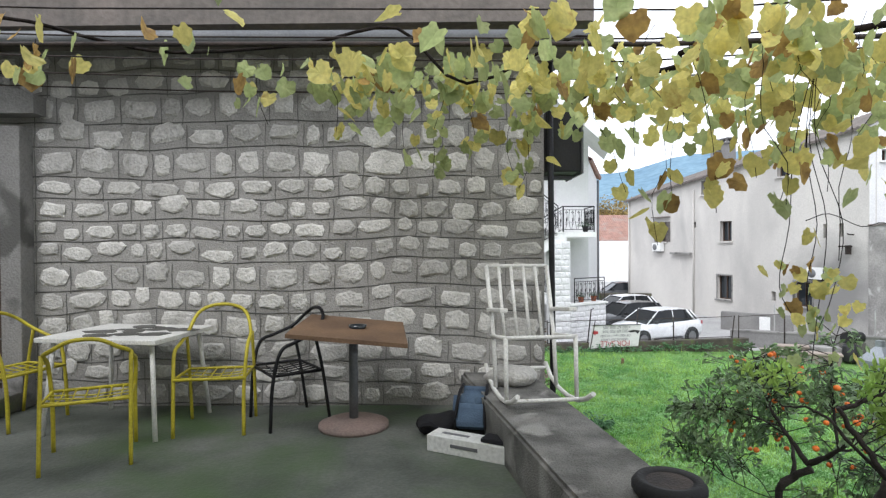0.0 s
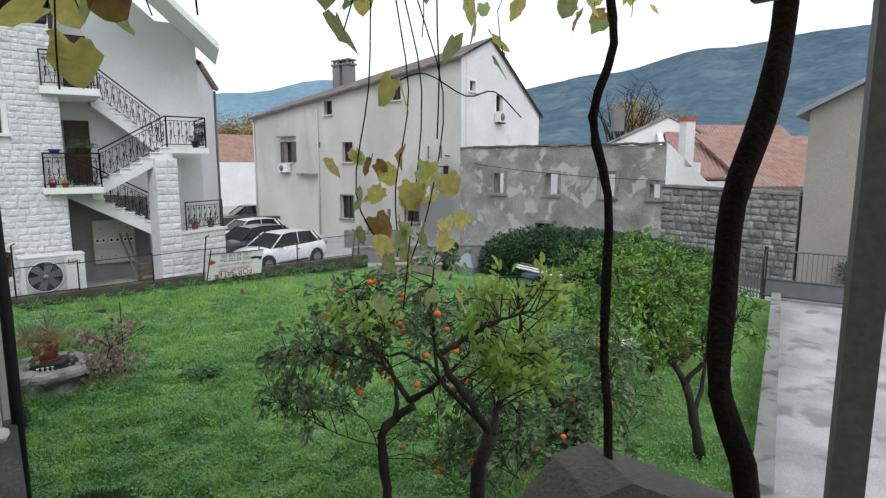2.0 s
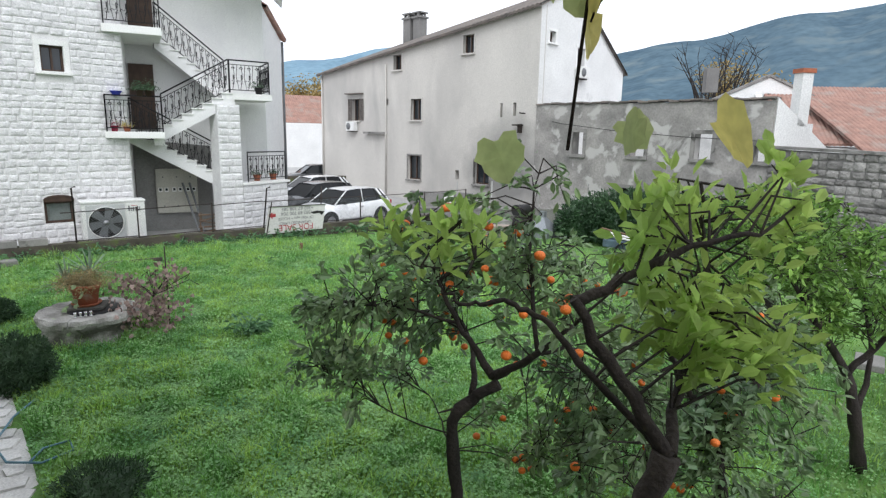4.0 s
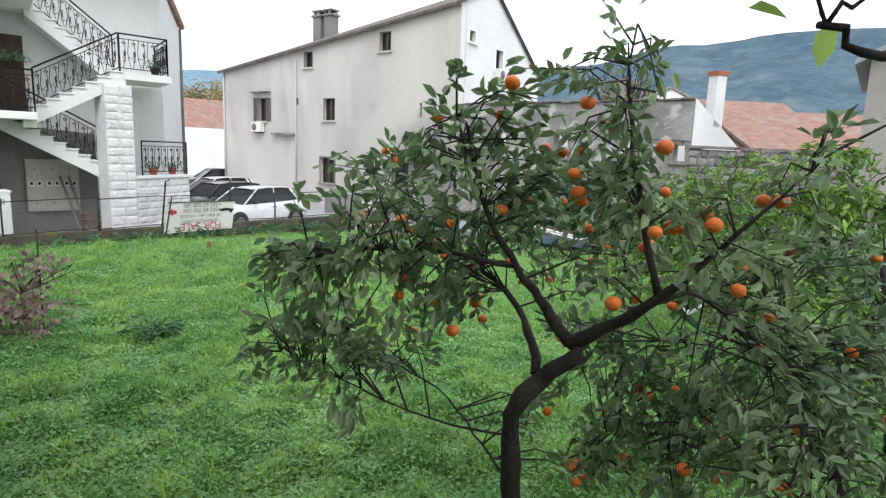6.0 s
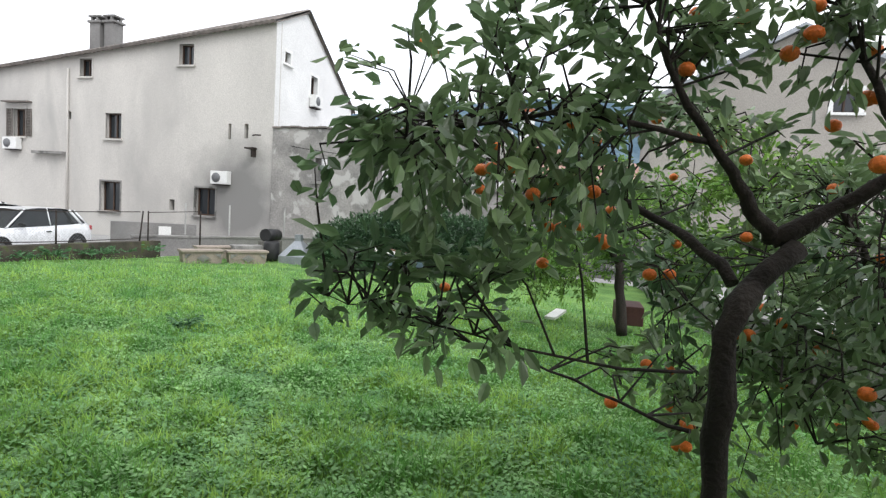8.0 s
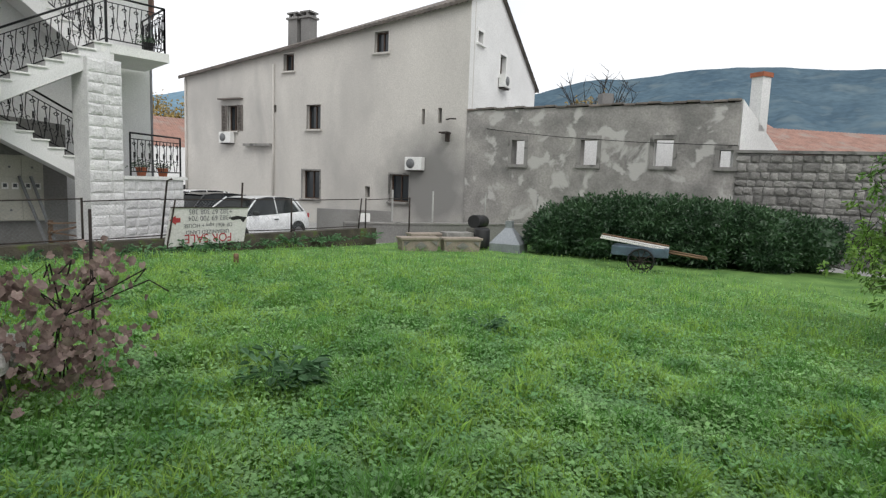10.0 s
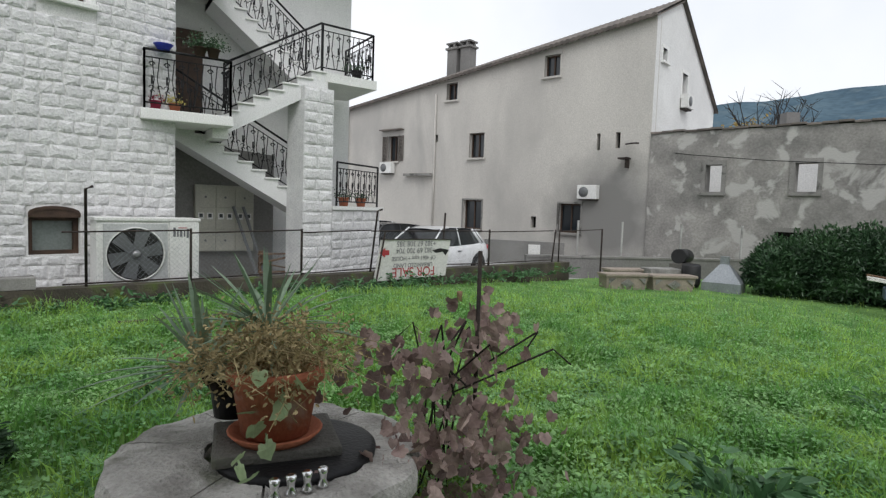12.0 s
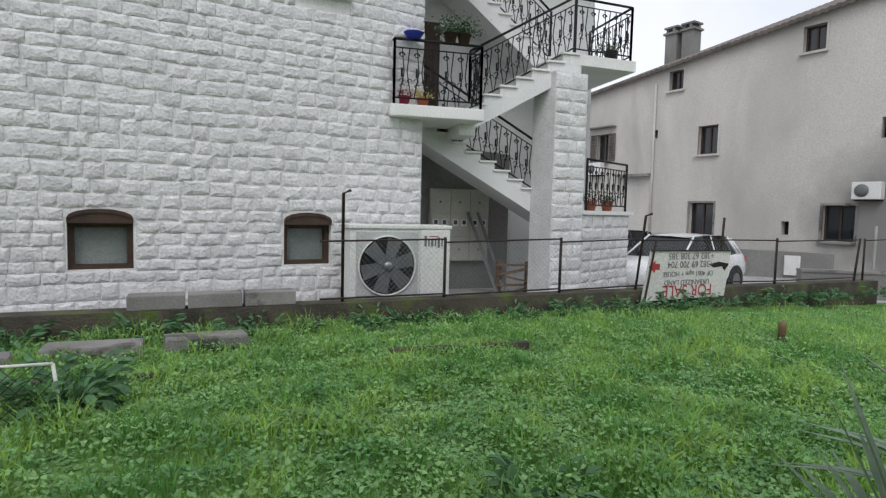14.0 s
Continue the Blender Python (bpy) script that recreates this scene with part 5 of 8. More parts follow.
def tree(name, label, limbs, blobs, clusters, leaves, leaf_l, leaf_w, leaf_mat, seed, fruit=0, gap=0.75, fruit_r=0.032, category="tree", droop=0.4, hollow=-0.12):
    """Limbs as (points, first radius, last radius); the crown grows in blobs (centre, radii) as twigs from the nearest limb."""
    rnd = random.Random(seed)
    t = thing(name, None, label, category)
    nodes = []
    for k, (pts, r0, r1) in enumerate(limbs):
        fine = [p + Vector((rnd.gauss(0, 0.006), rnd.gauss(0, 0.006), rnd.gauss(0, 0.006))) for p in smooth(pts, 4)]
        n = len(fine)
        rad = [r0 + (r1 - r0) * i / (n - 1) for i in range(n)]
        rad = [r * rnd.uniform(0.9, 1.12) for r in rad]
        part("trunk" if k == 0 else "limb", tube(bmesh.new(), fine, rad, 9), M_BARK, t)
        nodes += fine[n // 3 if k == 0 else 0:]
    vs, fs, tw = [], [], bmesh.new()
    spots = []
    tries = 0
    while len(spots) < clusters and tries < clusters * 6:
        tries += 1
        c, r = rnd.choices(blobs, weights=[b[1][0] * b[1][1] * b[1][2] for b in blobs])[0]
        d = Vector((rnd.gauss(0, 1), rnd.gauss(0, 1), rnd.gauss(0, 1))).normalized() * rnd.uniform(0.35, 1) ** 0.6
        p = Vector(c) + Vector((d.x * r[0], d.y * r[1], d.z * r[2]))
        if noise.noise(p * 2.3 + Vector((seed, 0, 0))) < hollow or not clear(p, gap):
            continue
        spots.append(p)
        near = rnd.choice(sorted(nodes, key=lambda q: (q - p).length_squared)[:4])
        if (near - p).length > 0.5:
            # outer shoots branch from shoots already grown
            near = min(spots[:-1] + nodes, key=lambda q: abs((q - p).length - 0.3))
        mid = near.lerp(p, 0.55) + Vector((rnd.gauss(0, 0.05), rnd.gauss(0, 0.05), 0.06))
        if (near - p).length < 0.55 and clear(p, gap + 0.3):
            tube(tw, [near, mid, p], [0.0055, 0.004, 0.002], 4, False)
        for q in range(leaves):
            f = rnd.uniform(0.0, 1.0)
            at = mid.lerp(p, 0.25 + f * 0.8) + Vector((rnd.gauss(0, 0.03), rnd.gauss(0, 0.03), rnd.gauss(0, 0.03)))
            if clear(at, gap * 0.8):
                out = (at - near).normalized() + Vector((rnd.gauss(0, 0.8), rnd.gauss(0, 0.8), rnd.gauss(0, 0.6) - droop))
                leaf_quad(vs, fs, at, rnd, leaf_l, leaf_w, aim=out)
    tagged(part("twig_growth", tw, M_BARK, t), kind="stuff")
    tagged(raw("crown", vs, fs, leaf_mat, t), kind="stuff")
    for k in range(fruit):
        p = rnd.choice([q for q in spots if clear(q, 1.9)]) + Vector((rnd.gauss(0, 0.05), rnd.gauss(0, 0.05), -0.06))
        bm = bmesh.new()
        bmesh.ops.create_icosphere(bm, subdivisions=2, radius=fruit_r * rnd.uniform(0.85, 1.15), matrix=Matrix.Translation(p) @ Matrix.Diagonal((1, 1, 0.88, 1)))
        for f in bm.faces:
            f.smooth = True
        part("fruit", bm, M_ORANGE, t)
    return t


tree("mandarin_tree", "mandarin tree with dark glossy leaves and orange fruit", [
    ([(3.47, 5.95, G - 0.05), (3.45, 5.94, -1.6), (3.41, 5.95, -1.09), (3.52, 5.89, -0.92), (3.64, 5.79, -0.80)], 0.046, 0.038),
    ([(3.65, 5.86, -0.78), (3.70, 5.68, -0.64), (3.72, 5.50, -0.50), (3.85, 5.35, -0.30)], 0.033, 0.012),
    ([(3.85, 5.35, -0.30), (3.97, 5.2, -0.08), (4.08, 5.08, 0.1)], 0.010, 0.003),
    ([(3.72, 5.50, -0.50), (3.78, 5.65, -0.15), (3.85, 5.8, 0.25), (4.0, 5.9, 0.62)], 0.017, 0.004),
    ([(3.65, 5.86, -0.78), (3.58, 5.95, -0.62), (3.50, 6.05, -0.46), (3.42, 6.2, -0.2), (3.36, 6.35, 0.2)], 0.028, 0.006),
    ([(3.56, 5.96, -0.92), (3.70, 6.2, -0.75), (3.80, 6.6, -0.6), (3.85, 7.0, -0.5), (3.6, 7.4, -0.25)], 0.022, 0.005),
    ([(3.50, 6.05, -0.46), (3.25, 6.35, -0.40), (3.05, 6.62, -0.44), (2.9, 6.88, -0.50)], 0.012, 0.003),
    ([(3.50, 6.04, -1.45), (3.60, 6.4, -1.42), (3.70, 6.9, -1.36), (3.56, 7.45, -1.28)], 0.008, 0.003),
    ([(3.48, 6.05, -1.25), (3.2, 6.45, -1.2), (2.98, 6.9, -1.1), (2.84, 7.15, -1.06)], 0.006, 0.002),
    ([(3.72, 5.50, -0.50), (4.1, 5.5, -0.55), (4.5, 5.4, -0.9)], 0.013, 0.004),
], [((2.98, 6.82, -0.45), (0.40, 0.34, 0.36)), ((2.84, 7.02, -0.88), (0.26, 0.25, 0.34)), ((3.0, 6.95, -0.70), (0.34, 0.28, 0.26)), ((2.9, 7.0, -1.0), (0.28, 0.25, 0.25)), ((3.42, 6.18, 0.0), (0.42, 0.4, 0.42)), ((3.3, 6.6, -0.3), (0.45, 0.4, 0.4)), ((3.92, 5.85, 0.36), (0.28, 0.26, 0.34)),
    ((3.96, 5.38, -0.28), (0.32, 0.32, 0.27)), ((4.02, 5.18, -0.04), (0.2, 0.2, 0.18)), ((4.12, 5.06, 0.1), (0.18, 0.18, 0.14)), ((4.4, 5.4, -1.05), (0.55, 0.5, 0.55)), ((3.8, 6.95, -0.5), (0.45, 0.5, 0.45)), ((3.52, 7.38, -0.18), (0.32, 0.34, 0.32)),
    ((3.6, 7.25, -1.2), (0.3, 0.42, 0.28)), ((4.6, 6.5, -0.55), (0.6, 0.65, 0.6)), ((4.4, 6.2, -1.35), (0.5, 0.5, 0.42)), ((3.0, 6.7, -1.05), (0.3, 0.3, 0.25)), ((4.65, 5.87, -1.6), (0.55, 0.5, 0.5)), ((2.95, 6.72, -0.66), (0.40, 0.34, 0.34)), ((3.15, 6.5, -0.55), (0.36, 0.34, 0.32)), ((3.72, 5.62, -0.28), (0.32, 0.32, 0.30)), ((3.62, 5.92, 0.08), (0.40, 0.38, 0.36))],
     540, 10, 0.082, 0.038, M_LEAF_MAND, 11, fruit=90, hollow=-0.22, gap=1.15, fruit_r=0.030)

tree("lemon_tree", "lemon tree with large yellow-green leaves on dark limbs", [
    ([(3.15, 4.05, G - 0.05), (3.1, 4.02, -1.4), (3.0, 4.02, -0.5), (3.08, 4.0, -0.19)], 0.05, 0.042),
    ([(3.08, 4.0, -0.19), (2.98, 4.11, 0.03), (2.86, 4.22, 0.26)], 0.026, 0.016),
    ([(3.08, 4.0, -0.19), (3.0, 4.25, -0.02), (2.94, 4.42, 0.12), (2.86, 4.48, 0.165), (2.78, 4.52, 0.195), (2.69, 4.56, 0.18), (2.62, 4.60, 0.225)], 0.0145, 0.0055),
    ([(2.62, 4.60, 0.225), (2.67, 4.57, 0.27), (2.70, 4.53, 0.34), (2.74, 4.5, 0.44)], 0.0032, 0.0015),
    ([(2.62, 4.60, 0.225), (2.615, 4.62, 0.30), (2.6, 4.63, 0.43)], 0.0035, 0.0015),
    ([(2.615, 4.62, 0.30), (2.55, 4.70, 0.315), (2.48, 4.78, 0.37)], 0.003, 0.0015),
    ([(2.86, 4.22, 0.26), (3.02, 4.2, 0.32), (3.22, 4.1, 0.43), (3.41, 4.0, 0.48)], 0.020, 0.006),
    ([(3.08, 4.0, -0.19), (3.3, 4.15, 0.0), (3.55, 4.3, 0.3), (3.6, 4.4, 0.6)], 0.022, 0.006),
], [((2.64, 4.60, 0.36), (0.17, 0.14, 0.12)), ((2.5, 4.76, 0.38), (0.10, 0.10, 0.06)), ((2.74, 4.55, 0.36), (0.2, 0.16, 0.1)), ((3.15, 4.12, 0.48), (0.3, 0.25, 0.16)), ((3.5, 4.2, 0.5), (0.32, 0.28, 0.24)), ((3.35, 4.05, 0.14), (0.32, 0.25, 0.2)), ((2.95, 4.28, 0.42), (0.16, 0.14, 0.08))],
     105, 9, 0.074, 0.036, M_LEAF_LEMON, 23, gap=0.8, droop=-0.45)

tree("citrus_tree", "low citrus tree with pale green leaves beside the drive", [
    ([(7.98, 5.68, G - 0.05), (7.88, 5.73, -2.0), (7.78, 5.83, -1.5)], 0.07, 0.05),
    ([(7.78, 5.83, -1.5), (7.58, 6.08, -1.0), (7.43, 6.38, -0.5)], 0.045, 0.015),
    ([(7.78, 5.83, -1.5), (8.08, 5.68, -1.1), (8.28, 5.48, -0.6)], 0.04, 0.015),
    ([(7.88, 5.73, -1.9), (8.28, 5.88, -1.4), (8.58, 6.18, -0.9)], 0.035, 0.012),
], [((7.38, 6.48, -0.75), (0.85, 0.8, 0.75)), ((8.18, 5.68, -0.65), (0.75, 0.7, 0.6)), ((7.78, 6.28, -0.15), (0.7, 0.7, 0.4)), ((8.48, 6.38, -0.8), (0.7, 0.7, 0.6)), ((7.18, 6.78, -1.25), (0.4, 0.4, 0.4))],
     420, 13, 0.085, 0.036, M_LEAF_LIGHT, 31)
tree("citrus_tree", "citrus tree with pale leaves at the garden edge", [
    ([(10.2, 8.1, G - 0.05), (10.15, 8.15, -1.9), (10.1, 8.2, -1.4)], 0.09, 0.06),
    ([(10.1, 8.2, -1.4), (9.8, 8.5, -0.9), (9.6, 8.7, -0.4)], 0.05, 0.015),
    ([(10.1, 8.2, -1.4), (10.5, 8.1, -0.9), (10.8, 8.0, -0.4)], 0.05, 0.015),
], [((9.7, 8.9, -0.9), (1.1, 1.1, 0.9)), ((10.8, 8.1, -0.9), (1.1, 1.0, 0.95)), ((10.2, 8.4, -0.3), (0.9, 0.9, 0.45)), ((9.2, 9.2, -1.7), (0.9, 0.9, 0.5)), ((10.6, 9.2, -1.5), (1.0, 1.0, 0.7))],
     700, 12, 0.085, 0.036, M_LEAF_LIGHT, 37)
tree("citrus_tree", "dark leaved mandarin bush with orange fruit by the drive", [
    ([(5.3, 5.2, G - 0.05), (5.25, 5.25, -1.9), (5.2, 5.3, -1.4)], 0.06, 0.04),
    ([(5.2, 5.3, -1.4), (5.0, 5.5, -0.9), (4.9, 5.7, -0.5)], 0.03, 0.01),
    ([(5.2, 5.3, -1.4), (5.6, 5.3, -0.9), (5.9, 5.4, -0.5)], 0.03, 0.01),
], [((5.1, 5.6, -0.9), (0.65, 0.6, 0.6)), ((5.8, 5.5, -0.9), (0.7, 0.6, 0.65)), ((5.4, 5.3, -1.6), (0.7, 0.6, 0.5))],
     260, 12, 0.085, 0.036, M_LEAF_MAND, 41, fruit=14)


def bush(name, label, blobs, n, l, w, leaf_mat, seed, category="bush", stems=True):
    """A dense shrub: leaves crowd the skin of overlapping blobs round a dark core of stems."""
    rnd = random.Random(seed)
    t = thing(name, None, label, category)
    vs, fs = [], []
    weights = [b[1][0] * b[1][1] for b in blobs]
    for _ in range(n):
        c, r = rnd.choices(blobs, weights=weights)[0]
        d = Vector((rnd.gauss(0, 1), rnd.gauss(0, 1), rnd.gauss(0, 1))).normalized()
        k = rnd.uniform(0.5, 1) ** 0.35 * (1 + 0.3 * noise.noise(Vector((d.x * 2.2, d.y * 2.2, d.z * 2.2 + seed))) + rnd.gauss(0, 0.03))
        p = Vector(c) + Vector((d.x * r[0], d.y * r[1], d.z * r[2])) * k
        if p.z > (lawn_z(p.x, p.y) if p.x < 19 else ROAD) + 0.02:
            leaf_quad(vs, fs, p, rnd, l, w, aim=d + Vector((rnd.gauss(0, 0.7), rnd.gauss(0, 0.7), rnd.gauss(0, 0.7) + 0.25)))
    raw("foliage", vs, fs, leaf_mat, t)
    if stems:
        for c, r in blobs:
            # dark inner growth of the shrub
            bm = bmesh.new()
            bmesh.ops.create_icosphere(bm, subdivisions=4, radius=1)
            for v in bm.verts:
                k = 0.72 + 0.22 * noise.noise(v.co * 2.2 + Vector((seed, c[0], 0))) + 0.10 * noise.noise(v.co * 7)
                v.co = Vector((c[0] + v.co.x * r[0] * k, c[1] + v.co.y * r[1] * k, max(G - 0.42, c[2] + v.co.z * r[2] * k)))
            part("inner_growth", bm, leaf_mat, t)
    return t


bush("laurel_hedge", "broad dense dark green laurel bush before the ruin", [
    ((15.3, 18.4, -2.3), (0.95, 0.85, 0.62)), ((15.9, 17.2, -2.35), (1.15, 1.0, 0.6)), ((16.5, 16.0, -2.35), (1.2, 1.0, 0.6)), ((17.0, 14.8, -2.35), (1.2, 1.0, 0.6)), ((17.6, 13.4, -2.35), (1.1, 1.0, 0.55)), ((15.4, 18.5, -2.05), (0.95, 0.85, 0.72)), ((15.7, 17.95, -1.95), (1.0, 0.9, 0.80)), ((16.0, 17.4, -1.88), (1.15, 1.0, 0.86)), ((16.3, 16.75, -1.84), (1.15, 1.0, 0.90)), ((16.6, 16.1, -1.87), (1.25, 1.1, 0.88)), ((16.9, 15.45, -1.85), (1.2, 1.0, 0.88)), ((17.2, 14.8, -1.88), (1.2, 1.1, 0.88)), ((17.45, 14.2, -1.9), (1.1, 1.0, 0.84)), ((17.7, 13.6, -1.95), (1.1, 1.1, 0.8)), ((18.3, 12.6, -2.05), (0.9, 0.9, 0.7))],
     52000, 0.13, 0.05, M_LEAF_BUSH, 5)
bush("round_bush", "small round clipped dark green bush by the path", [((-0.62, 14.5, -2.36), (0.36, 0.36, 0.33))], 4600, 0.06, 0.022, M_LEAF_ROUND, 6)
bush("round_bush", "round grey-green rosemary bush at the path edge", [((0.24, 11.3, -2.16), (0.37, 0.37, 0.38))], 5200, 0.06, 0.014, M_LEAF_ROUND, 7)
bush("round_bush", "low round rosemary bush near the steps", [((1.22, 8.35, -2.44), (0.4, 0.4, 0.26))], 3600, 0.06, 0.014, M_LEAF_ROUND, 8)
bush("hedge_far", "low clipped hedge in front of the brown house", [((21.6, 8.8, -1.9), (1.2, 0.8, 0.55)), ((22.3, 6.5, -1.9), (1.2, 0.9, 0.55)), ((22.9, 4.5, -1.9), (1.2, 0.9, 0.55))], 4000, 0.12, 0.04, M_LEAF_BUSH, 9)


# ---- the vine on the terrace ----
def vine_leaf(vs, fs, c, rnd, size, hang=1.0):
    """A five-lobed vine leaf, cupped, hanging from c."""
    d = Vector((rnd.gauss(0, 0.45), rnd.gauss(0, 0.45), -hang + rnd.gauss(0, 0.35))).normalized()
    s = d.cross(Vector((rnd.gauss(0, 1), rnd.gauss(0, 1), rnd.gauss(0, 0.3))))
    s.normalize()
    u = s.cross(d)
    size *= rnd.uniform(0.65, 1.25)
    prof = [(0.04, 0.05), (-0.10, 0.22), (-0.04, 0.42), (0.16, 0.44), (0.32, 0.55), (0.48, 0.46), (0.64, 0.42), (0.82, 0.24), (1.0, 0.0)]
    ring = prof + [(a, -b) for a, b in prof[-2::-1]]
    b = len(vs)
    cup, curl = rnd.uniform(-0.25, 0.35), rnd.uniform(-0.15, 0.3)
    vs.append(tuple(c + d * size * 0.4 + u * size * 0.02))
    for a, w in ring:
        a2, w2 = a * rnd.uniform(0.92, 1.08), w * rnd.uniform(0.9, 1.1)
        vs.append(tuple(c + d * size * a2 + s * size * w2 + u * size * (cup * w2 * w2 * 2 - curl * a2 * a2 * 0.5 + rnd.gauss(0, 0.02))))
    n = len(ring)
    for k in range(n):
        fs.append((b, b + 1 + k, b + 1 + (k + 1) % n))


pergola = thing("pergola", None, "grey steel pergola post and wires carrying the vine", "pergola")
part("post", boxbm((2.27, 1.98, (FLOOR + 3.0) / 2), (0.052, 0.052, 3.0 - FLOOR), zrot(30)), M_GREYSTEEL, pergola)
arm = part("cross_arm", boxbm((2.36, 2.05, 1.69), (0.03, 0.40, 0.105), zrot(10), 0.004), M_GREYSTEEL, pergola, "grey perforated steel cross arm")
for k in range(5):
    part("bolt", lathe(bmesh.new(), [(0.011, 0), (0.011, 0.006)], 8, (2.343 + 0.012 * (k - 2), 2.05 + (k - 2) * 0.078, 1.70), Matrix.Rotation(radians(-90), 3, "Y")), M_RUSTIRON, arm)
for k in range(9):
    y = 1.2 + k * 0.42
    part("wire", tube(bmesh.new(), [(-6, y + 0.2, 2.92), (-2, y + 0.1, 2.74), (1.2, y, 2.66), (4.6, y - 0.3, 2.74)], 0.006, 4), M_RUSTIRON, pergola)
part("beam", tube(bmesh.new(), [(-6, 3.55, 2.78), (1.3, 3.45, 2.68), (4.6, 3.3, 2.72)], 0.016, 6), M_RUSTIRON, pergola)
part("binding_wire", tube(bmesh.new(), [(2.27 + 0.07 * math.cos(a), 1.98 + 0.07 * math.sin(a), 0.52 + 0.01 * math.sin(3 * a)) for a in [k * 0.7 for k in range(19)]], 0.003, 4), M_GALV, pergola)

def knotty(pts, rads):
    """A gnarled stem through pts."""
    p = smooth(pts, 3)
    r = [rads[min(i // 3, len(rads) - 1)] + (rads[min(i // 3 + 1, len(rads) - 1)] - rads[min(i // 3, len(rads) - 1)]) * (i % 3) / 3 for i in range(len(p))]
    return tube(bmesh.new(), p, [q * (0.64 + 0.12 * noise.noise(v * 4)) for q, v in zip(r, p)], 11)


vine = thing("grape_vine", None, "old grape vine with yellowing autumn leaves over the terrace", "vine")
rnd = random.Random(77)
part("trunk", knotty([(2.92, 2.44, G), (2.88, 2.42, -1.0), (2.86, 2.43, 0.2), (2.79, 2.52, 0.62), (2.81, 2.54, 0.92), (2.86, 2.56, 1.2), (2.95, 2.54, 1.45), (3.0, 2.53, 1.66), (3.03, 2.54, 1.86), (2.99, 2.58, 1.96), (2.88, 2.66, 2.0), (2.84, 2.68, 2.03), (2.90, 2.66, 2.2), (2.5, 2.9, 2.66)],
                   [0.075, 0.07, 0.065, 0.058, 0.062, 0.056, 0.062, 0.052, 0.058, 0.05, 0.052, 0.044, 0.034, 0.026]), M_VINEBARK, vine, "thick twisted dark vine trunk")
part("trunk", knotty([(2.5, 2.72, G), (2.48, 2.70, -0.6), (2.49, 2.69, 0.42), (2.50, 2.73, 0.72), (2.52, 2.75, 0.95), (2.535, 2.77, 1.22), (2.51, 2.82, 1.46), (2.58, 2.81, 1.68), (2.57, 2.84, 1.92), (2.62, 2.85, 2.14), (2.5, 2.9, 2.65)],
                   [0.026, 0.024, 0.022, 0.021, 0.024, 0.021, 0.025, 0.02, 0.022, 0.018, 0.014]), M_VINEBARK, vine, "thin dark vine stem")
part("trunk", knotty([(2.88, 2.25, G), (2.84, 2.22, -0.2), (2.86, 2.19, 0.8), (2.95, 2.16, 1.18), (3.06, 2.14, 1.51), (3.10, 2.14, 1.75), (3.26, 2.09, 2.06), (3.2, 2.2, 2.68)],
                   [0.024, 0.022, 0.019, 0.022, 0.018, 0.02, 0.016, 0.012]), M_VINEBARK, vine, "thin dark vine stem")
part("limb", tube(bmesh.new(), smooth(bent((2.5, 2.9, 2.62), (0.95, 4.75, 2.72), rnd, 6, 0.04)), 0.02, 7), M_VINEBARK, vine)
part("limb", tube(bmesh.new(), smooth(bent((2.5, 2.9, 2.62), (4.3, 3.6, 2.7), rnd, 6, 0.04)), 0.018, 7), M_VINEBARK, vine)
part("limb", tube(bmesh.new(), smooth(bent((1.3, 3.9, 2.72), (-3.8, 3.3, 2.80), rnd, 9, 0.02)), 0.011, 7), M_VINEBARK, vine)
part("limb", tube(bmesh.new(), smooth([(0.97, 4.9, 2.95), (1.12, 4.75, 2.9), (1.16, 4.7, 2.72), (1.0, 4.75, 2.62)]), 0.028, 7), M_VINEBARK, vine)

LY, LG, LB = ([], []), ([], []), ([], [])


def one_leaf(p, size, hang=1.0, brown=0.12, green=0.4):
    q = rnd.random()
    vs, fs = LB if q < brown else LG if q < brown + green else LY
    if clear(p, 0.62):
        vine_leaf(vs, fs, p, rnd, size, hang)


# canopy: thick above the terrace edge, thin over the tables
for _ in range(560):
    x = rnd.gauss(2.0, 1.1)
    y = rnd.uniform(2.5, 4.7)
    one_leaf(Vector((x, y, 2.68 + rnd.gauss(0, 0.09) - 0.16 * abs(rnd.gauss(0, 1)))), 0.115, 0.8, 0.08, 0.4)
for _ in range(5200):
    # unseen leaf roof, added over the rest of the terrace to shade it
    one_leaf(Vector((rnd.uniform(-5.0, 3.4), rnd.uniform(-2.2, 2.3), 2.74 + rnd.gauss(0, 0.06))), 0.15, 0.5, 0.1, 0.4)
for _ in range(150):
    x = rnd.uniform(-0.9, 1.2)
    one_leaf(Vector((x, rnd.uniform(3.3, 4.5), 2.70 - abs(rnd.gauss(0, 0.09)))), 0.13, 0.8, 0.05, 0.4)
for _ in range(36):
    one_leaf(Vector((rnd.uniform(-4.2, -0.8), rnd.uniform(2.9, 4.0), 2.76 - abs(rnd.gauss(0, 0.12)))), 0.12, 0.9, 0.2, 0.35)
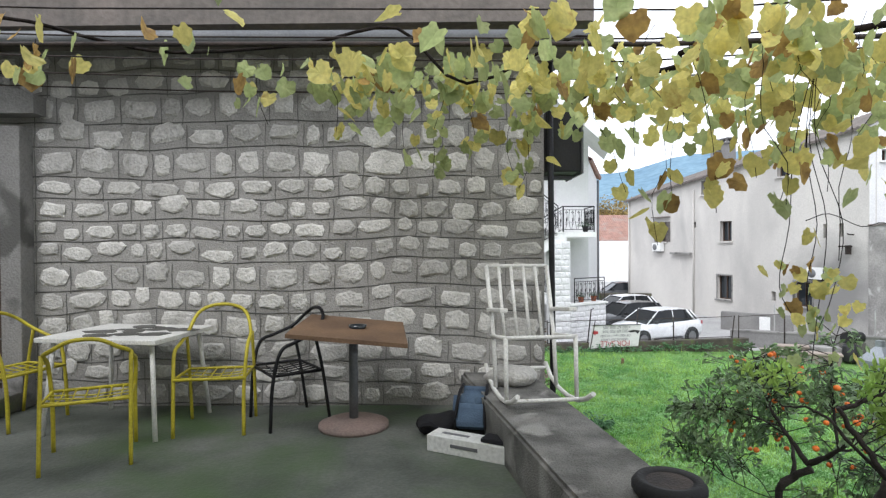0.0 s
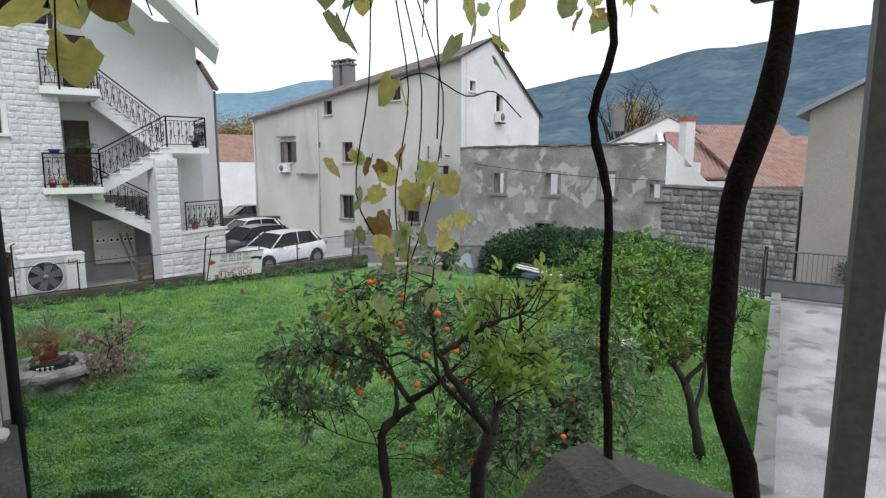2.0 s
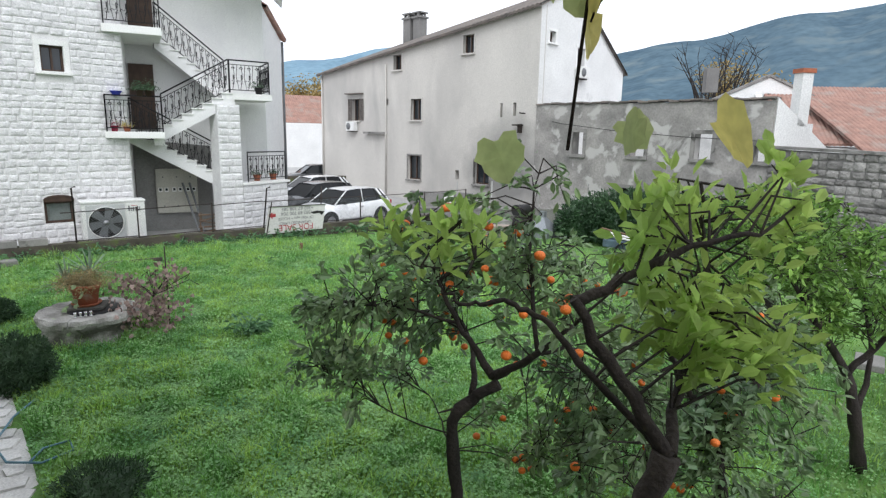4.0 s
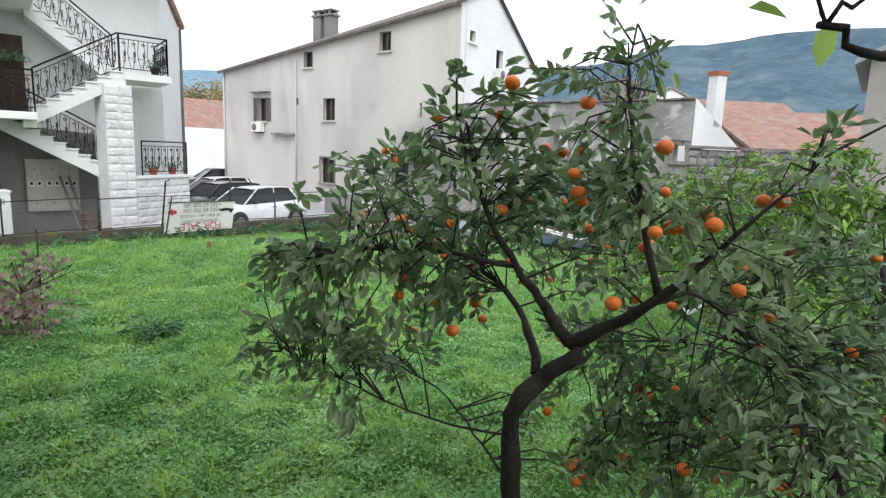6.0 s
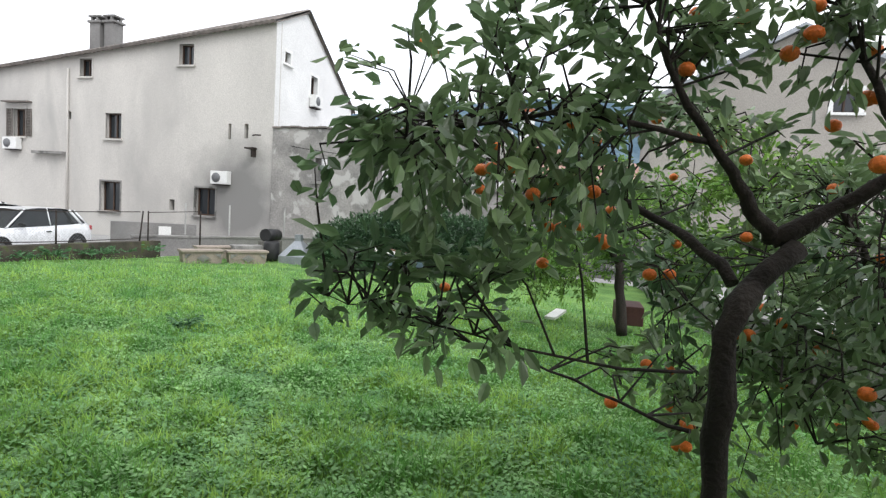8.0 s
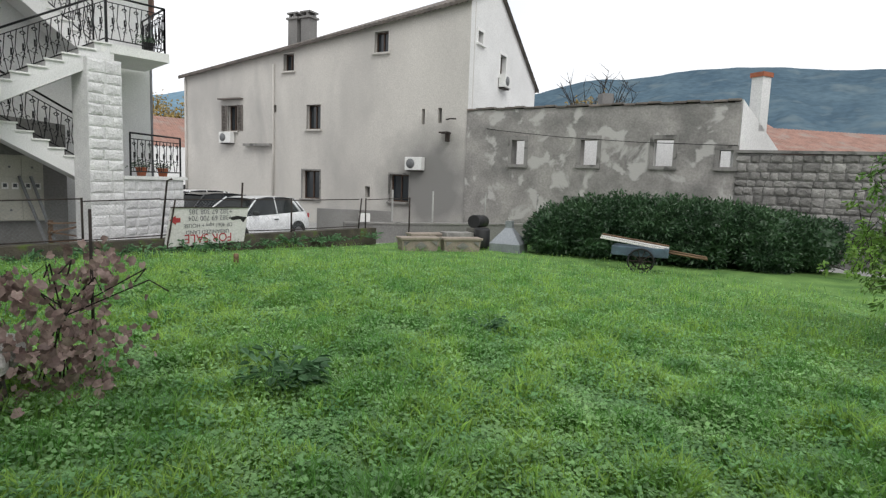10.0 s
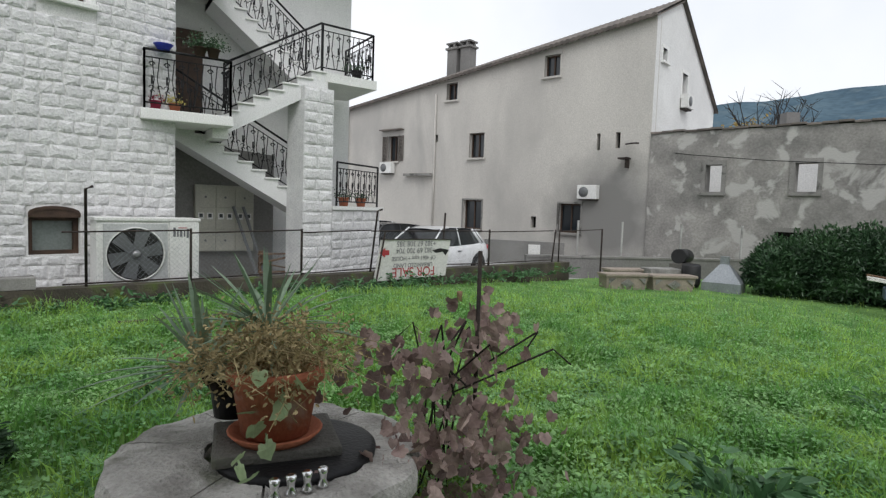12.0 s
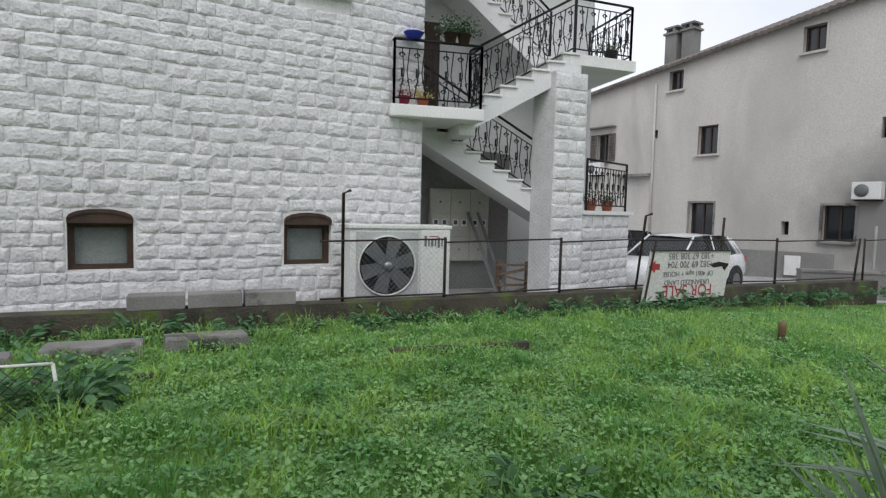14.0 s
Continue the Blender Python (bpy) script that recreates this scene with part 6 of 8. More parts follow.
# hanging shoots: place, lowest height, leaves, share of green and of brown
SHOOTS = [
    (1.30, 3.10, 1.50, 9, 0.2, 0.25), (1.42, 3.22, 1.66, 10, 0.15, 0.45), (0.22, 4.1, 2.12, 10, 0.8, 0), (-0.24, 3.75, 2.05, 9, 0.8, 0), (0.05, 4.2, 1.92, 10, 0.8, 0), (0.5, 4.2, 2.0, 12, 0.6, 0),
    (0.72, 4.1, 1.9, 12, 0.6, 0.05), (0.95, 3.9, 1.85, 12, 0.5, 0.05), (-0.9, 3.9, 2.3, 8, 0.7, 0), (-1.35, 3.7, 2.35, 7, 0.6, 0), (2.29, 3.58, 1.72, 12, 0.4, 0.1), (1.99, 3.15, 1.62, 12, 0.4, 0.1),
    (2.25, 3.0, 1.44, 9, 0.3, 0.1), (1.68, 2.95, 1.62, 10, 0.3, 0.25), (1.55, 3.5, 1.75, 10, 0.3, 0.3), (1.85, 3.6, 1.9, 12, 0.4, 0.1), (2.6, 3.6, 1.85, 12, 0.5, 0.05), (2.9, 3.7, 1.75, 12, 0.5, 0.05),
    (3.15, 3.5, 1.9, 10, 0.5, 0.05), (3.4, 3.4, 1.95, 10, 0.5, 0.05), (2.1, 3.9, 1.95, 12, 0.5, 0.1), (2.5, 4.1, 1.95, 10, 0.5, 0.1), (1.2, 3.8, 2.0, 9, 0.5, 0.1), (-3.2, 3.4, 2.4, 5, 0.3, 0.2), (-2.4, 3.3, 2.45, 5, 0.4, 0.2),
    (3.6, 3.9, 2.05, 10, 0.5, 0.1), (1.95, 2.85, 1.9, 8, 0.3, 0.1), (2.85, 3.0, 2.05, 8, 0.5, 0.1),
]
for x, y, low_z, n, green, brown in SHOOTS:
    pts = [Vector((x + rnd.gauss(0, 0.05), y + rnd.gauss(0, 0.05), 2.68))]
    while pts[-1].z > low_z + 0.1:
        pts.append(pts[-1] + Vector((rnd.gauss(0, 0.05), rnd.gauss(0, 0.05), -rnd.uniform(0.12, 0.2))))
    part("shoot", tube(bmesh.new(), smooth(pts, 2), 0.0022, 4, False), M_VINEBARK, vine)
    for _ in range(int(n * 1.0)):
        k = rnd.randrange(1, len(pts))
        p = pts[k - 1].lerp(pts[k], rnd.random()) + Vector((rnd.gauss(0, 0.06), rnd.gauss(0, 0.06), 0))
        one_leaf(p, 0.108, 1.0, brown, green)
# the longest shoot, with a bunch of large leaves at its end
HX, HY = 2.25, 3.56
for dx, end in ((0.0, 0.98), (0.06, 0.74), (-0.17, 0.96), (0.16, 0.92)):
    pts = [Vector((HX + 0.05, HY, 2.66)), Vector((HX + dx * 0.4 - 0.02, HY, 2.1)), Vector((HX + dx + 0.05, HY, 1.6)), Vector((HX + dx, HY + 0.02, end + 0.25)), Vector((HX + dx * 0.3, HY, end))]
    part("shoot", tube(bmesh.new(), smooth(pts), 0.0028, 5, False), M_VINEBARK, vine)
    for _ in range(10):
        f = rnd.uniform(0.0, 0.42)
        one_leaf(Vector((HX + dx * 0.6 + rnd.gauss(0, 0.11), HY + rnd.gauss(0, 0.09), end + f)), 0.088, 0.8, 0.12, 0.3)
part("shoot", tube(bmesh.new(), smooth([(HX - 0.02, HY, 1.62), (HX + 0.1, HY - 0.04, 1.66), (HX + 0.25, HY - 0.1, 1.58), (HX + 0.36, HY - 0.14, 1.60), (HX + 0.45, HY - 0.2, 1.50)]), 0.0028, 4, False), M_VINEBARK, vine)
for (vs, fs), mt, nm in ((LY, M_VINE_Y, "yellow_leaves"), (LG, M_VINE_G, "green_leaves"), (LB, M_VINE_B, "brown_leaves")):
    tagged(raw(nm, vs, fs, mt, vine), kind="stuff")


# ---- lawn growth ----
rs = np.random.RandomState(5)


def in_garden(x, y):
    ok = (y < 20.02 + 0.16 * x) & (y > 4.25 + (x - 6.65) * 0.485)
    ok &= ~((x < 2.3) & (y < 6.6))
    ok &= ~((x < PATH_R(y)) & (y > 5) & (y < 13.9))
    ok &= ~(((x - 0.9) ** 2 + (y - 13.1) ** 2) < 0.62 ** 2)
    return ok & (x < 15.2) & (x > -8)


def PATH_R(y):
    return 0.8 - (y - 8.4) * 0.235


def scatter(n, cx, cy, sx, sy):
    x = rs.normal(cx, sx, n)
    y = rs.normal(cy, sy, n)
    k = in_garden(x, y)
    return x[k], y[k]


def grass(n, clumps, hgt, wid, name, label, material, leafy=False):
    xs, ys = [], []
    for cx, cy, sx, sy, share in clumps:
        a, b = scatter(int(n * share), cx, cy, sx, sy)
        xs.append(a)
        ys.append(b)
    x, y = np.concatenate(xs), np.concatenate(ys)
    n = len(x)
    z0 = np.array([lawn_z(a, b) for a, b in zip(x, y)])
    tuft = np.array([noise.noise((a * 1.1, b * 1.1, 9)) for a, b in zip(x, y)])
    fine = np.array([noise.noise((a * 2.7, b * 2.7, 3)) for a, b in zip(x, y)])
    h = hgt * rs.uniform(0.5, 1.3, n) * np.clip(0.9 + 0.9 * tuft + 1.5 * fine, 0.2, 2.4)
    w = wid * rs.uniform(0.7, 1.3, n)
    a = rs.uniform(0, math.tau, n)
    lean = rs.uniform(0.1, 0.9, n) * h
    dx, dy = np.cos(a), np.sin(a)
    b = a + rs.normal(0, 0.7, n)
    lx, ly = np.cos(b) * lean, np.sin(b) * lean
    v = np.zeros((n, 5, 3))
    if leafy:
        # a small leaf held level on top of its stalk
        r = w
        top = z0 + h
        tx, ty = rs.normal(0, 0.35, n), rs.normal(0, 0.35, n)
        for k, (p, q) in enumerate(((-1, 0), (0, -0.8), (1, 0), (0, 0.8))):
            ox, oy = (p * dx - q * dy) * r, (p * dy + q * dx) * r
            v[:, k] = np.stack([x + ox, y + oy, top + ox * tx + oy * ty + (0.3 * r if k in (0, 2) else 0)], -1)
        faces = np.array([[0, 1, 2], [0, 2, 3]])
        v = v[:, :4]
        m = 4
    else:
        v[:, 0] = np.stack([x - dx * w, y - dy * w, z0 - 0.01], -1)
        v[:, 1] = np.stack([x + dx * w, y + dy * w, z0 - 0.01], -1)
        v[:, 2] = np.stack([x + dx * w * 0.8 + lx * 0.35, y + dy * w * 0.8 + ly * 0.35, z0 + h * 0.6], -1)
        v[:, 3] = np.stack([x - dx * w * 0.8 + lx * 0.35, y - dy * w * 0.8 + ly * 0.35, z0 + h * 0.6], -1)
        v[:, 4] = np.stack([x + lx, y + ly, z0 + h], -1)
        faces = np.array([[0, 1, 2], [0, 2, 3], [3, 2, 4]])
        m = 5
    f = (faces[None] + (np.arange(n) * m)[:, None, None]).reshape(-1, 3)
    me = bpy.data.meshes.new(name)
    me.vertices.add(n * m)
    me.vertices.foreach_set("co", v.reshape(-1))
    me.loops.add(f.size)
    me.loops.foreach_set("vertex_index", f.reshape(-1).astype(np.int32))
    me.polygons.add(len(f))
    me.polygons.foreach_set("loop_start", np.arange(0, f.size, 3, dtype=np.int32))
    me.update()
    me.validate()
    me.materials.append(material)
    return tagged(new(name, me), label, "grass", kind="stuff")


AREA = [(3.5, 9.5, 2.2, 2.5, 0.30), (2.5, 15.5, 3.0, 2.5, 0.30), (6.0, 13.0, 4.0, 4.5, 0.32), (-2, 18, 2.5, 1.5, 0.10), (6, 8, 3.0, 2.5, 0.12)]
grass(150000, AREA, 0.12, 0.006, "grass_blades", "lush green grass blades of the lawn", M_BLADE)
grass(230000, AREA, 0.07, 0.018, "clover", "clover and small weeds covering the lawn", M_CLOVER, leafy=True)


# ---- the terrace: furniture and small things ----
def yellow_chair(m, material, label, hi=0.86):
    """A tubular garden armchair: a round hoop for back and arms, a wire seat, four legs."""
    c = thing("garden_chair", m, label, "chair", "chairs on the terrace")
    w, d = 0.25, 0.22
    hoop = [(-w, -d + 0.02, 0), (-w, -d + 0.04, 0.35), (-w - 0.01, -d + 0.1, 0.60), (-w, 0.0, 0.66), (-w + 0.01, d * 0.7, 0.72), (-w * 0.75, d + 0.03, hi - 0.06), (-w * 0.3, d + 0.06, hi), (w * 0.3, d + 0.06, hi), (w * 0.75, d + 0.03, hi - 0.06), (w - 0.01, d * 0.7, 0.72), (w, 0.0, 0.66), (w + 0.01, -d + 0.1, 0.60), (w, -d + 0.04, 0.35), (w, -d + 0.02, 0)]
    part("back_hoop", tube(bmesh.new(), smooth(hoop, 4), 0.014, 8), material, c)
    for s in (-1, 1):
        part("leg", tube(bmesh.new(), smooth([(s * w, d + 0.06, 0), (s * w, d, 0.42), (s * w, d * 0.7, 0.72)]), 0.013, 7), material, c)
    fr = tube(bmesh.new(), [(-w, -d + 0.04, 0.42), (w, -d + 0.04, 0.42), (w, d, 0.42), (-w, d, 0.42), (-w, -d + 0.04, 0.42)], 0.012, 7)
    st = part("seat", fr, material, c)
    for k in range(1, 7):
        x = -w + 2 * w * k / 7
        part("seat_wire", tube(bmesh.new(), [(x, -d + 0.04, 0.42), (x, 0, 0.395), (x, d, 0.42)], 0.005, 5), material, st)
    for k in range(1, 4):
        y = -d + 0.04 + (2 * d - 0.04) * k / 4
        part("seat_wire", tube(bmesh.new(), [(-w, y, 0.415), (0, y, 0.392), (w, y, 0.415)], 0.005, 5), material, st)
    return c


yellow_chair(pose(-3.42, 4.55, FLOOR, 0, 0, 75), M_YELLOW, "yellow tubular steel garden chair beside the white table")
yellow_chair(pose(-2.38, 3.8, FLOOR, 0, 0, 205), M_YELLOW, "yellow tubular steel garden chair turned to the table", 0.82)
yellow_chair(pose(-1.78, 4.38, FLOOR, 0, 0, 8), M_YELLOW, "yellow tubular steel garden chair by the stone wall", 0.92)
yellow_chair(pose(-1.30, 4.58, FLOOR, 0, 0, -55), M_IRON, "black tubular steel chair facing the brown table", 0.88)

table = thing("garden_table", pose(-2.5, 4.5, FLOOR, 0, 0, -8), "white garden table with worn flaking top", "table")
part("tabletop", boxbm((0, 0, 0.715), (0.98, 0.78, 0.035), None, 0.006), M_WHITEPAINT, table)
for k in range(9):
    a, r = k * 2.4, 0.10 * k ** 0.5
    pts = [(0.05 + r * 1.3 * math.cos(a) + (0.05 + 0.08 * rnd.random()) * math.cos(q) * 1.4, r * math.sin(a) + (0.04 + 0.07 * rnd.random()) * math.sin(q), 0.7335) for q in [j * math.tau / 9 for j in range(9)]]
    part("bare_patch", prism(bmesh.new(), pts, (0, 0, 0.0015 + 0.0004 * k)), M_CONC_DARK, table)
for sx in (-1, 1):
    for sy in (-1, 1):
        part("leg", tube(bmesh.new(), [(sx * 0.40, sy * 0.30, 0.70), (sx * 0.46, sy * 0.36, 0)], 0.018, 7), M_WHITEPAINT, table)

table2 = thing("brown_table", pose(-0.72, 4.42, FLOOR), "brown table with a warped wooden top on a column foot", "table")
bm = bmesh.new()
prism(bm, [(-0.40, -0.46, 0.76), (0.46, -0.54, 0.70), (0.36, 0.30, 0.735), (-0.40, 0.34, 0.80)], (0, 0, 0.03))
part("tabletop", bm, M_BOARD, table2)
part("column", tube(bmesh.new(), [(0, 0, 0.05), (0, 0, 0.74)], 0.035, 10), M_GREYSTEEL, table2)
part("foot", lathe(bmesh.new(), [(0.27, 0), (0.27, 0.03), (0.2, 0.055), (0.05, 0.07)], 24), M_FOOT, table2)
part("ashtray", lathe(bmesh.new(), [(0.06, 0.765), (0.07, 0.80), (0.06, 0.80), (0.05, 0.775)], 16, (0.05, -0.1, 0)), M_GLASS, table2, "small blue glass ashtray")

step = part("door_step", boxbm((-4.25, 4.72, FLOOR + 0.08), (1.2, 0.6, 0.16), None, 0.02), M_CONC_DARK)
tagged(step, "worn stone door step", "step", kind="structure")
door = thing("house_door", None, "brown wooden house door in a grey stone frame", "door")
part("door_leaf", boxbm((-4.28, 5.2, FLOOR + 1.2), (0.9, 0.06, 2.38)), M_BROWN_WOOD, door)
for k in range(3):
    part("door_panel", boxbm((-4.28, 5.165, FLOOR + 0.45 + k * 0.75), (0.62, 0.02, 0.58), None, 0.008), M_BROWN_WOOD, door)
for cx in (-4.83, -3.73):
    part("jamb", boxbm((cx, 4.99, FLOOR + 1.22), (0.18, 0.22, 2.44), None, 0.01), M_CONCRETE, door)
lint = prism(bmesh.new(), [(-5.05, 4.86, 2.62), (-3.5, 4.86, 2.62), (-3.5, 4.86, 2.78), (-4.28, 4.86, 3.05), (-5.05, 4.86, 2.78)], (0, 0.2, 0))
part("lintel", lint, M_CONCRETE, door)

# rocking chair on the parapet, without its seat
rock = thing("rocking_chair", pose(0.63, 4.2, 0.375, 0, 0, -82.5), "white painted metal rocking chair frame without seat", "rocking chair")
for s in (-1, 1):
    y = s * 0.25
    part("rocker", tube(bmesh.new(), [(-0.50, y, 0.13), (-0.36, y, 0.05), (-0.16, y, 0.008), (0.05, y, 0.0), (0.26, y, 0.025), (0.42, y, 0.075), (0.55, y, 0.14)], 0.017, 8), M_WHITEPAINT, rock)
    part("back_post", tube(bmesh.new(), [(-0.18, y * 0.95, 0.02), (-0.24, y * 0.95, 0.40), (-0.46, y, 0.93)], 0.016, 8), M_WHITEPAINT, rock)
    part("front_leg", tube(bmesh.new(), [(0.24, y, 0.03), (0.22, y, 0.46)], 0.016, 8), M_WHITEPAINT, rock)
    part("seat_side", tube(bmesh.new(), [(-0.25, y, 0.40), (0.23, y, 0.46)], 0.016, 8), M_WHITEPAINT, rock)
    part("armrest", boxbm((-0.07, y, 0.62), (0.48, 0.06, 0.03), Matrix.Rotation(radians(-6), 3, "Y"), 0.008), M_WHITEPAINT, rock)
for p, n in (((-0.46, 0.93), "top_rail"), ((0.22, 0.46), "seat_front"), ((-0.25, 0.38), "seat_back"), ((-0.45, 0.10), "rear_stretcher"), ((0.33, 0.05), "front_stretcher")):
    part(n, tube(bmesh.new(), [(p[0], -0.25, p[1]), (p[0], 0.25, p[1])], 0.015, 8), M_WHITEPAINT, rock)
for k in range(1, 5):
    y = -0.25 + 0.1 * k
    part("back_slat", tube(bmesh.new(), [(-0.25, y, 0.38), (-0.46, y, 0.93)], 0.013, 7), M_WHITEPAINT, rock)

bm = bmesh.new()
bmesh.ops.create_icosphere(bm, subdivisions=3, radius=1, matrix=Matrix.Translation((0.52, 4.55, 0.435)) @ Matrix.Diagonal((0.22, 0.15, 0.085, 1)))
for v in bm.verts:
    v.co += (v.co - Vector((0.52, 4.55, 0.435))) * 0.25 * noise.noise(v.co * 9)
for f in bm.faces:
    f.smooth = True
boulder = part("boulder", bm, M_STONE_T)
tagged(boulder, "flat grey stone lying on the parapet", "stone")

# wheel lying on the parapet
ty = thing("barrow_wheel", pose(0.99, 2.5, 0.375), "small black rubber wheel lying on the parapet", "wheel")
part("tyre", lathe(bmesh.new(), [(0.09, 0.01), (0.14, 0.0), (0.16, 0.03), (0.16, 0.055), (0.142, 0.078), (0.10, 0.07), (0.09, 0.01)], 28, cap=False), M_TYRE, ty)
part("rim", lathe(bmesh.new(), [(0.10, 0.068), (0.088, 0.055), (0.05, 0.05), (0.03, 0.066), (0.01, 0.066)], 24), M_RUSTIRON, ty)

# backpack and camera box beside the parapet
bag = thing("backpack", pose(0.2, 4.28, FLOOR, 0, 0, -12), "blue and black backpack leaning on the parapet", "backpack")
bm = bmesh.new()
bmesh.ops.create_cube(bm, size=1, matrix=Matrix.Translation((0, 0.03, 0.165)) @ Matrix.Rotation(radians(-26), 4, "X") @ Matrix.Diagonal((0.32, 0.2, 0.33, 1)))
bmesh.ops.bevel(bm, geom=list(bm.edges), offset=0.075, segments=5, affect="EDGES")
for f in bm.faces:
    f.smooth = True
part("body", bm, M_BLUE, bag)
part("front_pocket", boxbm((0, -0.10, 0.145), (0.25, 0.1, 0.18), Matrix.Rotation(radians(-26), 3, "X"), 0.04), M_BLUE, bag)
part("base", boxbm((0, -0.02, 0.035), (0.33, 0.2, 0.07), None, 0.025), M_BLACKFABRIC, bag)
for s in (-1, 1):
    part("strap", tube(bmesh.new(), smooth([(s * 0.09, 0.10, 0.33), (s * 0.10, 0.02, 0.31), (s * 0.1, -0.11, 0.24), (s * 0.11, -0.17, 0.12), (s * 0.11, -0.13, 0.04)]), 0.012, 6), M_BLACKFABRIC, bag)
cloth = bmesh.new()
bmesh.ops.create_icosphere(cloth, subdivisions=3, radius=1, matrix=Matrix.Translation((-0.08, 4.22, FLOOR + 0.08)) @ Matrix.Diagonal((0.15, 0.12, 0.085, 1)))
for v in cloth.verts:
    v.co += Vector((1, 1, 0.7)) * 0.05 * noise.noise(v.co * 11)
cl = part("black_bag", cloth, M_BLACKFABRIC)
tagged(cl, "crumpled black cloth bag on the terrace floor", "bag")
cbox = thing("camera_box", pose(0.17, 3.82, FLOOR + 0.002, 0, 0, -28), "long white cardboard box with black gear on it", "box")
part("carton", boxbm((0, 0, 0.055), (0.60, 0.17, 0.11), None, 0.004), M_WHITEPLASTIC, cbox)
part("printed_mark", boxbm((-0.02, -0.0865, 0.06), (0.2, 0.003, 0.022)), M_GREYPRINT, cbox)
part("printed_mark", boxbm((-0.12, 0.0, 0.1115), (0.2, 0.03, 0.003)), M_GREYPRINT, cbox)
gear = boxbm((0.2, 0.0, 0.125), (0.22, 0.13, 0.03), None, 0.012)
part("black_gear", gear, M_BLACKFABRIC, cbox)

pipe = part("corner_pipe", tube(bmesh.new(), [(0.90, 4.94, G), (0.91, 4.94, 0.6), (0.89, 4.94, 3.1)], 0.026, 9), M_IRON)
tagged(pipe, "dark drain pipe at the corner of the stone house", "pipe")
lampb = thing("wall_air_conditioner", pose(0.98, 5.35, 2.12), "dark outdoor unit hung at the house corner", "air conditioner")
part("casing", boxbm((0.06, 0.1, 0.27), (0.3, 0.7, 0.55), None, 0.015), M_BLACKPLASTIC, lampb)
part("side_trim", boxbm((0.225, 0.1, 0.27), (0.02, 0.72, 0.58), None, 0.004), M_GREYSTEEL, lampb)
part("bracket", boxbm((0.02, 0.1, -0.02), (0.36, 0.06, 0.04)), M_GREYSTEEL, lampb)
gut = part("gutter", tube(bmesh.new(), [(-7.6, 4.42, 3.12), (1.15, 4.42, 3.06)], 0.06, 8), M_GREYSTEEL)
tagged(gut, "grey metal gutter under the roof edge", "gutter", kind="structure")

# ---- garden things ----
path = thing("garden_path", None, "pale crazy-paved stone garden path", "path", kind="structure")
bm = bmesh.new()
prism(bm, [(-3, 5.2, G - 0.1), (1.5, 5.2, G - 0.1), (0.8, 8.4, G - 0.1), (-0.5, 13.9, G - 0.1), (-3.5, 13.9, G - 0.1)], (0, 0, 0.105))
part("path_bed", bm, M_PATH, path)
rp = random.Random(8)
for j in range(26):
    y = 6.7 + j * 0.275
    x = PATH_R(y) - 0.03
    while x > PATH_R(y) - 1.55:
        w = rp.uniform(0.22, 0.42)
        c = Vector((x - w / 2, y, G + 0.005))
        n = rp.choice((5, 6))
        pts = [c + Vector((w * 0.47 * math.cos(k * math.tau / n + 0.5) * rp.uniform(0.85, 1.12), 0.135 * math.sin(k * math.tau / n + 0.5) * rp.uniform(0.85, 1.12), 0)) for k in range(n)]
        part("flagstone", prism(bmesh.new(), pts, (0, 0, 0.022)), M_PATH, path)
        x -= w
hose = part("garden_hose", tube(bmesh.new(), [(0.45, 10.75, G + 0.05), (0.3, 10.3, G + 0.06), (0.22, 9.7, G + 0.06), (0.4, 9.25, G + 0.06), (0.7, 9.08, G + 0.07), (0.95, 9.2, G + 0.08), (0.9, 9.42, G + 0.08), (0.68, 9.38, G + 0.07), (0.6, 9.15, G + 0.07)], 0.012, 6), mat("hose_blue", (0.12, 0.24, 0.30), (0.09, 0.18, 0.23), 4, 40, 0.5, bump=0))
tagged(hose, "grey-blue garden hose lying on path and grass", "hose")

well = thing("stone_well", pose(0.86, 13.12, G - 0.15), "old round stone well head with a lid", "well")
bm = bmesh.new()
lathe(bm, [(0.64, -0.05), (0.62, 0.1), (0.60, 0.25), (0.59, 0.38), (0.655, 0.43), (0.665, 0.50), (0.65, 0.545), (0.60, 0.57), (0.45, 0.575), (0.1, 0.575)], 56)
for v in bm.verts:
    v.co += Vector((v.co.x, v.co.y, 0)) * (0.09 * noise.noise(v.co * 2.6) + 0.04 * noise.noise(v.co * 9)) + Vector((0, 0, 0.03 * noise.noise(v.co * 6) if v.co.z > 0.3 else 0))
part("curb", bm, M_WELL, well)
a0 = 0.4
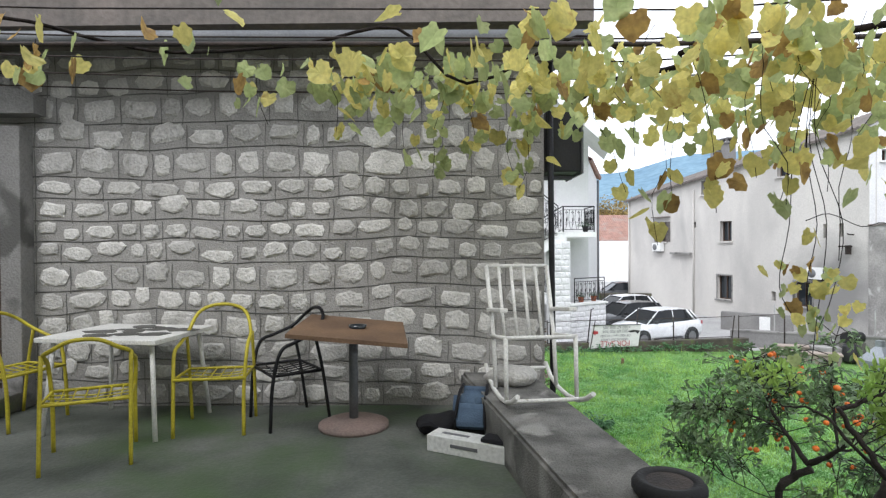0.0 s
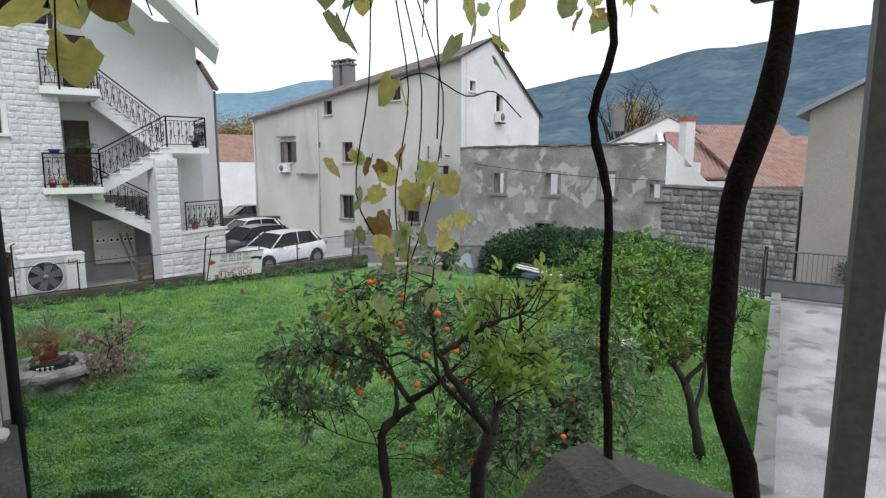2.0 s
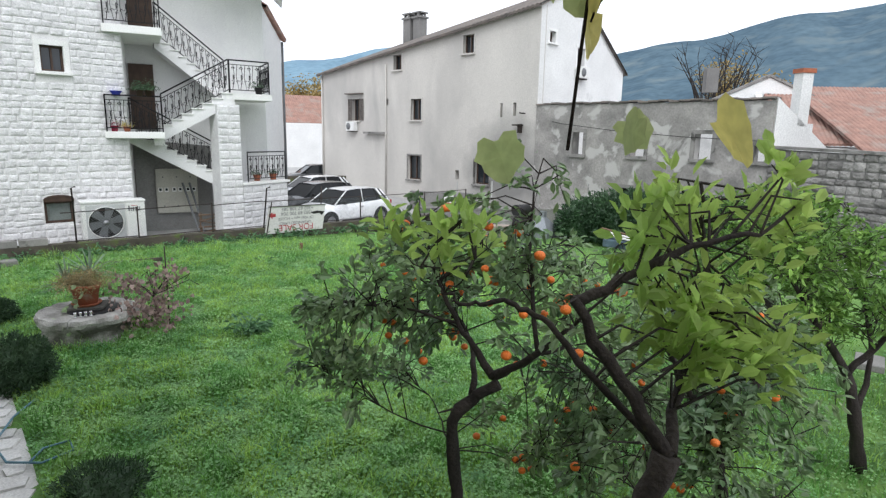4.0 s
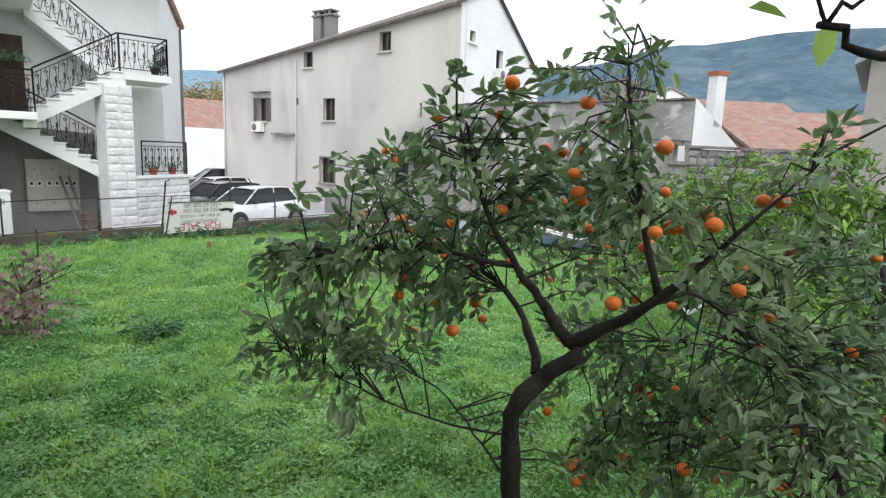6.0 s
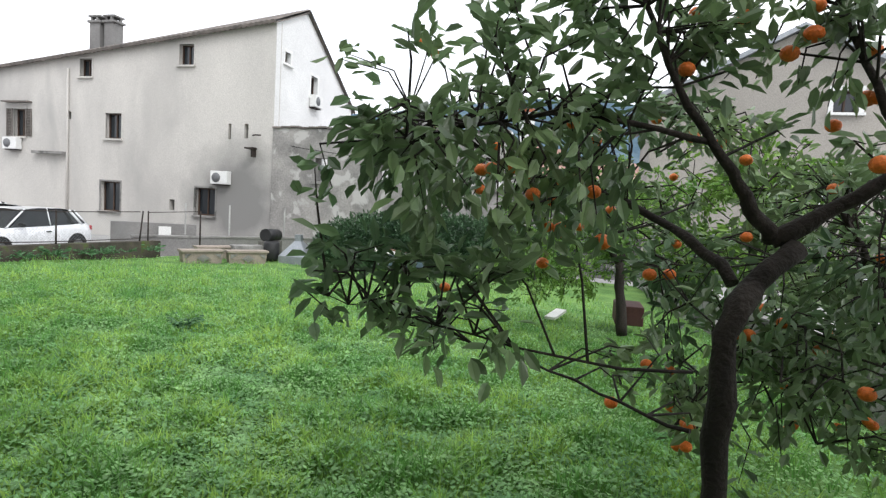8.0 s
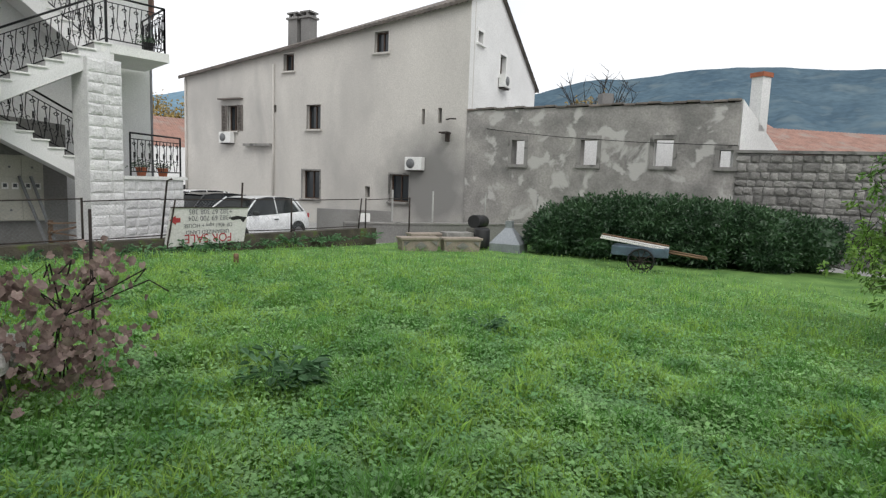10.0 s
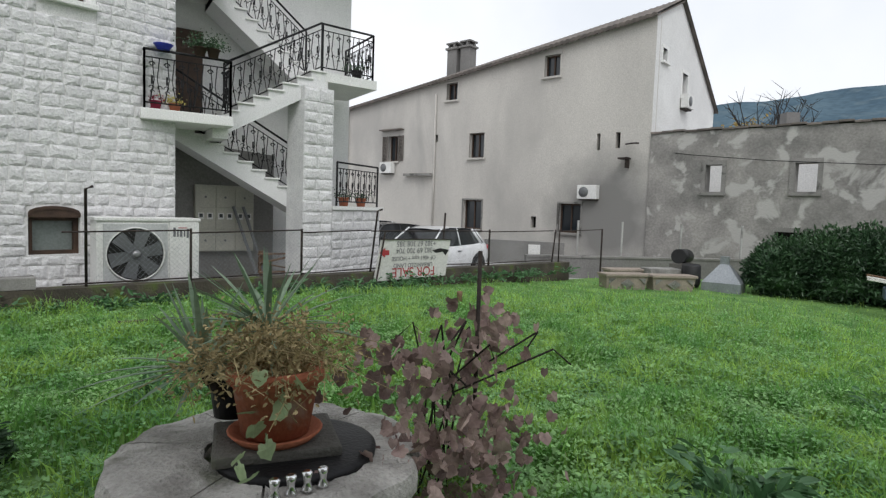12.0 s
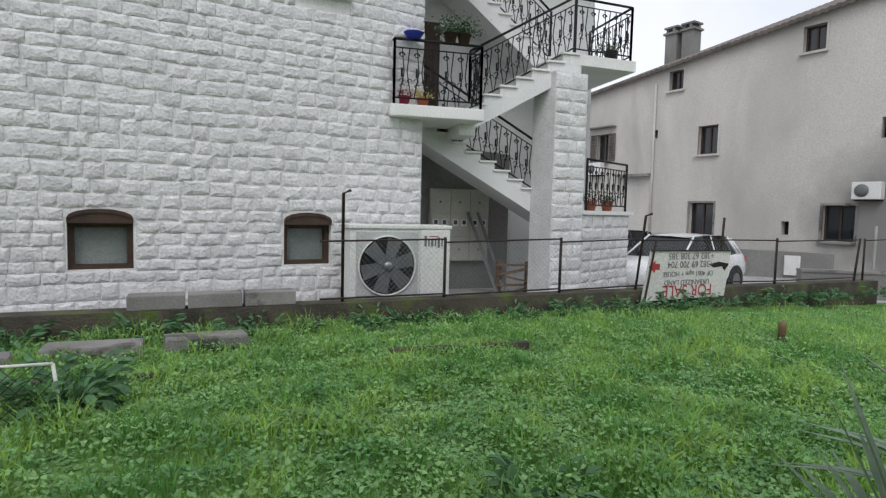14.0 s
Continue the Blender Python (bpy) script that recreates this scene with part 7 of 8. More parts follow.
for wide in (1.5, 0.7, 1.25, 0.55, 1.3, 0.98):
    # a piece of the broken, paler rim
    a1, bm = a0 + wide, bmesh.new()
    n, rings = max(4, int(wide * 9)), []
    for i in range(n + 1):
        a = a0 + 0.012 + (a1 - a0 - 0.024) * i / n
        ring = []
        for r, z in ((0.30, 0.50), (0.685, 0.47), (0.70, 0.53), (0.675, 0.585), (0.60, 0.60), (0.28, 0.60)):
            k = 1 + 0.09 * noise.noise((math.cos(a) * 1.8, math.sin(a) * 1.8, 4)) + 0.035 * noise.noise((a * 9, z * 20, r * 9))
            ring.append(bm.verts.new((r * k * math.cos(a), r * k * math.sin(a), z + 0.02 * noise.noise((a * 7, r * 12, 1)))))
        rings.append(ring)
    for p, q in zip(rings, rings[1:]):
        for c in range(6):
            bm.faces.new((p[c], q[c], q[(c + 1) % 6], p[(c + 1) % 6]))
    bm.faces.new(rings[0])
    bm.faces.new(rings[-1][::-1])
    bmesh.ops.recalc_face_normals(bm, faces=bm.faces)
    part("rim_stone", bm, M_WELL_RIM, well, "cracked pale grey rim stone")
    a0 = a1
part("lid", lathe(bmesh.new(), [(0.36, 0.595), (0.36, 0.622), (0.33, 0.63), (0.02, 0.63)], 30, (0.1, -0.1, 0)), M_IRON, well)
part("block", boxbm((0.02, -0.04, 0.648), (0.54, 0.44, 0.05), zrot(-12), 0.015), M_CONC_DARK, well)


def blade_plant(t, at, n, l, w, seed, material, name):
    """A rosette of long stiff arching blades."""
    r = random.Random(seed)
    for _ in range(n):
        a, el = r.uniform(0, math.tau), r.uniform(-0.25, 1.25)
        d = Vector((math.cos(a) * math.cos(el), math.sin(a) * math.cos(el), math.sin(el)))
        s = d.cross(Vector((0, 0, 1))).normalized()
        ll, bm, prev = l * r.uniform(0.75, 1.15), bmesh.new(), None
        for k in range(5):
            f = k / 4
            c = Vector(at) + d * ll * f - Vector((0, 0, ll * 0.22 * f * f * math.cos(el)))
            ww = w * (0.6 + f * 1.6) * (1 - f) ** 0.7 if f < 0.98 else 0.001
            row = [bm.verts.new(c - s * ww), bm.verts.new(c - Vector((0, 0, ww * 0.45))), bm.verts.new(c + s * ww)]
            if prev:
                for q in (0, 1):
                    bm.faces.new((prev[q], prev[q + 1], row[q + 1], row[q])).smooth = True
            prev = row
        part(name, bm, material, t)


pot = thing("terracotta_pot", pose(0.87, 13.05, G + 0.523), "terracotta pot with dried yellow plant and vine leaves on the well", "potted plant")
part("pot", lathe(bmesh.new(), [(0.15, 0.03), (0.19, 0.26), (0.215, 0.27), (0.215, 0.33), (0.19, 0.33), (0.17, 0.28)], 24), M_TERRACOTTA, pot)
part("saucer", lathe(bmesh.new(), [(0.17, 0.0), (0.21, 0.04), (0.2, 0.045), (0.16, 0.02)], 24), M_TERRACOTTA, pot)
rq = random.Random(12)
st = bmesh.new()
vs, fs = [], []
for _ in range(150):
    a = rq.uniform(0, math.tau)
    r = rq.uniform(0.05, 0.40)
    top = Vector((r * math.cos(a), r * math.sin(a) * 0.8, 0.36 + rq.uniform(0.0, 0.2) - r * 0.25))
    b = a + rq.gauss(0, 0.9)
    tube(st, [(0.14 * math.cos(b), 0.14 * math.sin(b), 0.3), top * 0.6 + Vector((rq.gauss(0, 0.06), rq.gauss(0, 0.06), 0.2 + rq.gauss(0, 0.04))), top, top + Vector((rq.gauss(0, 0.1), rq.gauss(0, 0.1), -rq.uniform(0.0, 0.14)))], 0.0022, 3, False)
    for _ in range(13):
        leaf_quad(vs, fs, top + Vector((rq.gauss(0, 0.06), rq.gauss(0, 0.06), rq.gauss(0, 0.05))), rq, 0.03, 0.014)
tagged(part("dry_growth", st, M_DRY, pot), kind="stuff")
tagged(raw("dry_leaves", vs, fs, M_DRY, pot), kind="stuff")
rnd = random.Random(19)
for k in range(15):
    vs, fs = [], []
    # down the side of the pot, over the rim and down its face
    out = 0.24 if k < 7 else min(0.72, 0.30 + 0.1 * (k - 7))
    side = -2.0 + rq.uniform(-0.5, 0.5) * (1 if k < 7 else 0.35)
    zz = 0.33 - 0.045 * k if k < 7 else 0.05 - max(0, k - 10) * 0.1
    vine_leaf(vs, fs, Vector((out * math.cos(side), out * math.sin(side), zz + 0.04)), rnd, 0.085, 0.7)
    raw("trailing_leaf", vs, fs, M_IVY, pot)

yuc = thing("yucca", pose(0.92, 13.38, G + 0.45), "grey-green spiky yucca in a dark pot on the well", "yucca")
part("pot", lathe(bmesh.new(), [(0.09, 0.0), (0.12, 0.22), (0.13, 0.23), (0.11, 0.21)], 20, (-0.16, 0.02, 0.08)), M_BLACKPLASTIC, yuc)
part("stem", tube(bmesh.new(), [(-0.2, -0.06, 0.2), (-0.05, -0.01, 0.36), (0.0, 0.0, 0.49)], [0.035, 0.03, 0.03], 8), M_BARK, yuc)
part("stem", tube(bmesh.new(), [(-0.2, -0.06, 0.2), (-0.28, -0.02, 0.28), (-0.3, 0.0, 0.34)], [0.035, 0.03, 0.03], 8), M_BARK, yuc)
blade_plant(yuc, (0.0, 0.0, 0.49), 50, 0.5, 0.0155, 3, M_YUCCA, "blade")
blade_plant(yuc, (-0.3, 0.0, 0.33), 46, 0.5, 0.016, 4, M_YUCCA, "blade")

rv = thing("withered_vine", None, "withered purple-brown creeper on a stake beside the well", "climbing plant")
part("stake", tube(bmesh.new(), [(2.0, 13.09, G), (2.0, 13.09, -1.1)], 0.012, 6), M_RUSTIRON, rv)
rnd = random.Random(29)
for k in range(9):
    e = Vector((rnd.uniform(1.25, 2.35), 13.1 + rnd.uniform(-0.35, 0.35), rnd.uniform(-1.8, -1.4)))
    part("stem", tube(bmesh.new(), [(1.75 + rnd.gauss(0, 0.1), 13.1, G), (1.8, 13.1 + rnd.gauss(0, 0.1), -1.9), tuple(e), tuple(e + Vector((rnd.gauss(0, 0.15), 0, -0.1)))], 0.006, 5), M_BARK, rv)
vs, fs = [], []
for c, r, n in (((1.48, 13.0, -1.62), (0.2, 0.2, 0.13), 70), ((1.98, 13.05, -1.58), (0.24, 0.2, 0.2), 110), ((1.78, 12.88, -2.0), (0.36, 0.28, 0.28), 190), ((1.85, 12.85, -2.25), (0.34, 0.28, 0.25), 95), ((1.45, 12.7, -2.0), (0.3, 0.2, 0.28), 90)):
    for _ in range(n):
        vine_leaf(vs, fs, Vector((c[0] + rnd.gauss(0, r[0] * 0.6), c[1] + rnd.gauss(0, r[1] * 0.6), max(G + 0.1, c[2] + rnd.gauss(0, r[2] * 0.6)))), rnd, 0.064, 0.6)
tagged(raw("withered_leaves", vs, fs, M_RED_LEAF, rv), kind="stuff")

for k in range(4):
    cup = part("metal_cup", lathe(bmesh.new(), [(0.026, 0), (0.024, 0.01), (0.014, 0.03), (0.018, 0.05), (0.022, 0.075), (0.012, 0.08)], 12), M_CHROME_CUP, m=pose(0.745 + k * 0.066, 12.62 + 0.005 * k, G + 0.452))
    tagged(cup, "small shiny metal cup on the well edge", "cup", group="cups on the well")


def weed(at, n, l, seed, label):
    r = random.Random(seed)
    t = thing("weed", pose(*at), label, "plant")
    vs, fs = [], []
    for _ in range(n):
        a = r.uniform(0, math.tau)
        d = Vector((math.cos(a), math.sin(a), r.uniform(0.15, 0.9)))
        for q in range(4):
            p = d * l * (0.2 + 0.22 * q)
            leaf_quad(vs, fs, p, r, l * 0.4, l * 0.17, aim=d + Vector((r.gauss(0, 0.5), r.gauss(0, 0.5), -0.2 * q)))
    raw("leaves", vs, fs, M_WEED, t)


weed((3.1, 12.2, G), 60, 0.32, 1, "grey-green thistle weed in the lawn")
weed((0.75, 15.3, G), 30, 0.26, 2, "low dark green weed in the grass")
weed((-2.05, 17.35, G), 60, 0.4, 3, "dark leafy weed beside the wire frame")
weed((5.9, 12.6, G - 0.05), 30, 0.22, 4, "low grey-green weed in the lawn")
weed((4.3, 17.2, G), 26, 0.2, 5, "tuft of weed in the lawn")
for k in range(46):
    x = -6 + k * 0.37 + rp.gauss(0, 0.1)
    if rp.random() < 0.8:
        weed((x, fence_y(x) - 0.1 - rp.random() * 0.25, G), rp.randrange(12, 26), rp.uniform(0.16, 0.34), 100 + k, "weed growing at the foot of the low wall")

for x, y, w, d in ((-3.3, 18.35, 1.0, 0.34), (-2.25, 18.75, 0.85, 0.3), (-1.3, 19.05, 0.8, 0.28)):
    bm = boxbm((x, y, G + 0.09), (w, d, 0.16), zrot(12), 0.03)
    for v in bm.verts:
        v.co += Vector((0.04, 0.04, 0.02)) * noise.noise(v.co * 4)
    s = part("edging_stone", bm, M_CONCRETE)
    tagged(s, "flat weathered edging stone in the grass", "stone", group="edging stones")
for x0, x1, y in ((-2.9, -1.55, 17.9), (0.5, 2.1, 18.55)):
    s = part("edging_board", boxbm(((x0 + x1) / 2, y, G + 0.02), (x1 - x0, 0.07, 0.1), zrot(4), 0.01), M_MOSSWALL)
    tagged(s, "mossy edging strip sunk in the grass", "edging", group="edging strips")
mf = thing("wire_frame", pose(-2.5, 16.95, G, 0, 0, 8), "rusty wire mesh frame standing in the grass", "frame")
for a, b in (((0, 0, 0.0), (0.55, 0, 0.0)), ((0, 0, 0.42), (0.5, 0, 0.42)), ((0, 0, 0), (0, 0, 0.42)), ((0.55, 0, 0), (0.5, 0, 0.42))):
    part("bar", tube(bmesh.new(), [a, b], 0.012, 6), M_WHITEPAINT, mf)
for k in range(-5, 8):
    for s in (-1, 1):
        x0 = 0.05 + k * 0.08
        p, q = Vector((x0, 0, 0.0)), Vector((x0 + s * 0.42, 0, 0.42))
        pts = [p.lerp(q, f) for f in [j / 8 for j in range(9)] if 0 <= p.lerp(q, f).x <= 0.53]
        if len(pts) > 1:
            part("wire", tube(bmesh.new(), pts, 0.003, 3, False), M_RUSTIRON, mf)
stump = part("stump", lathe(bmesh.new(), [(0.06, -0.1), (0.045, 0.12), (0.05, 0.19), (0.015, 0.2)], 10, (5.55, 18.6, G)), M_BOARD)
tagged(stump, "short brown stump in the lawn", "stump")


# ---- far end of the garden ----
def trough(m, label):
    t = thing("stone_trough", m @ Matrix.Diagonal((0.86, 0.86, 0.86, 1)), label, "planter", "carved planters")
    bm = bmesh.new()
    prism(bm, [(-0.58, -0.2, 0), (0.58, -0.2, 0), (0.64, -0.26, 0.42), (-0.64, -0.26, 0.42)], (0, 0.46, 0))
    part("body", bm, mat_trough, t)
    part("rim", boxbm((0, -0.03, 0.45), (1.36, 0.56, 0.07), None, 0.01), mat_trough, t)
    for s in (-1, 1):
        d = prism(bmesh.new(), [(s * 0.0 - 0.2, -0.262, 0.22), (0, -0.235, 0.09), (0.2, -0.262, 0.22), (0, -0.285, 0.35)], (0, -0.025, 0)) if s > 0 else prism(bmesh.new(), [(-0.09, -0.285, 0.22), (0, -0.27, 0.16), (0.09, -0.285, 0.22), (0, -0.3, 0.28)], (0, -0.02, 0))
        part("carved_lozenge", d, M_CONCRETE, t)
    for s in (-1, 1):
        part("carved_corner", prism(bmesh.new(), [(s * 0.56, -0.262, 0.36), (s * 0.36, -0.262, 0.36), (s * 0.56, -0.25, 0.2)], (0, -0.02, 0)), M_CONCRETE, t)
    return t


mat_trough = mat("carved_stone", (0.38, 0.32, 0.27), (0.27, 0.23, 0.195), 3, 40, 0.95, bump=0.5, stain=(0.2, 0.18, 0.15), stain_scale=3, stain_at=0.6)
trough(pose(11.45, 20.25, -2.72, 0, 0, -20), "pale carved stone planter with a lozenge")
trough(pose(12.6, 19.75, -2.74, 0, 0, -26), "reddish carved stone planter with a lozenge")
trough(pose(12.5, 21.1, -2.72, 0, 0, -18), "reddish carved stone planter in the back row")
br = part("brick_stack", boxbm((13.2, 20.5, -2.5), (0.9, 0.5, 0.5), zrot(-20), 0.02), M_RUBBLE)
tagged(br, "stack of brown bricks behind the planters", "bricks")
hood = thing("metal_hood", pose(14.3, 19.4, -2.86, 0, 0, 24), "grey galvanised sheet metal hood on the grass", "hood")
bm = bmesh.new()
rings = [(0.46, 0.0), (0.46, 0.34), (0.1, 0.80), (0.1, 1.0)]
prev = None
for r, z in rings:
    row = [bm.verts.new((r * sx, r * sy, z)) for sx, sy in ((-1, -1), (1, -1), (1, 1), (-1, 1))]
    if prev:
        for k in range(4):
            bm.faces.new((prev[k], prev[(k + 1) % 4], row[(k + 1) % 4], row[k]))
    prev = row
bm.faces.new(prev)
part("shell", bm, M_GALV, hood)
tub = thing("black_drum", pose(13.7, 19.95, -2.7), "black plastic drum standing by the planters", "drum")
part("shell", lathe(bmesh.new(), [(0.2, 0), (0.24, 0.1), (0.24, 0.55), (0.2, 0.6), (0.17, 0.5)], 20), M_BLACKPLASTIC, tub)
tub2 = part("black_pipe", tube(bmesh.new(), [(13.9, 20.5, -1.95), (14.6, 20.75, -1.98)], 0.2, 18), M_BLACKPLASTIC)
tagged(tub2, "short length of wide black plastic pipe", "pipe")
prop = part("pipe_support", boxbm((14.25, 20.65, -2.45), (0.8, 0.4, 0.62), zrot(18), 0.03), M_CONC_DARK)
tagged(prop, "dark concrete block under the pipe", "block")

cart = thing("hand_cart", pose(14.1, 15.3, -2.8, 0, 0, -66), "old wooden hand cart with spoked wheels and planks", "cart")
part("bed", boxbm((0.2, 0, 0.52), (1.3, 0.7, 0.22), None, 0.02), mat("blue_grey_wood", (0.10, 0.15, 0.19), (0.06, 0.08, 0.1), 4, 40, 0.8, bump=0.3), cart)
for s in (-1, 1):
    wh = part("wheel", lathe(bmesh.new(), [(0.27, -0.03), (0.31, -0.03), (0.31, 0.03), (0.27, 0.03), (0.27, -0.03)], 24, (0.25, s * 0.42, 0.31), RX, False), M_TYRE, cart)
    for k in range(10):
        a = k * math.tau / 10
        part("spoke", tube(bmesh.new(), [(0.25, s * 0.42, 0.31), (0.25 + 0.28 * math.cos(a), s * 0.42, 0.31 + 0.28 * math.sin(a))], 0.012, 5), M_RUSTIRON, wh)
    part("shaft", tube(bmesh.new(), [(0.8, s * 0.25, 0.55), (1.7, s * 0.22, 0.45)], 0.025, 6), M_BOARD, cart)
for k in range(3):
    part("plank", boxbm((0.05, -0.2 + k * 0.2, 0.70 + 0.03 * k), (1.6, 0.12, 0.03), Matrix.Rotation(radians(7), 3, "Y")), M_WHITEPAINT if k < 2 else M_BOARD, cart)

# low wall and fence posts before the ruin
lp = thing("wall_ruin_plinth", None, "low grey plaster wall with white posts before the ruin", "wall", kind="structure")
m, L = frame_of((11.6, 24.1), (19.0, 20.4))
part("plinth", wall_with_holes([(0, ROAD - 0.05), (L, ROAD - 0.05), (L, -2.2), (0, -2.25)], [], 0.3), M_DARKPLASTER, lp, m=m)
part("coping", wall_with_holes([(0, -2.247), (L, -2.197), (L, -2.14), (0, -2.19)], [], 0.36), M_CONCRETE, lp, m=m @ pose(0, -0.03, 0))
for k, s in enumerate((1.6, 3.0, 4.9, 6.9)):
    part("post", boxbm((s, 0.12, -1.62), (0.05, 0.05, 1.05)), M_CONC_LIGHT, lp, m=m)
blk = thing("plaster_block", None, "dark plaster wall block with a white meter box", "wall", kind="structure")
m, L = frame_of((13.3, 28.6), (15.9, 27.0))
part("body", wall_with_holes([(0, ROAD), (L, ROAD), (L, -2.05), (0, -2.0)], [], 0.4), M_DARKPLASTER, blk, m=m)
part("meter_box", boxbm((L * 0.62, -0.03, -2.45), (0.45, 0.08, 0.62), None, 0.01), M_WHITEPLASTIC, blk, m=m)


# ---- details on the cream house ----
def air_con(m, x, z, parent):
    ac = part("air_conditioner", boxbm((x, -0.18, z), (0.8, 0.3, 0.54), None, 0.02), M_WHITEPLASTIC, parent, "white outdoor air conditioner", m=m)
    part("fan_grille", lathe(bmesh.new(), [(0.2, 0), (0.2, 0.012), (0.03, 0.02)], 20, (x - 0.12, -0.335, z), RX), M_GREYSTEEL, ac)
    part("bracket", boxbm((x, -0.12, z - 0.3), (0.7, 0.26, 0.04)), M_RUSTIRON, ac)


air_con(m_b, sb((17.41, 27.27)), -0.05, house_b)
air_con(m_b, sb((14.3, 37.9)), 1.08, house_b)
air_con(m_g, sg((21.3, 26.1)), 3.75, house_b)
part("ledge", boxbm((sb((14.9, 35.9)), -0.12, 0.72), (1.75, 0.3, 0.12)), M_CONCRETE, house_b, m=m_b)
part("window_hood", boxbm((sb((14.35, 37.7)), -0.12, 2.98), (1.5, 0.34, 0.06)), M_TILE_OLD, house_b, m=m_b)
part("drainpipe", tube(bmesh.new(), [(sb((15.15, 35.0)), -0.06, 4.5), (sb((15.15, 35.0)), -0.06, ROAD)], 0.05, 7), M_STUCCO, house_b, m=m_b)
part("drainpipe", tube(bmesh.new(), [(0.12, -0.08, 4.15), (0.12, -0.08, ROAD)], 0.05, 7), M_STUCCO, house_b, m=m_b)
part("antenna", tube(bmesh.new(), [(L_b - 0.9, -0.05, 1.75), (L_b - 0.5, -0.5, 1.72), (L_b - 0.2, -0.6, 1.7)], 0.03, 6), M_RUSTIRON, house_b, m=m_b)
part("bracket", boxbm((L_b - 0.85, -0.25, 1.2), (0.35, 0.4, 0.06)), M_RUSTIRON, house_b, m=m_b)
part("bracket", boxbm((L_b - 0.75, -0.2, 1.05), (0.06, 0.3, 0.4)), M_RUSTIRON, house_b, m=m_b)
cab_pts = [tuple(m_b @ Vector((L_b - 0.4, -0.1, 1.6)))] + [tuple(m_r @ Vector((L_r * f, -0.12, 1.45 - 0.75 * f - 0.15 * math.sin(math.pi * f)))) for f in (0.15, 0.4, 0.7, 1.0)]
cb = part("overhead_cable", tube(bmesh.new(), cab_pts, 0.012, 4), M_IRON)
tagged(cb, "thin dark cable strung along the ruin wall", "cable")

# ---- ruin: window surrounds, coping, dark sheets for shade in the low openings ----
for k, h in enumerate(RW):
    w = part("window_surround", boxbm(((h[0] + h[2]) / 2, -0.03, h[1] - 0.06), (h[2] - h[0] + 0.3, 0.12, 0.12)), M_CONCRETE, ruin)
    for cx in (h[0] - 0.07, h[2] + 0.07):
        part("jamb", boxbm((cx, 0.02, (h[1] + h[3]) / 2), (0.14, 0.1, h[3] - h[1])), M_CONCRETE, ruin)
    part("lintel", boxbm(((h[0] + h[2]) / 2, 0.015, h[3] + 0.07), (h[2] - h[0] + 0.28, 0.1, 0.14)), M_CONCRETE, ruin)
    if k >= 4:
        # near-black sheet set in the hole as its inner shade
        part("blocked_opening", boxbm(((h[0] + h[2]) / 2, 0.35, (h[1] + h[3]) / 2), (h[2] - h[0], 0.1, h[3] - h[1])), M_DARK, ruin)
for k in range(24):
    part("coping_stone", boxbm((L_r * (k + 0.5) / 24, 0.24, 2.10 + 0.02 * (k % 3)), (L_r / 24 * 0.97, 0.62, 0.07), None, 0.01), M_TILE_OLD, ruin)
inner = part("wall_ruin_inner", wall_with_holes([(0, ROAD), (L_r, ROAD), (L_r, 1.4), (0, 1.7)], [], 0.3), M_STUCCO_W, m=m_r @ pose(0, 4.5, 0))
tagged(inner, "pale rear wall of the roofless ruin", "wall", kind="structure")

# rubble wall from the ruin to the brown house
W_A, W_B = (20.6, 15.45), (20.85, 10.65)
m_w, L_w = frame_of(W_A, W_B)
rub = part("wall_rubble", wall_with_holes([(0, ROAD), (L_w, ROAD), (L_w, 0.32), (0, 0.45)], [], 0.45), M_DARKPLASTER, m=m_w)
tagged(rub, "rubble stone garden wall beside the ruin", "wall", kind="structure")
part("coping", boxbm((L_w / 2, 0.2, 0.46), (L_w, 0.56, 0.09), Matrix.Rotation(radians(1.5), 3, "Y")), M_CONCRETE, rub)

# white gable with chimney behind the rubble wall
wg = thing("white_gable_house", None, "white gabled house with a red tiled roof behind the wall", "house")
m, L = frame_of((20.66, 15.42), (25.4, 13.97))
part("gable_wall", wall_with_holes([(0, ROAD), (L, ROAD), (L, -0.2), (2.4, 0.3), (1.3, 1.15), (0.0, 2.15)], [], 0.3), M_STUCCO_W, wg, m=m)
ch = part("chimney", boxbm((1.02, 0.2, 2.1), (0.4, 0.4, 1.75)), M_STUCCO_W, wg, m=m)
part("chimney_cap", boxbm((1.02, 0.2, 3.03), (0.5, 0.48, 0.14)), M_TERRACOTTA, ch)
v, f = roof_sheet((28.5, 20.4, 0.6), (36.0, 16.0, 0.6), (42.5, 22.2, 3.9), (35.5, 26.4, 3.9))
raw("roof", v, f, M_TILE, wg, "red clay tiled roof slope")
bm = bmesh.new()
prism(bm, [(28.6, 20.5, ROAD), (35.9, 16.1, ROAD), (42.3, 22.2, ROAD), (35.5, 26.4, ROAD)], (0, 0, 3.3))
part("wall", bm, M_STUCCO_W, wg)
bm = bmesh.new()
prism(bm, [(28.4, 20.4, ROAD), (35.4, 26.5, ROAD), (35.4, 26.5, 3.9), (32.0, 23.5, 2.3), (28.4, 20.4, 0.5)], (-0.3, 0.2, 0))
part("end_gable", bm, M_STUCCO_W, wg)
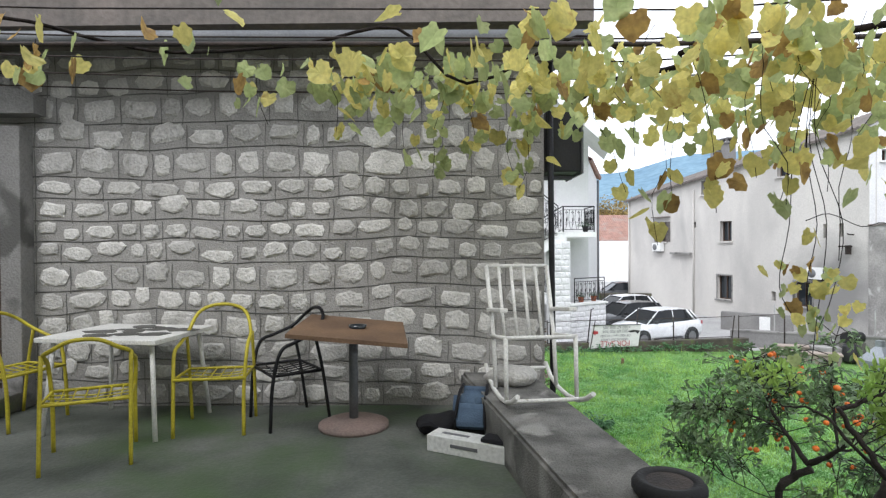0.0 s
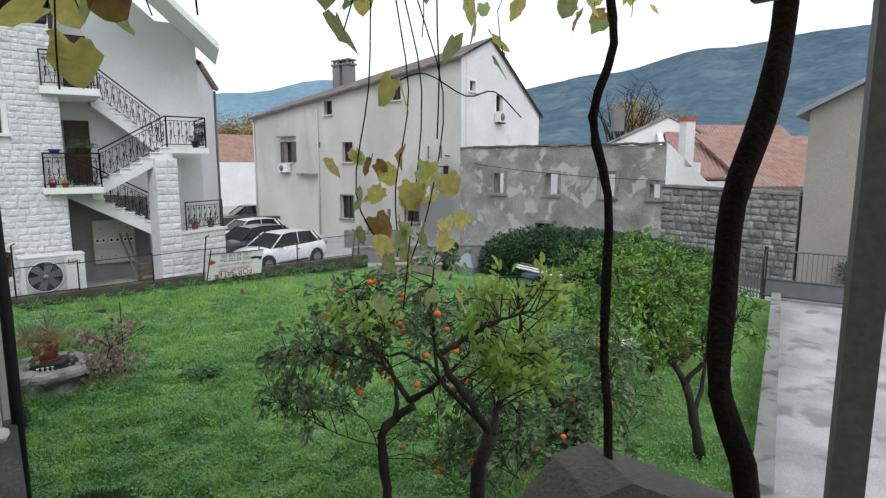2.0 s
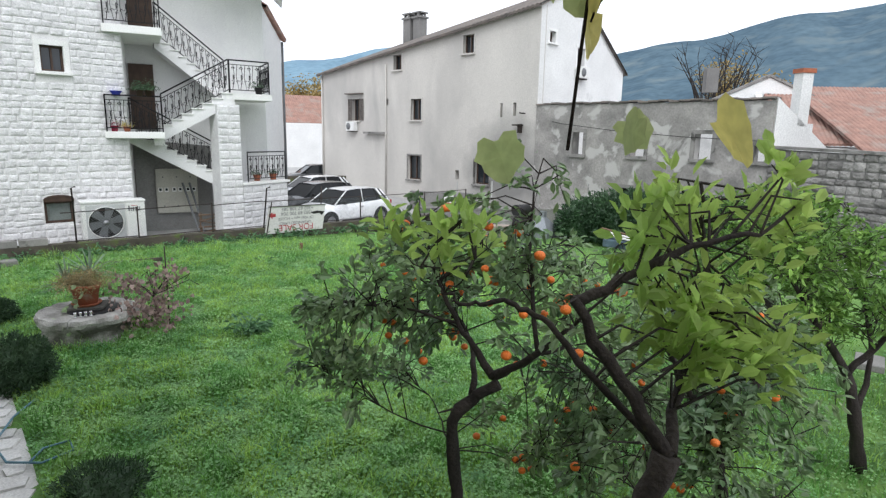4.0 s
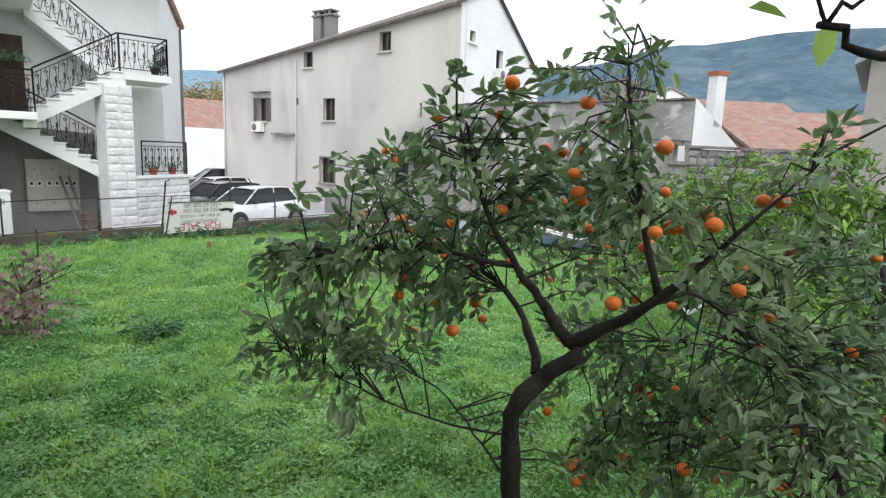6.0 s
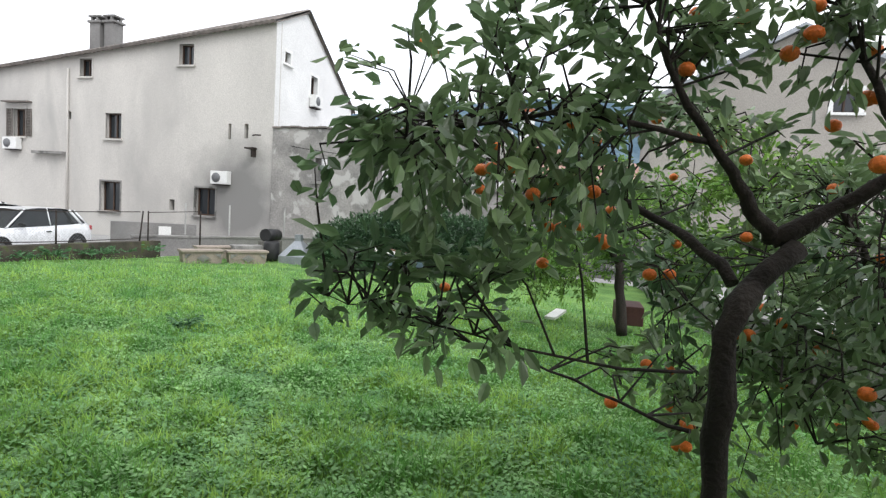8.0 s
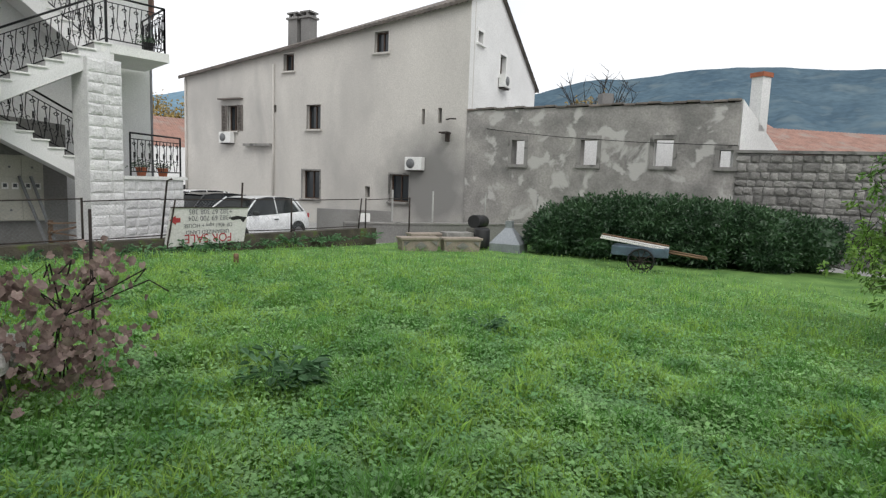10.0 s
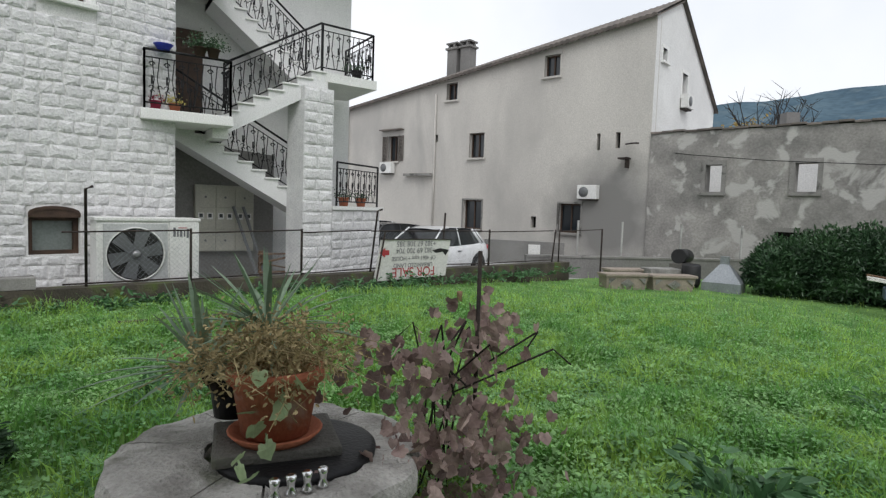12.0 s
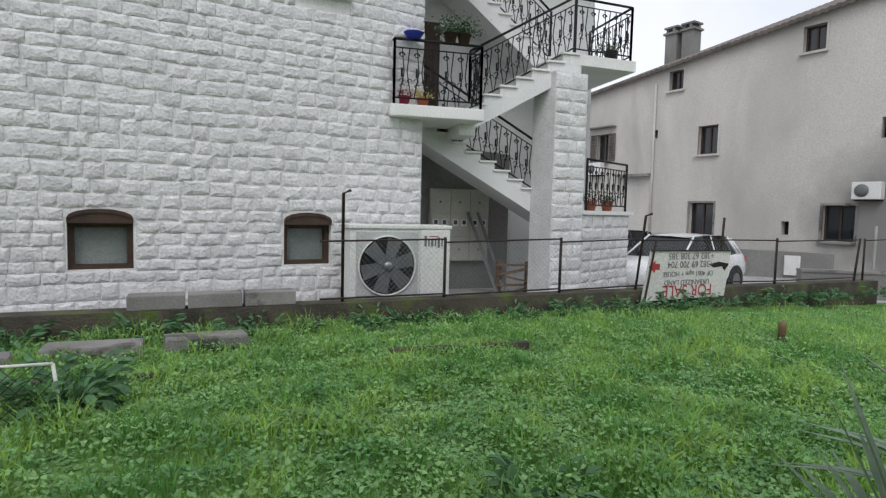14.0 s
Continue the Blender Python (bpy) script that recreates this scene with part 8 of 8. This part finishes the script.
# second roof, further right
v, f = roof_sheet((30, 17.2, 0.2), (42, 9.5, 0.2), (46, 15.5, 3.0), (34, 23.0, 3.0))
raw("roof", v, f, M_TILE, wg, "red clay tiled roof slope")
pl = thing("pale_gable_house", None, "pale gabled house with a small round window beyond the ruin", "house")
m, L = frame_of((31.5, 27.3), (37.5, 23.2))
part("gable_wall", wall_with_holes([(0, ROAD), (L, ROAD), (L, 2.6), (L / 2, 4.3), (0, 2.6)], [], 0.3), M_STUCCO_W, pl, m=m)
part("round_window", lathe(bmesh.new(), [(0.3, 0), (0.3, 0.05)], 16, (L / 2, -0.01, 3.1), RX), M_DARK, pl, m=m)
part("barge_board", prism(bmesh.new(), [(-0.2, -0.1, 2.55), (L / 2, -0.1, 4.32), (L / 2, -0.1, 4.48), (-0.2, -0.1, 2.7)], (0, 0.5, 0)), M_CONCRETE, pl, m=m)
part("barge_board", prism(bmesh.new(), [(L + 0.2, -0.1, 2.55), (L / 2, -0.1, 4.32), (L / 2, -0.1, 4.48), (L + 0.2, -0.1, 2.7)], (0, 0.5, 0)), M_CONCRETE, pl, m=m)
part("chimney", boxbm((L * 0.1, 1.2, 4.2), (0.7, 0.7, 1.4)), M_DARKPLASTER, pl, m=m)

# ---- house C: brown house behind the gate ----
C_A, C_B = (20.85, 10.55), (23.63, 1.23)
m_c, L_c = frame_of(C_A, C_B)
house_c = thing("brown_house", None, "plain brown-grey rendered gable house behind the gate", "house")


def sc(p):
    return along(C_A, C_B, p)


cw = [(5.06, 2.7, 5.73, 3.35), (5.02, 0.02, 5.9, 0.8)]
apx = 4.05
part("gable_wall", wall_with_holes([(0, ROAD), (L_c, ROAD), (L_c, 2.6), (apx, 5.1), (0, 2.95)], cw, 0.4), M_HOUSE_C, house_c, m=m_c)
for h in cw:
    window_in(house_c, m_c, *h, surround=M_STUCCO_W)
part("roof_edge", prism(bmesh.new(), [(-0.35, -0.3, 2.78), (apx, -0.3, 5.12), (apx, -0.3, 5.27), (-0.35, -0.3, 2.93)], (0, 8, 0)), M_GALV, house_c, m=m_c)
part("roof_edge", prism(bmesh.new(), [(L_c + 0.3, -0.3, 2.45), (apx, -0.3, 5.12), (apx, -0.3, 5.27), (L_c + 0.3, -0.3, 2.6)], (0, 8, 0)), M_GALV, house_c, m=m_c)
part("side_wall", boxbm((0.2, 4.2, 0.0), (0.4, 7.5, 5.7)), M_HOUSE_C, house_c, m=m_c)
part("chimney", boxbm((apx - 2.1, 2.6, 4.6), (0.8, 0.6, 0.8)), M_STUCCO_W, house_c, m=m_c)

gate = thing("yard_gate", None, "grey steel bar gate closing the concrete drive", "gate")
m, L = frame_of((17.6, 9.9), (19.4, 5.2))
for z in (-2.3, -1.85, -1.05):
    part("rail", tube(bmesh.new(), [(0, 0, z), (L, 0, z)], 0.025, 6), M_GREYSTEEL, gate, m=m)
part("sheet", boxbm((L / 2, 0.02, -2.1), (L, 0.02, 0.5)), M_GREYSTEEL, gate, m=m)
n = int(L / 0.11)
for k in range(n + 1):
    part("bar", boxbm((L * k / n, 0, -1.45), (0.02, 0.02, 0.82)), M_GREYSTEEL, gate, m=m)
for k in (0, 0.5, 1):
    part("gate_post", boxbm((L * k, 0.05, -1.7), (0.09, 0.09, 1.5)), M_RUSTIRON, gate, m=m)
fl = thing("yard_fence", None, "grey bar fence between garden and yard", "fence")
m, L = frame_of((18.9, 13.4), (17.65, 10.0))
for k in range(30):
    part("bar", boxbm((L * k / 29, 0, -1.9), (0.025, 0.025, 1.1)), M_GREYSTEEL, fl, m=m)
for z in (-2.3, -1.45):
    part("rail", tube(bmesh.new(), [(0, 0, z), (L, 0, z)], 0.02, 5), M_GREYSTEEL, fl, m=m)
car(pose(19.5, 3.0, G - 0.005, 0, 0, 100), M_WHITECAR, "pale car parked on the concrete drive")
crate = part("red_crate", boxbm((11.4, 8.35, -2.35), (0.75, 0.45, 0.32), zrot(20), 0.02), M_CRATE)
tagged(crate, "dull red plastic crate in the grass", "crate")
wb = part("white_board", boxbm((11.3, 9.6, -2.55), (0.55, 0.2, 0.05), Matrix.Rotation(radians(-8), 3, "Y"), 0.006), M_WHITEPAINT)
tagged(wb, "white painted board lying in the grass", "board")
slabs = part("stone_slab", boxbm((10.4, 6.85, -2.2), (0.5, 0.34, 0.1), zrot(26), 0.02), M_CONCRETE)
tagged(slabs, "pale concrete slab lying on the low wall", "slab")

# ---- distance between the white and the cream house ----
far_h = thing("orange_roof_house", None, "far pale house with an orange tiled roof", "house")
part("wall", boxbm((20.0, 66.0, -1.0), (16, 8, 5.0), zrot(4)), M_STUCCO_W, far_h)
v, f = roof_sheet((11.5, 61.6, 1.5), (28.5, 62.8, 1.5), (28.2, 67.5, 4.4), (11.2, 66.2, 4.4))
raw("roof", v, f, M_TILE, far_h, "orange clay tiled roof")
for k in range(4):
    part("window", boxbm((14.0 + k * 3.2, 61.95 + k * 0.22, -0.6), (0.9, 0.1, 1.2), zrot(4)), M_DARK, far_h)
far_b = thing("far_block", None, "far cream building with flat roof and dark windows", "house")
part("wall", boxbm((30.0, 95.0, 1.5), (14, 10, 9)), M_STUCCO, far_b)
for j in range(2):
    for k in range(5):
        part("window", boxbm((25.5 + k * 2.3, 89.96, 1.5 + j * 2.6), (1.2, 0.1, 1.2)), M_DARK, far_b)
part("roof_slab", boxbm((30.0, 95.0, 6.1), (15, 11, 0.3)), M_CONCRETE, far_b)
yw = part("yard_wall", boxbm((11.5, 38.6, ROAD + 0.45), (6.5, 0.35, 0.9), zrot(-6), 0.02), M_MOSSWALL)
tagged(yw, "low dark garden wall across the yard", "wall", kind="structure")


def bare_tree(name, label, at, h, spread, seed, leaf=None, n=9, leaves=0):
    r = random.Random(seed)
    t = thing(name, pose(*at), label, "tree")
    part("trunk", tube(bmesh.new(), [(0, 0, 0), (0.1, 0, h * 0.3), (0, 0.1, h * 0.55)], [0.3, 0.22, 0.14], 8), M_BARK, t)
    vs, fs = [], []
    for k in range(n):
        a = k * 2.4
        e = Vector((spread * math.cos(a) * r.uniform(0.5, 1), spread * math.sin(a) * r.uniform(0.5, 1), h * r.uniform(0.7, 1.05)))
        s = Vector((0, 0.05, h * r.uniform(0.25, 0.55)))
        md = s.lerp(e, 0.5) + Vector((0, 0, 0.3))
        bm = tube(bmesh.new(), [s, md, e], [0.1, 0.05, 0.012], 5)
        for _ in range(7):
            p = md.lerp(e, r.random())
            tube(bm, [p, p + Vector((r.gauss(0, 0.6), r.gauss(0, 0.6), r.uniform(0.3, 1.2)))], [0.025, 0.006], 4, False)
        part("limb", bm, M_BARK, t)
        for _ in range(leaves // n):
            p = md.lerp(e, r.uniform(0.0, 1.1)) + Vector((r.gauss(0, 0.6), r.gauss(0, 0.6), r.gauss(0, 0.5)))
            leaf_quad(vs, fs, p, r, 0.3, 0.18)
    if leaves:
        raw("crown", vs, fs, leaf, t)


bare_tree("autumn_tree", "tree with thin yellow autumn leaves between the houses", (20.5, 74.0, ROAD), 9.5, 4.5, 3, M_AUTUMN, 14, 5200)
bare_tree("autumn_tree", "yellow autumn tree far behind the ruin", (52, 40, ROAD), 10.5, 3.5, 4, M_AUTUMN, 12, 2000)
bare_tree("bare_tree", "leafless tree behind the ruin", (38, 32, ROAD), 10.5, 3.0, 5, None, 14)
bare_tree("bare_tree", "leafless tree behind the ruin", (41, 33, ROAD), 10.0, 2.6, 6, None, 13)

# ---- masonry, laid last ----
rs2 = random.Random(3)
t_holes = [(door_s[0] - 0.2, G, door_s[1] + 0.2, 2.62)]
stones_t = courses(along(A_T, B_T, (-5.6, 5.06)), L_t + 0.0, FLOOR + 0.01, 3.18, (0.17, 0.27), (0.17, 0.38), 0.044, t_holes, rs2)
ms = stone_meshes(M_STONE_T, 40, 2.0, rs2, 0.055)
lay_stones(wall_t, Matrix(), stones_t, ms, 0.018, lambda s: abs(s[0] - L_t), rs2, M_STONE_T, 2.0, amp=0.05, pull=0.055)
levels = sorted({round(s[2], 4) for s in stones_t})
for k, zz in enumerate(levels):
    row = [s for s in stones_t if round(s[2], 4) == zz]
    x0, x1 = min(s[0] for s in row), max(s[1] for s in row)
    n = int((x1 - x0) / 0.12)
    pts = [(x0 + (x1 - x0) * i / n, -0.002, zz - 0.022 + wave(x0 + (x1 - x0) * i / n, zz, 0.045) + 0.008 * noise.noise((i * 0.5, k * 3.1, 0))) for i in range(n + 1)]
    bm = tube(bmesh.new(), pts, 0.006, 4)
    for s in [q for q in row[1:] if rs2.random() < 0.85]:
        # upright joints between the stones of the course
        xx = s[0] - 0.022
        tube(bm, [(xx + 0.012 * noise.noise((xx * 3, j * 0.7, k)), -0.002, zz - 0.044 + (s[3] - zz + 0.044) * j / 3 + wave(xx, zz, 0.045)) for j in range(4)], 0.0042, 4, False)
    part("raised_joint", bm, M_JOINT, wall_t)
# return face of the corner
m_s, L_s = frame_of((0.85, 5.0), (0.85 - 1.75 * 0.3, 5.0 + 5.5 * 0.3))
ret = thing("wall_corner_return", m_s, "grey limestone blocks on the house corner", "wall", kind="structure")
st2 = courses(0.0, L_s, FLOOR - 1.2, 3.15, (0.2, 0.28), (0.3, 0.5), 0.04, [], rs2)
lay_stones(ret, Matrix(), st2, ms, -0.03, lambda s: s[0], rs2, M_STONE_T, 1.6)

a_holes = [(h[0] - 0.14, h[1] - 0.12, h[2] + 0.14, h[3] + 0.14) if k > 1 else (h[0] - 0.02, h[1] - 0.02, h[2] + 0.02, h[3] + 0.06) for k, h in enumerate(A_HOLES)]
stones_a = courses(sa(-7.0), L_a, -2.4, 7.2, (0.14, 0.22), (0.18, 0.42), 0.008, a_holes, rs2)
ma = stone_meshes(M_ROCKWALL, 20, 1.3, rs2)
lay_stones(wall_a, Matrix(), stones_a, ma, 0.027, lambda s: abs(s[0] - sa(-0.5)) + 1.2 * abs(s[2] + 0.8), rs2, M_ROCKWALL, 1.3, amp=0.022)
# pier and base wall blocks
m_p, L_p = frame_of((3.97, 22.1), (4.64, 22.22))
pier_f = thing("pier_facing", m_p, "white rock-faced blocks on the stair pier", "wall", kind="structure")
lay_stones(pier_f, Matrix(), courses(0, L_p, -2.5, 1.48, (0.2, 0.26), (0.25, 0.5), 0.012, [], rs2), ma, 0.03, lambda s: s[2], rs2, M_ROCKWALL, 1.0)
m_q, L_q = frame_of((4.65, 22.23), (6.27, 23.3))
base_f = thing("base_facing", m_q, "white rock-faced blocks on the low base wall", "wall", kind="structure")
lay_stones(base_f, Matrix(), courses(0, L_q, -2.6, -0.99, (0.18, 0.24), (0.3, 0.5), 0.012, [], rs2), ma, 0.03, lambda s: s[2], rs2, M_ROCKWALL, 1.0)
mr = stone_meshes(M_RUBBLE, 12, 2.6, rs2)
lay_stones(rub, Matrix(), courses(0.0, L_w, -2.5, 0.4, (0.16, 0.30), (0.22, 0.42), 0.02, [], rs2), mr, 0.06, lambda s: s[0], rs2, M_RUBBLE, 2.6)
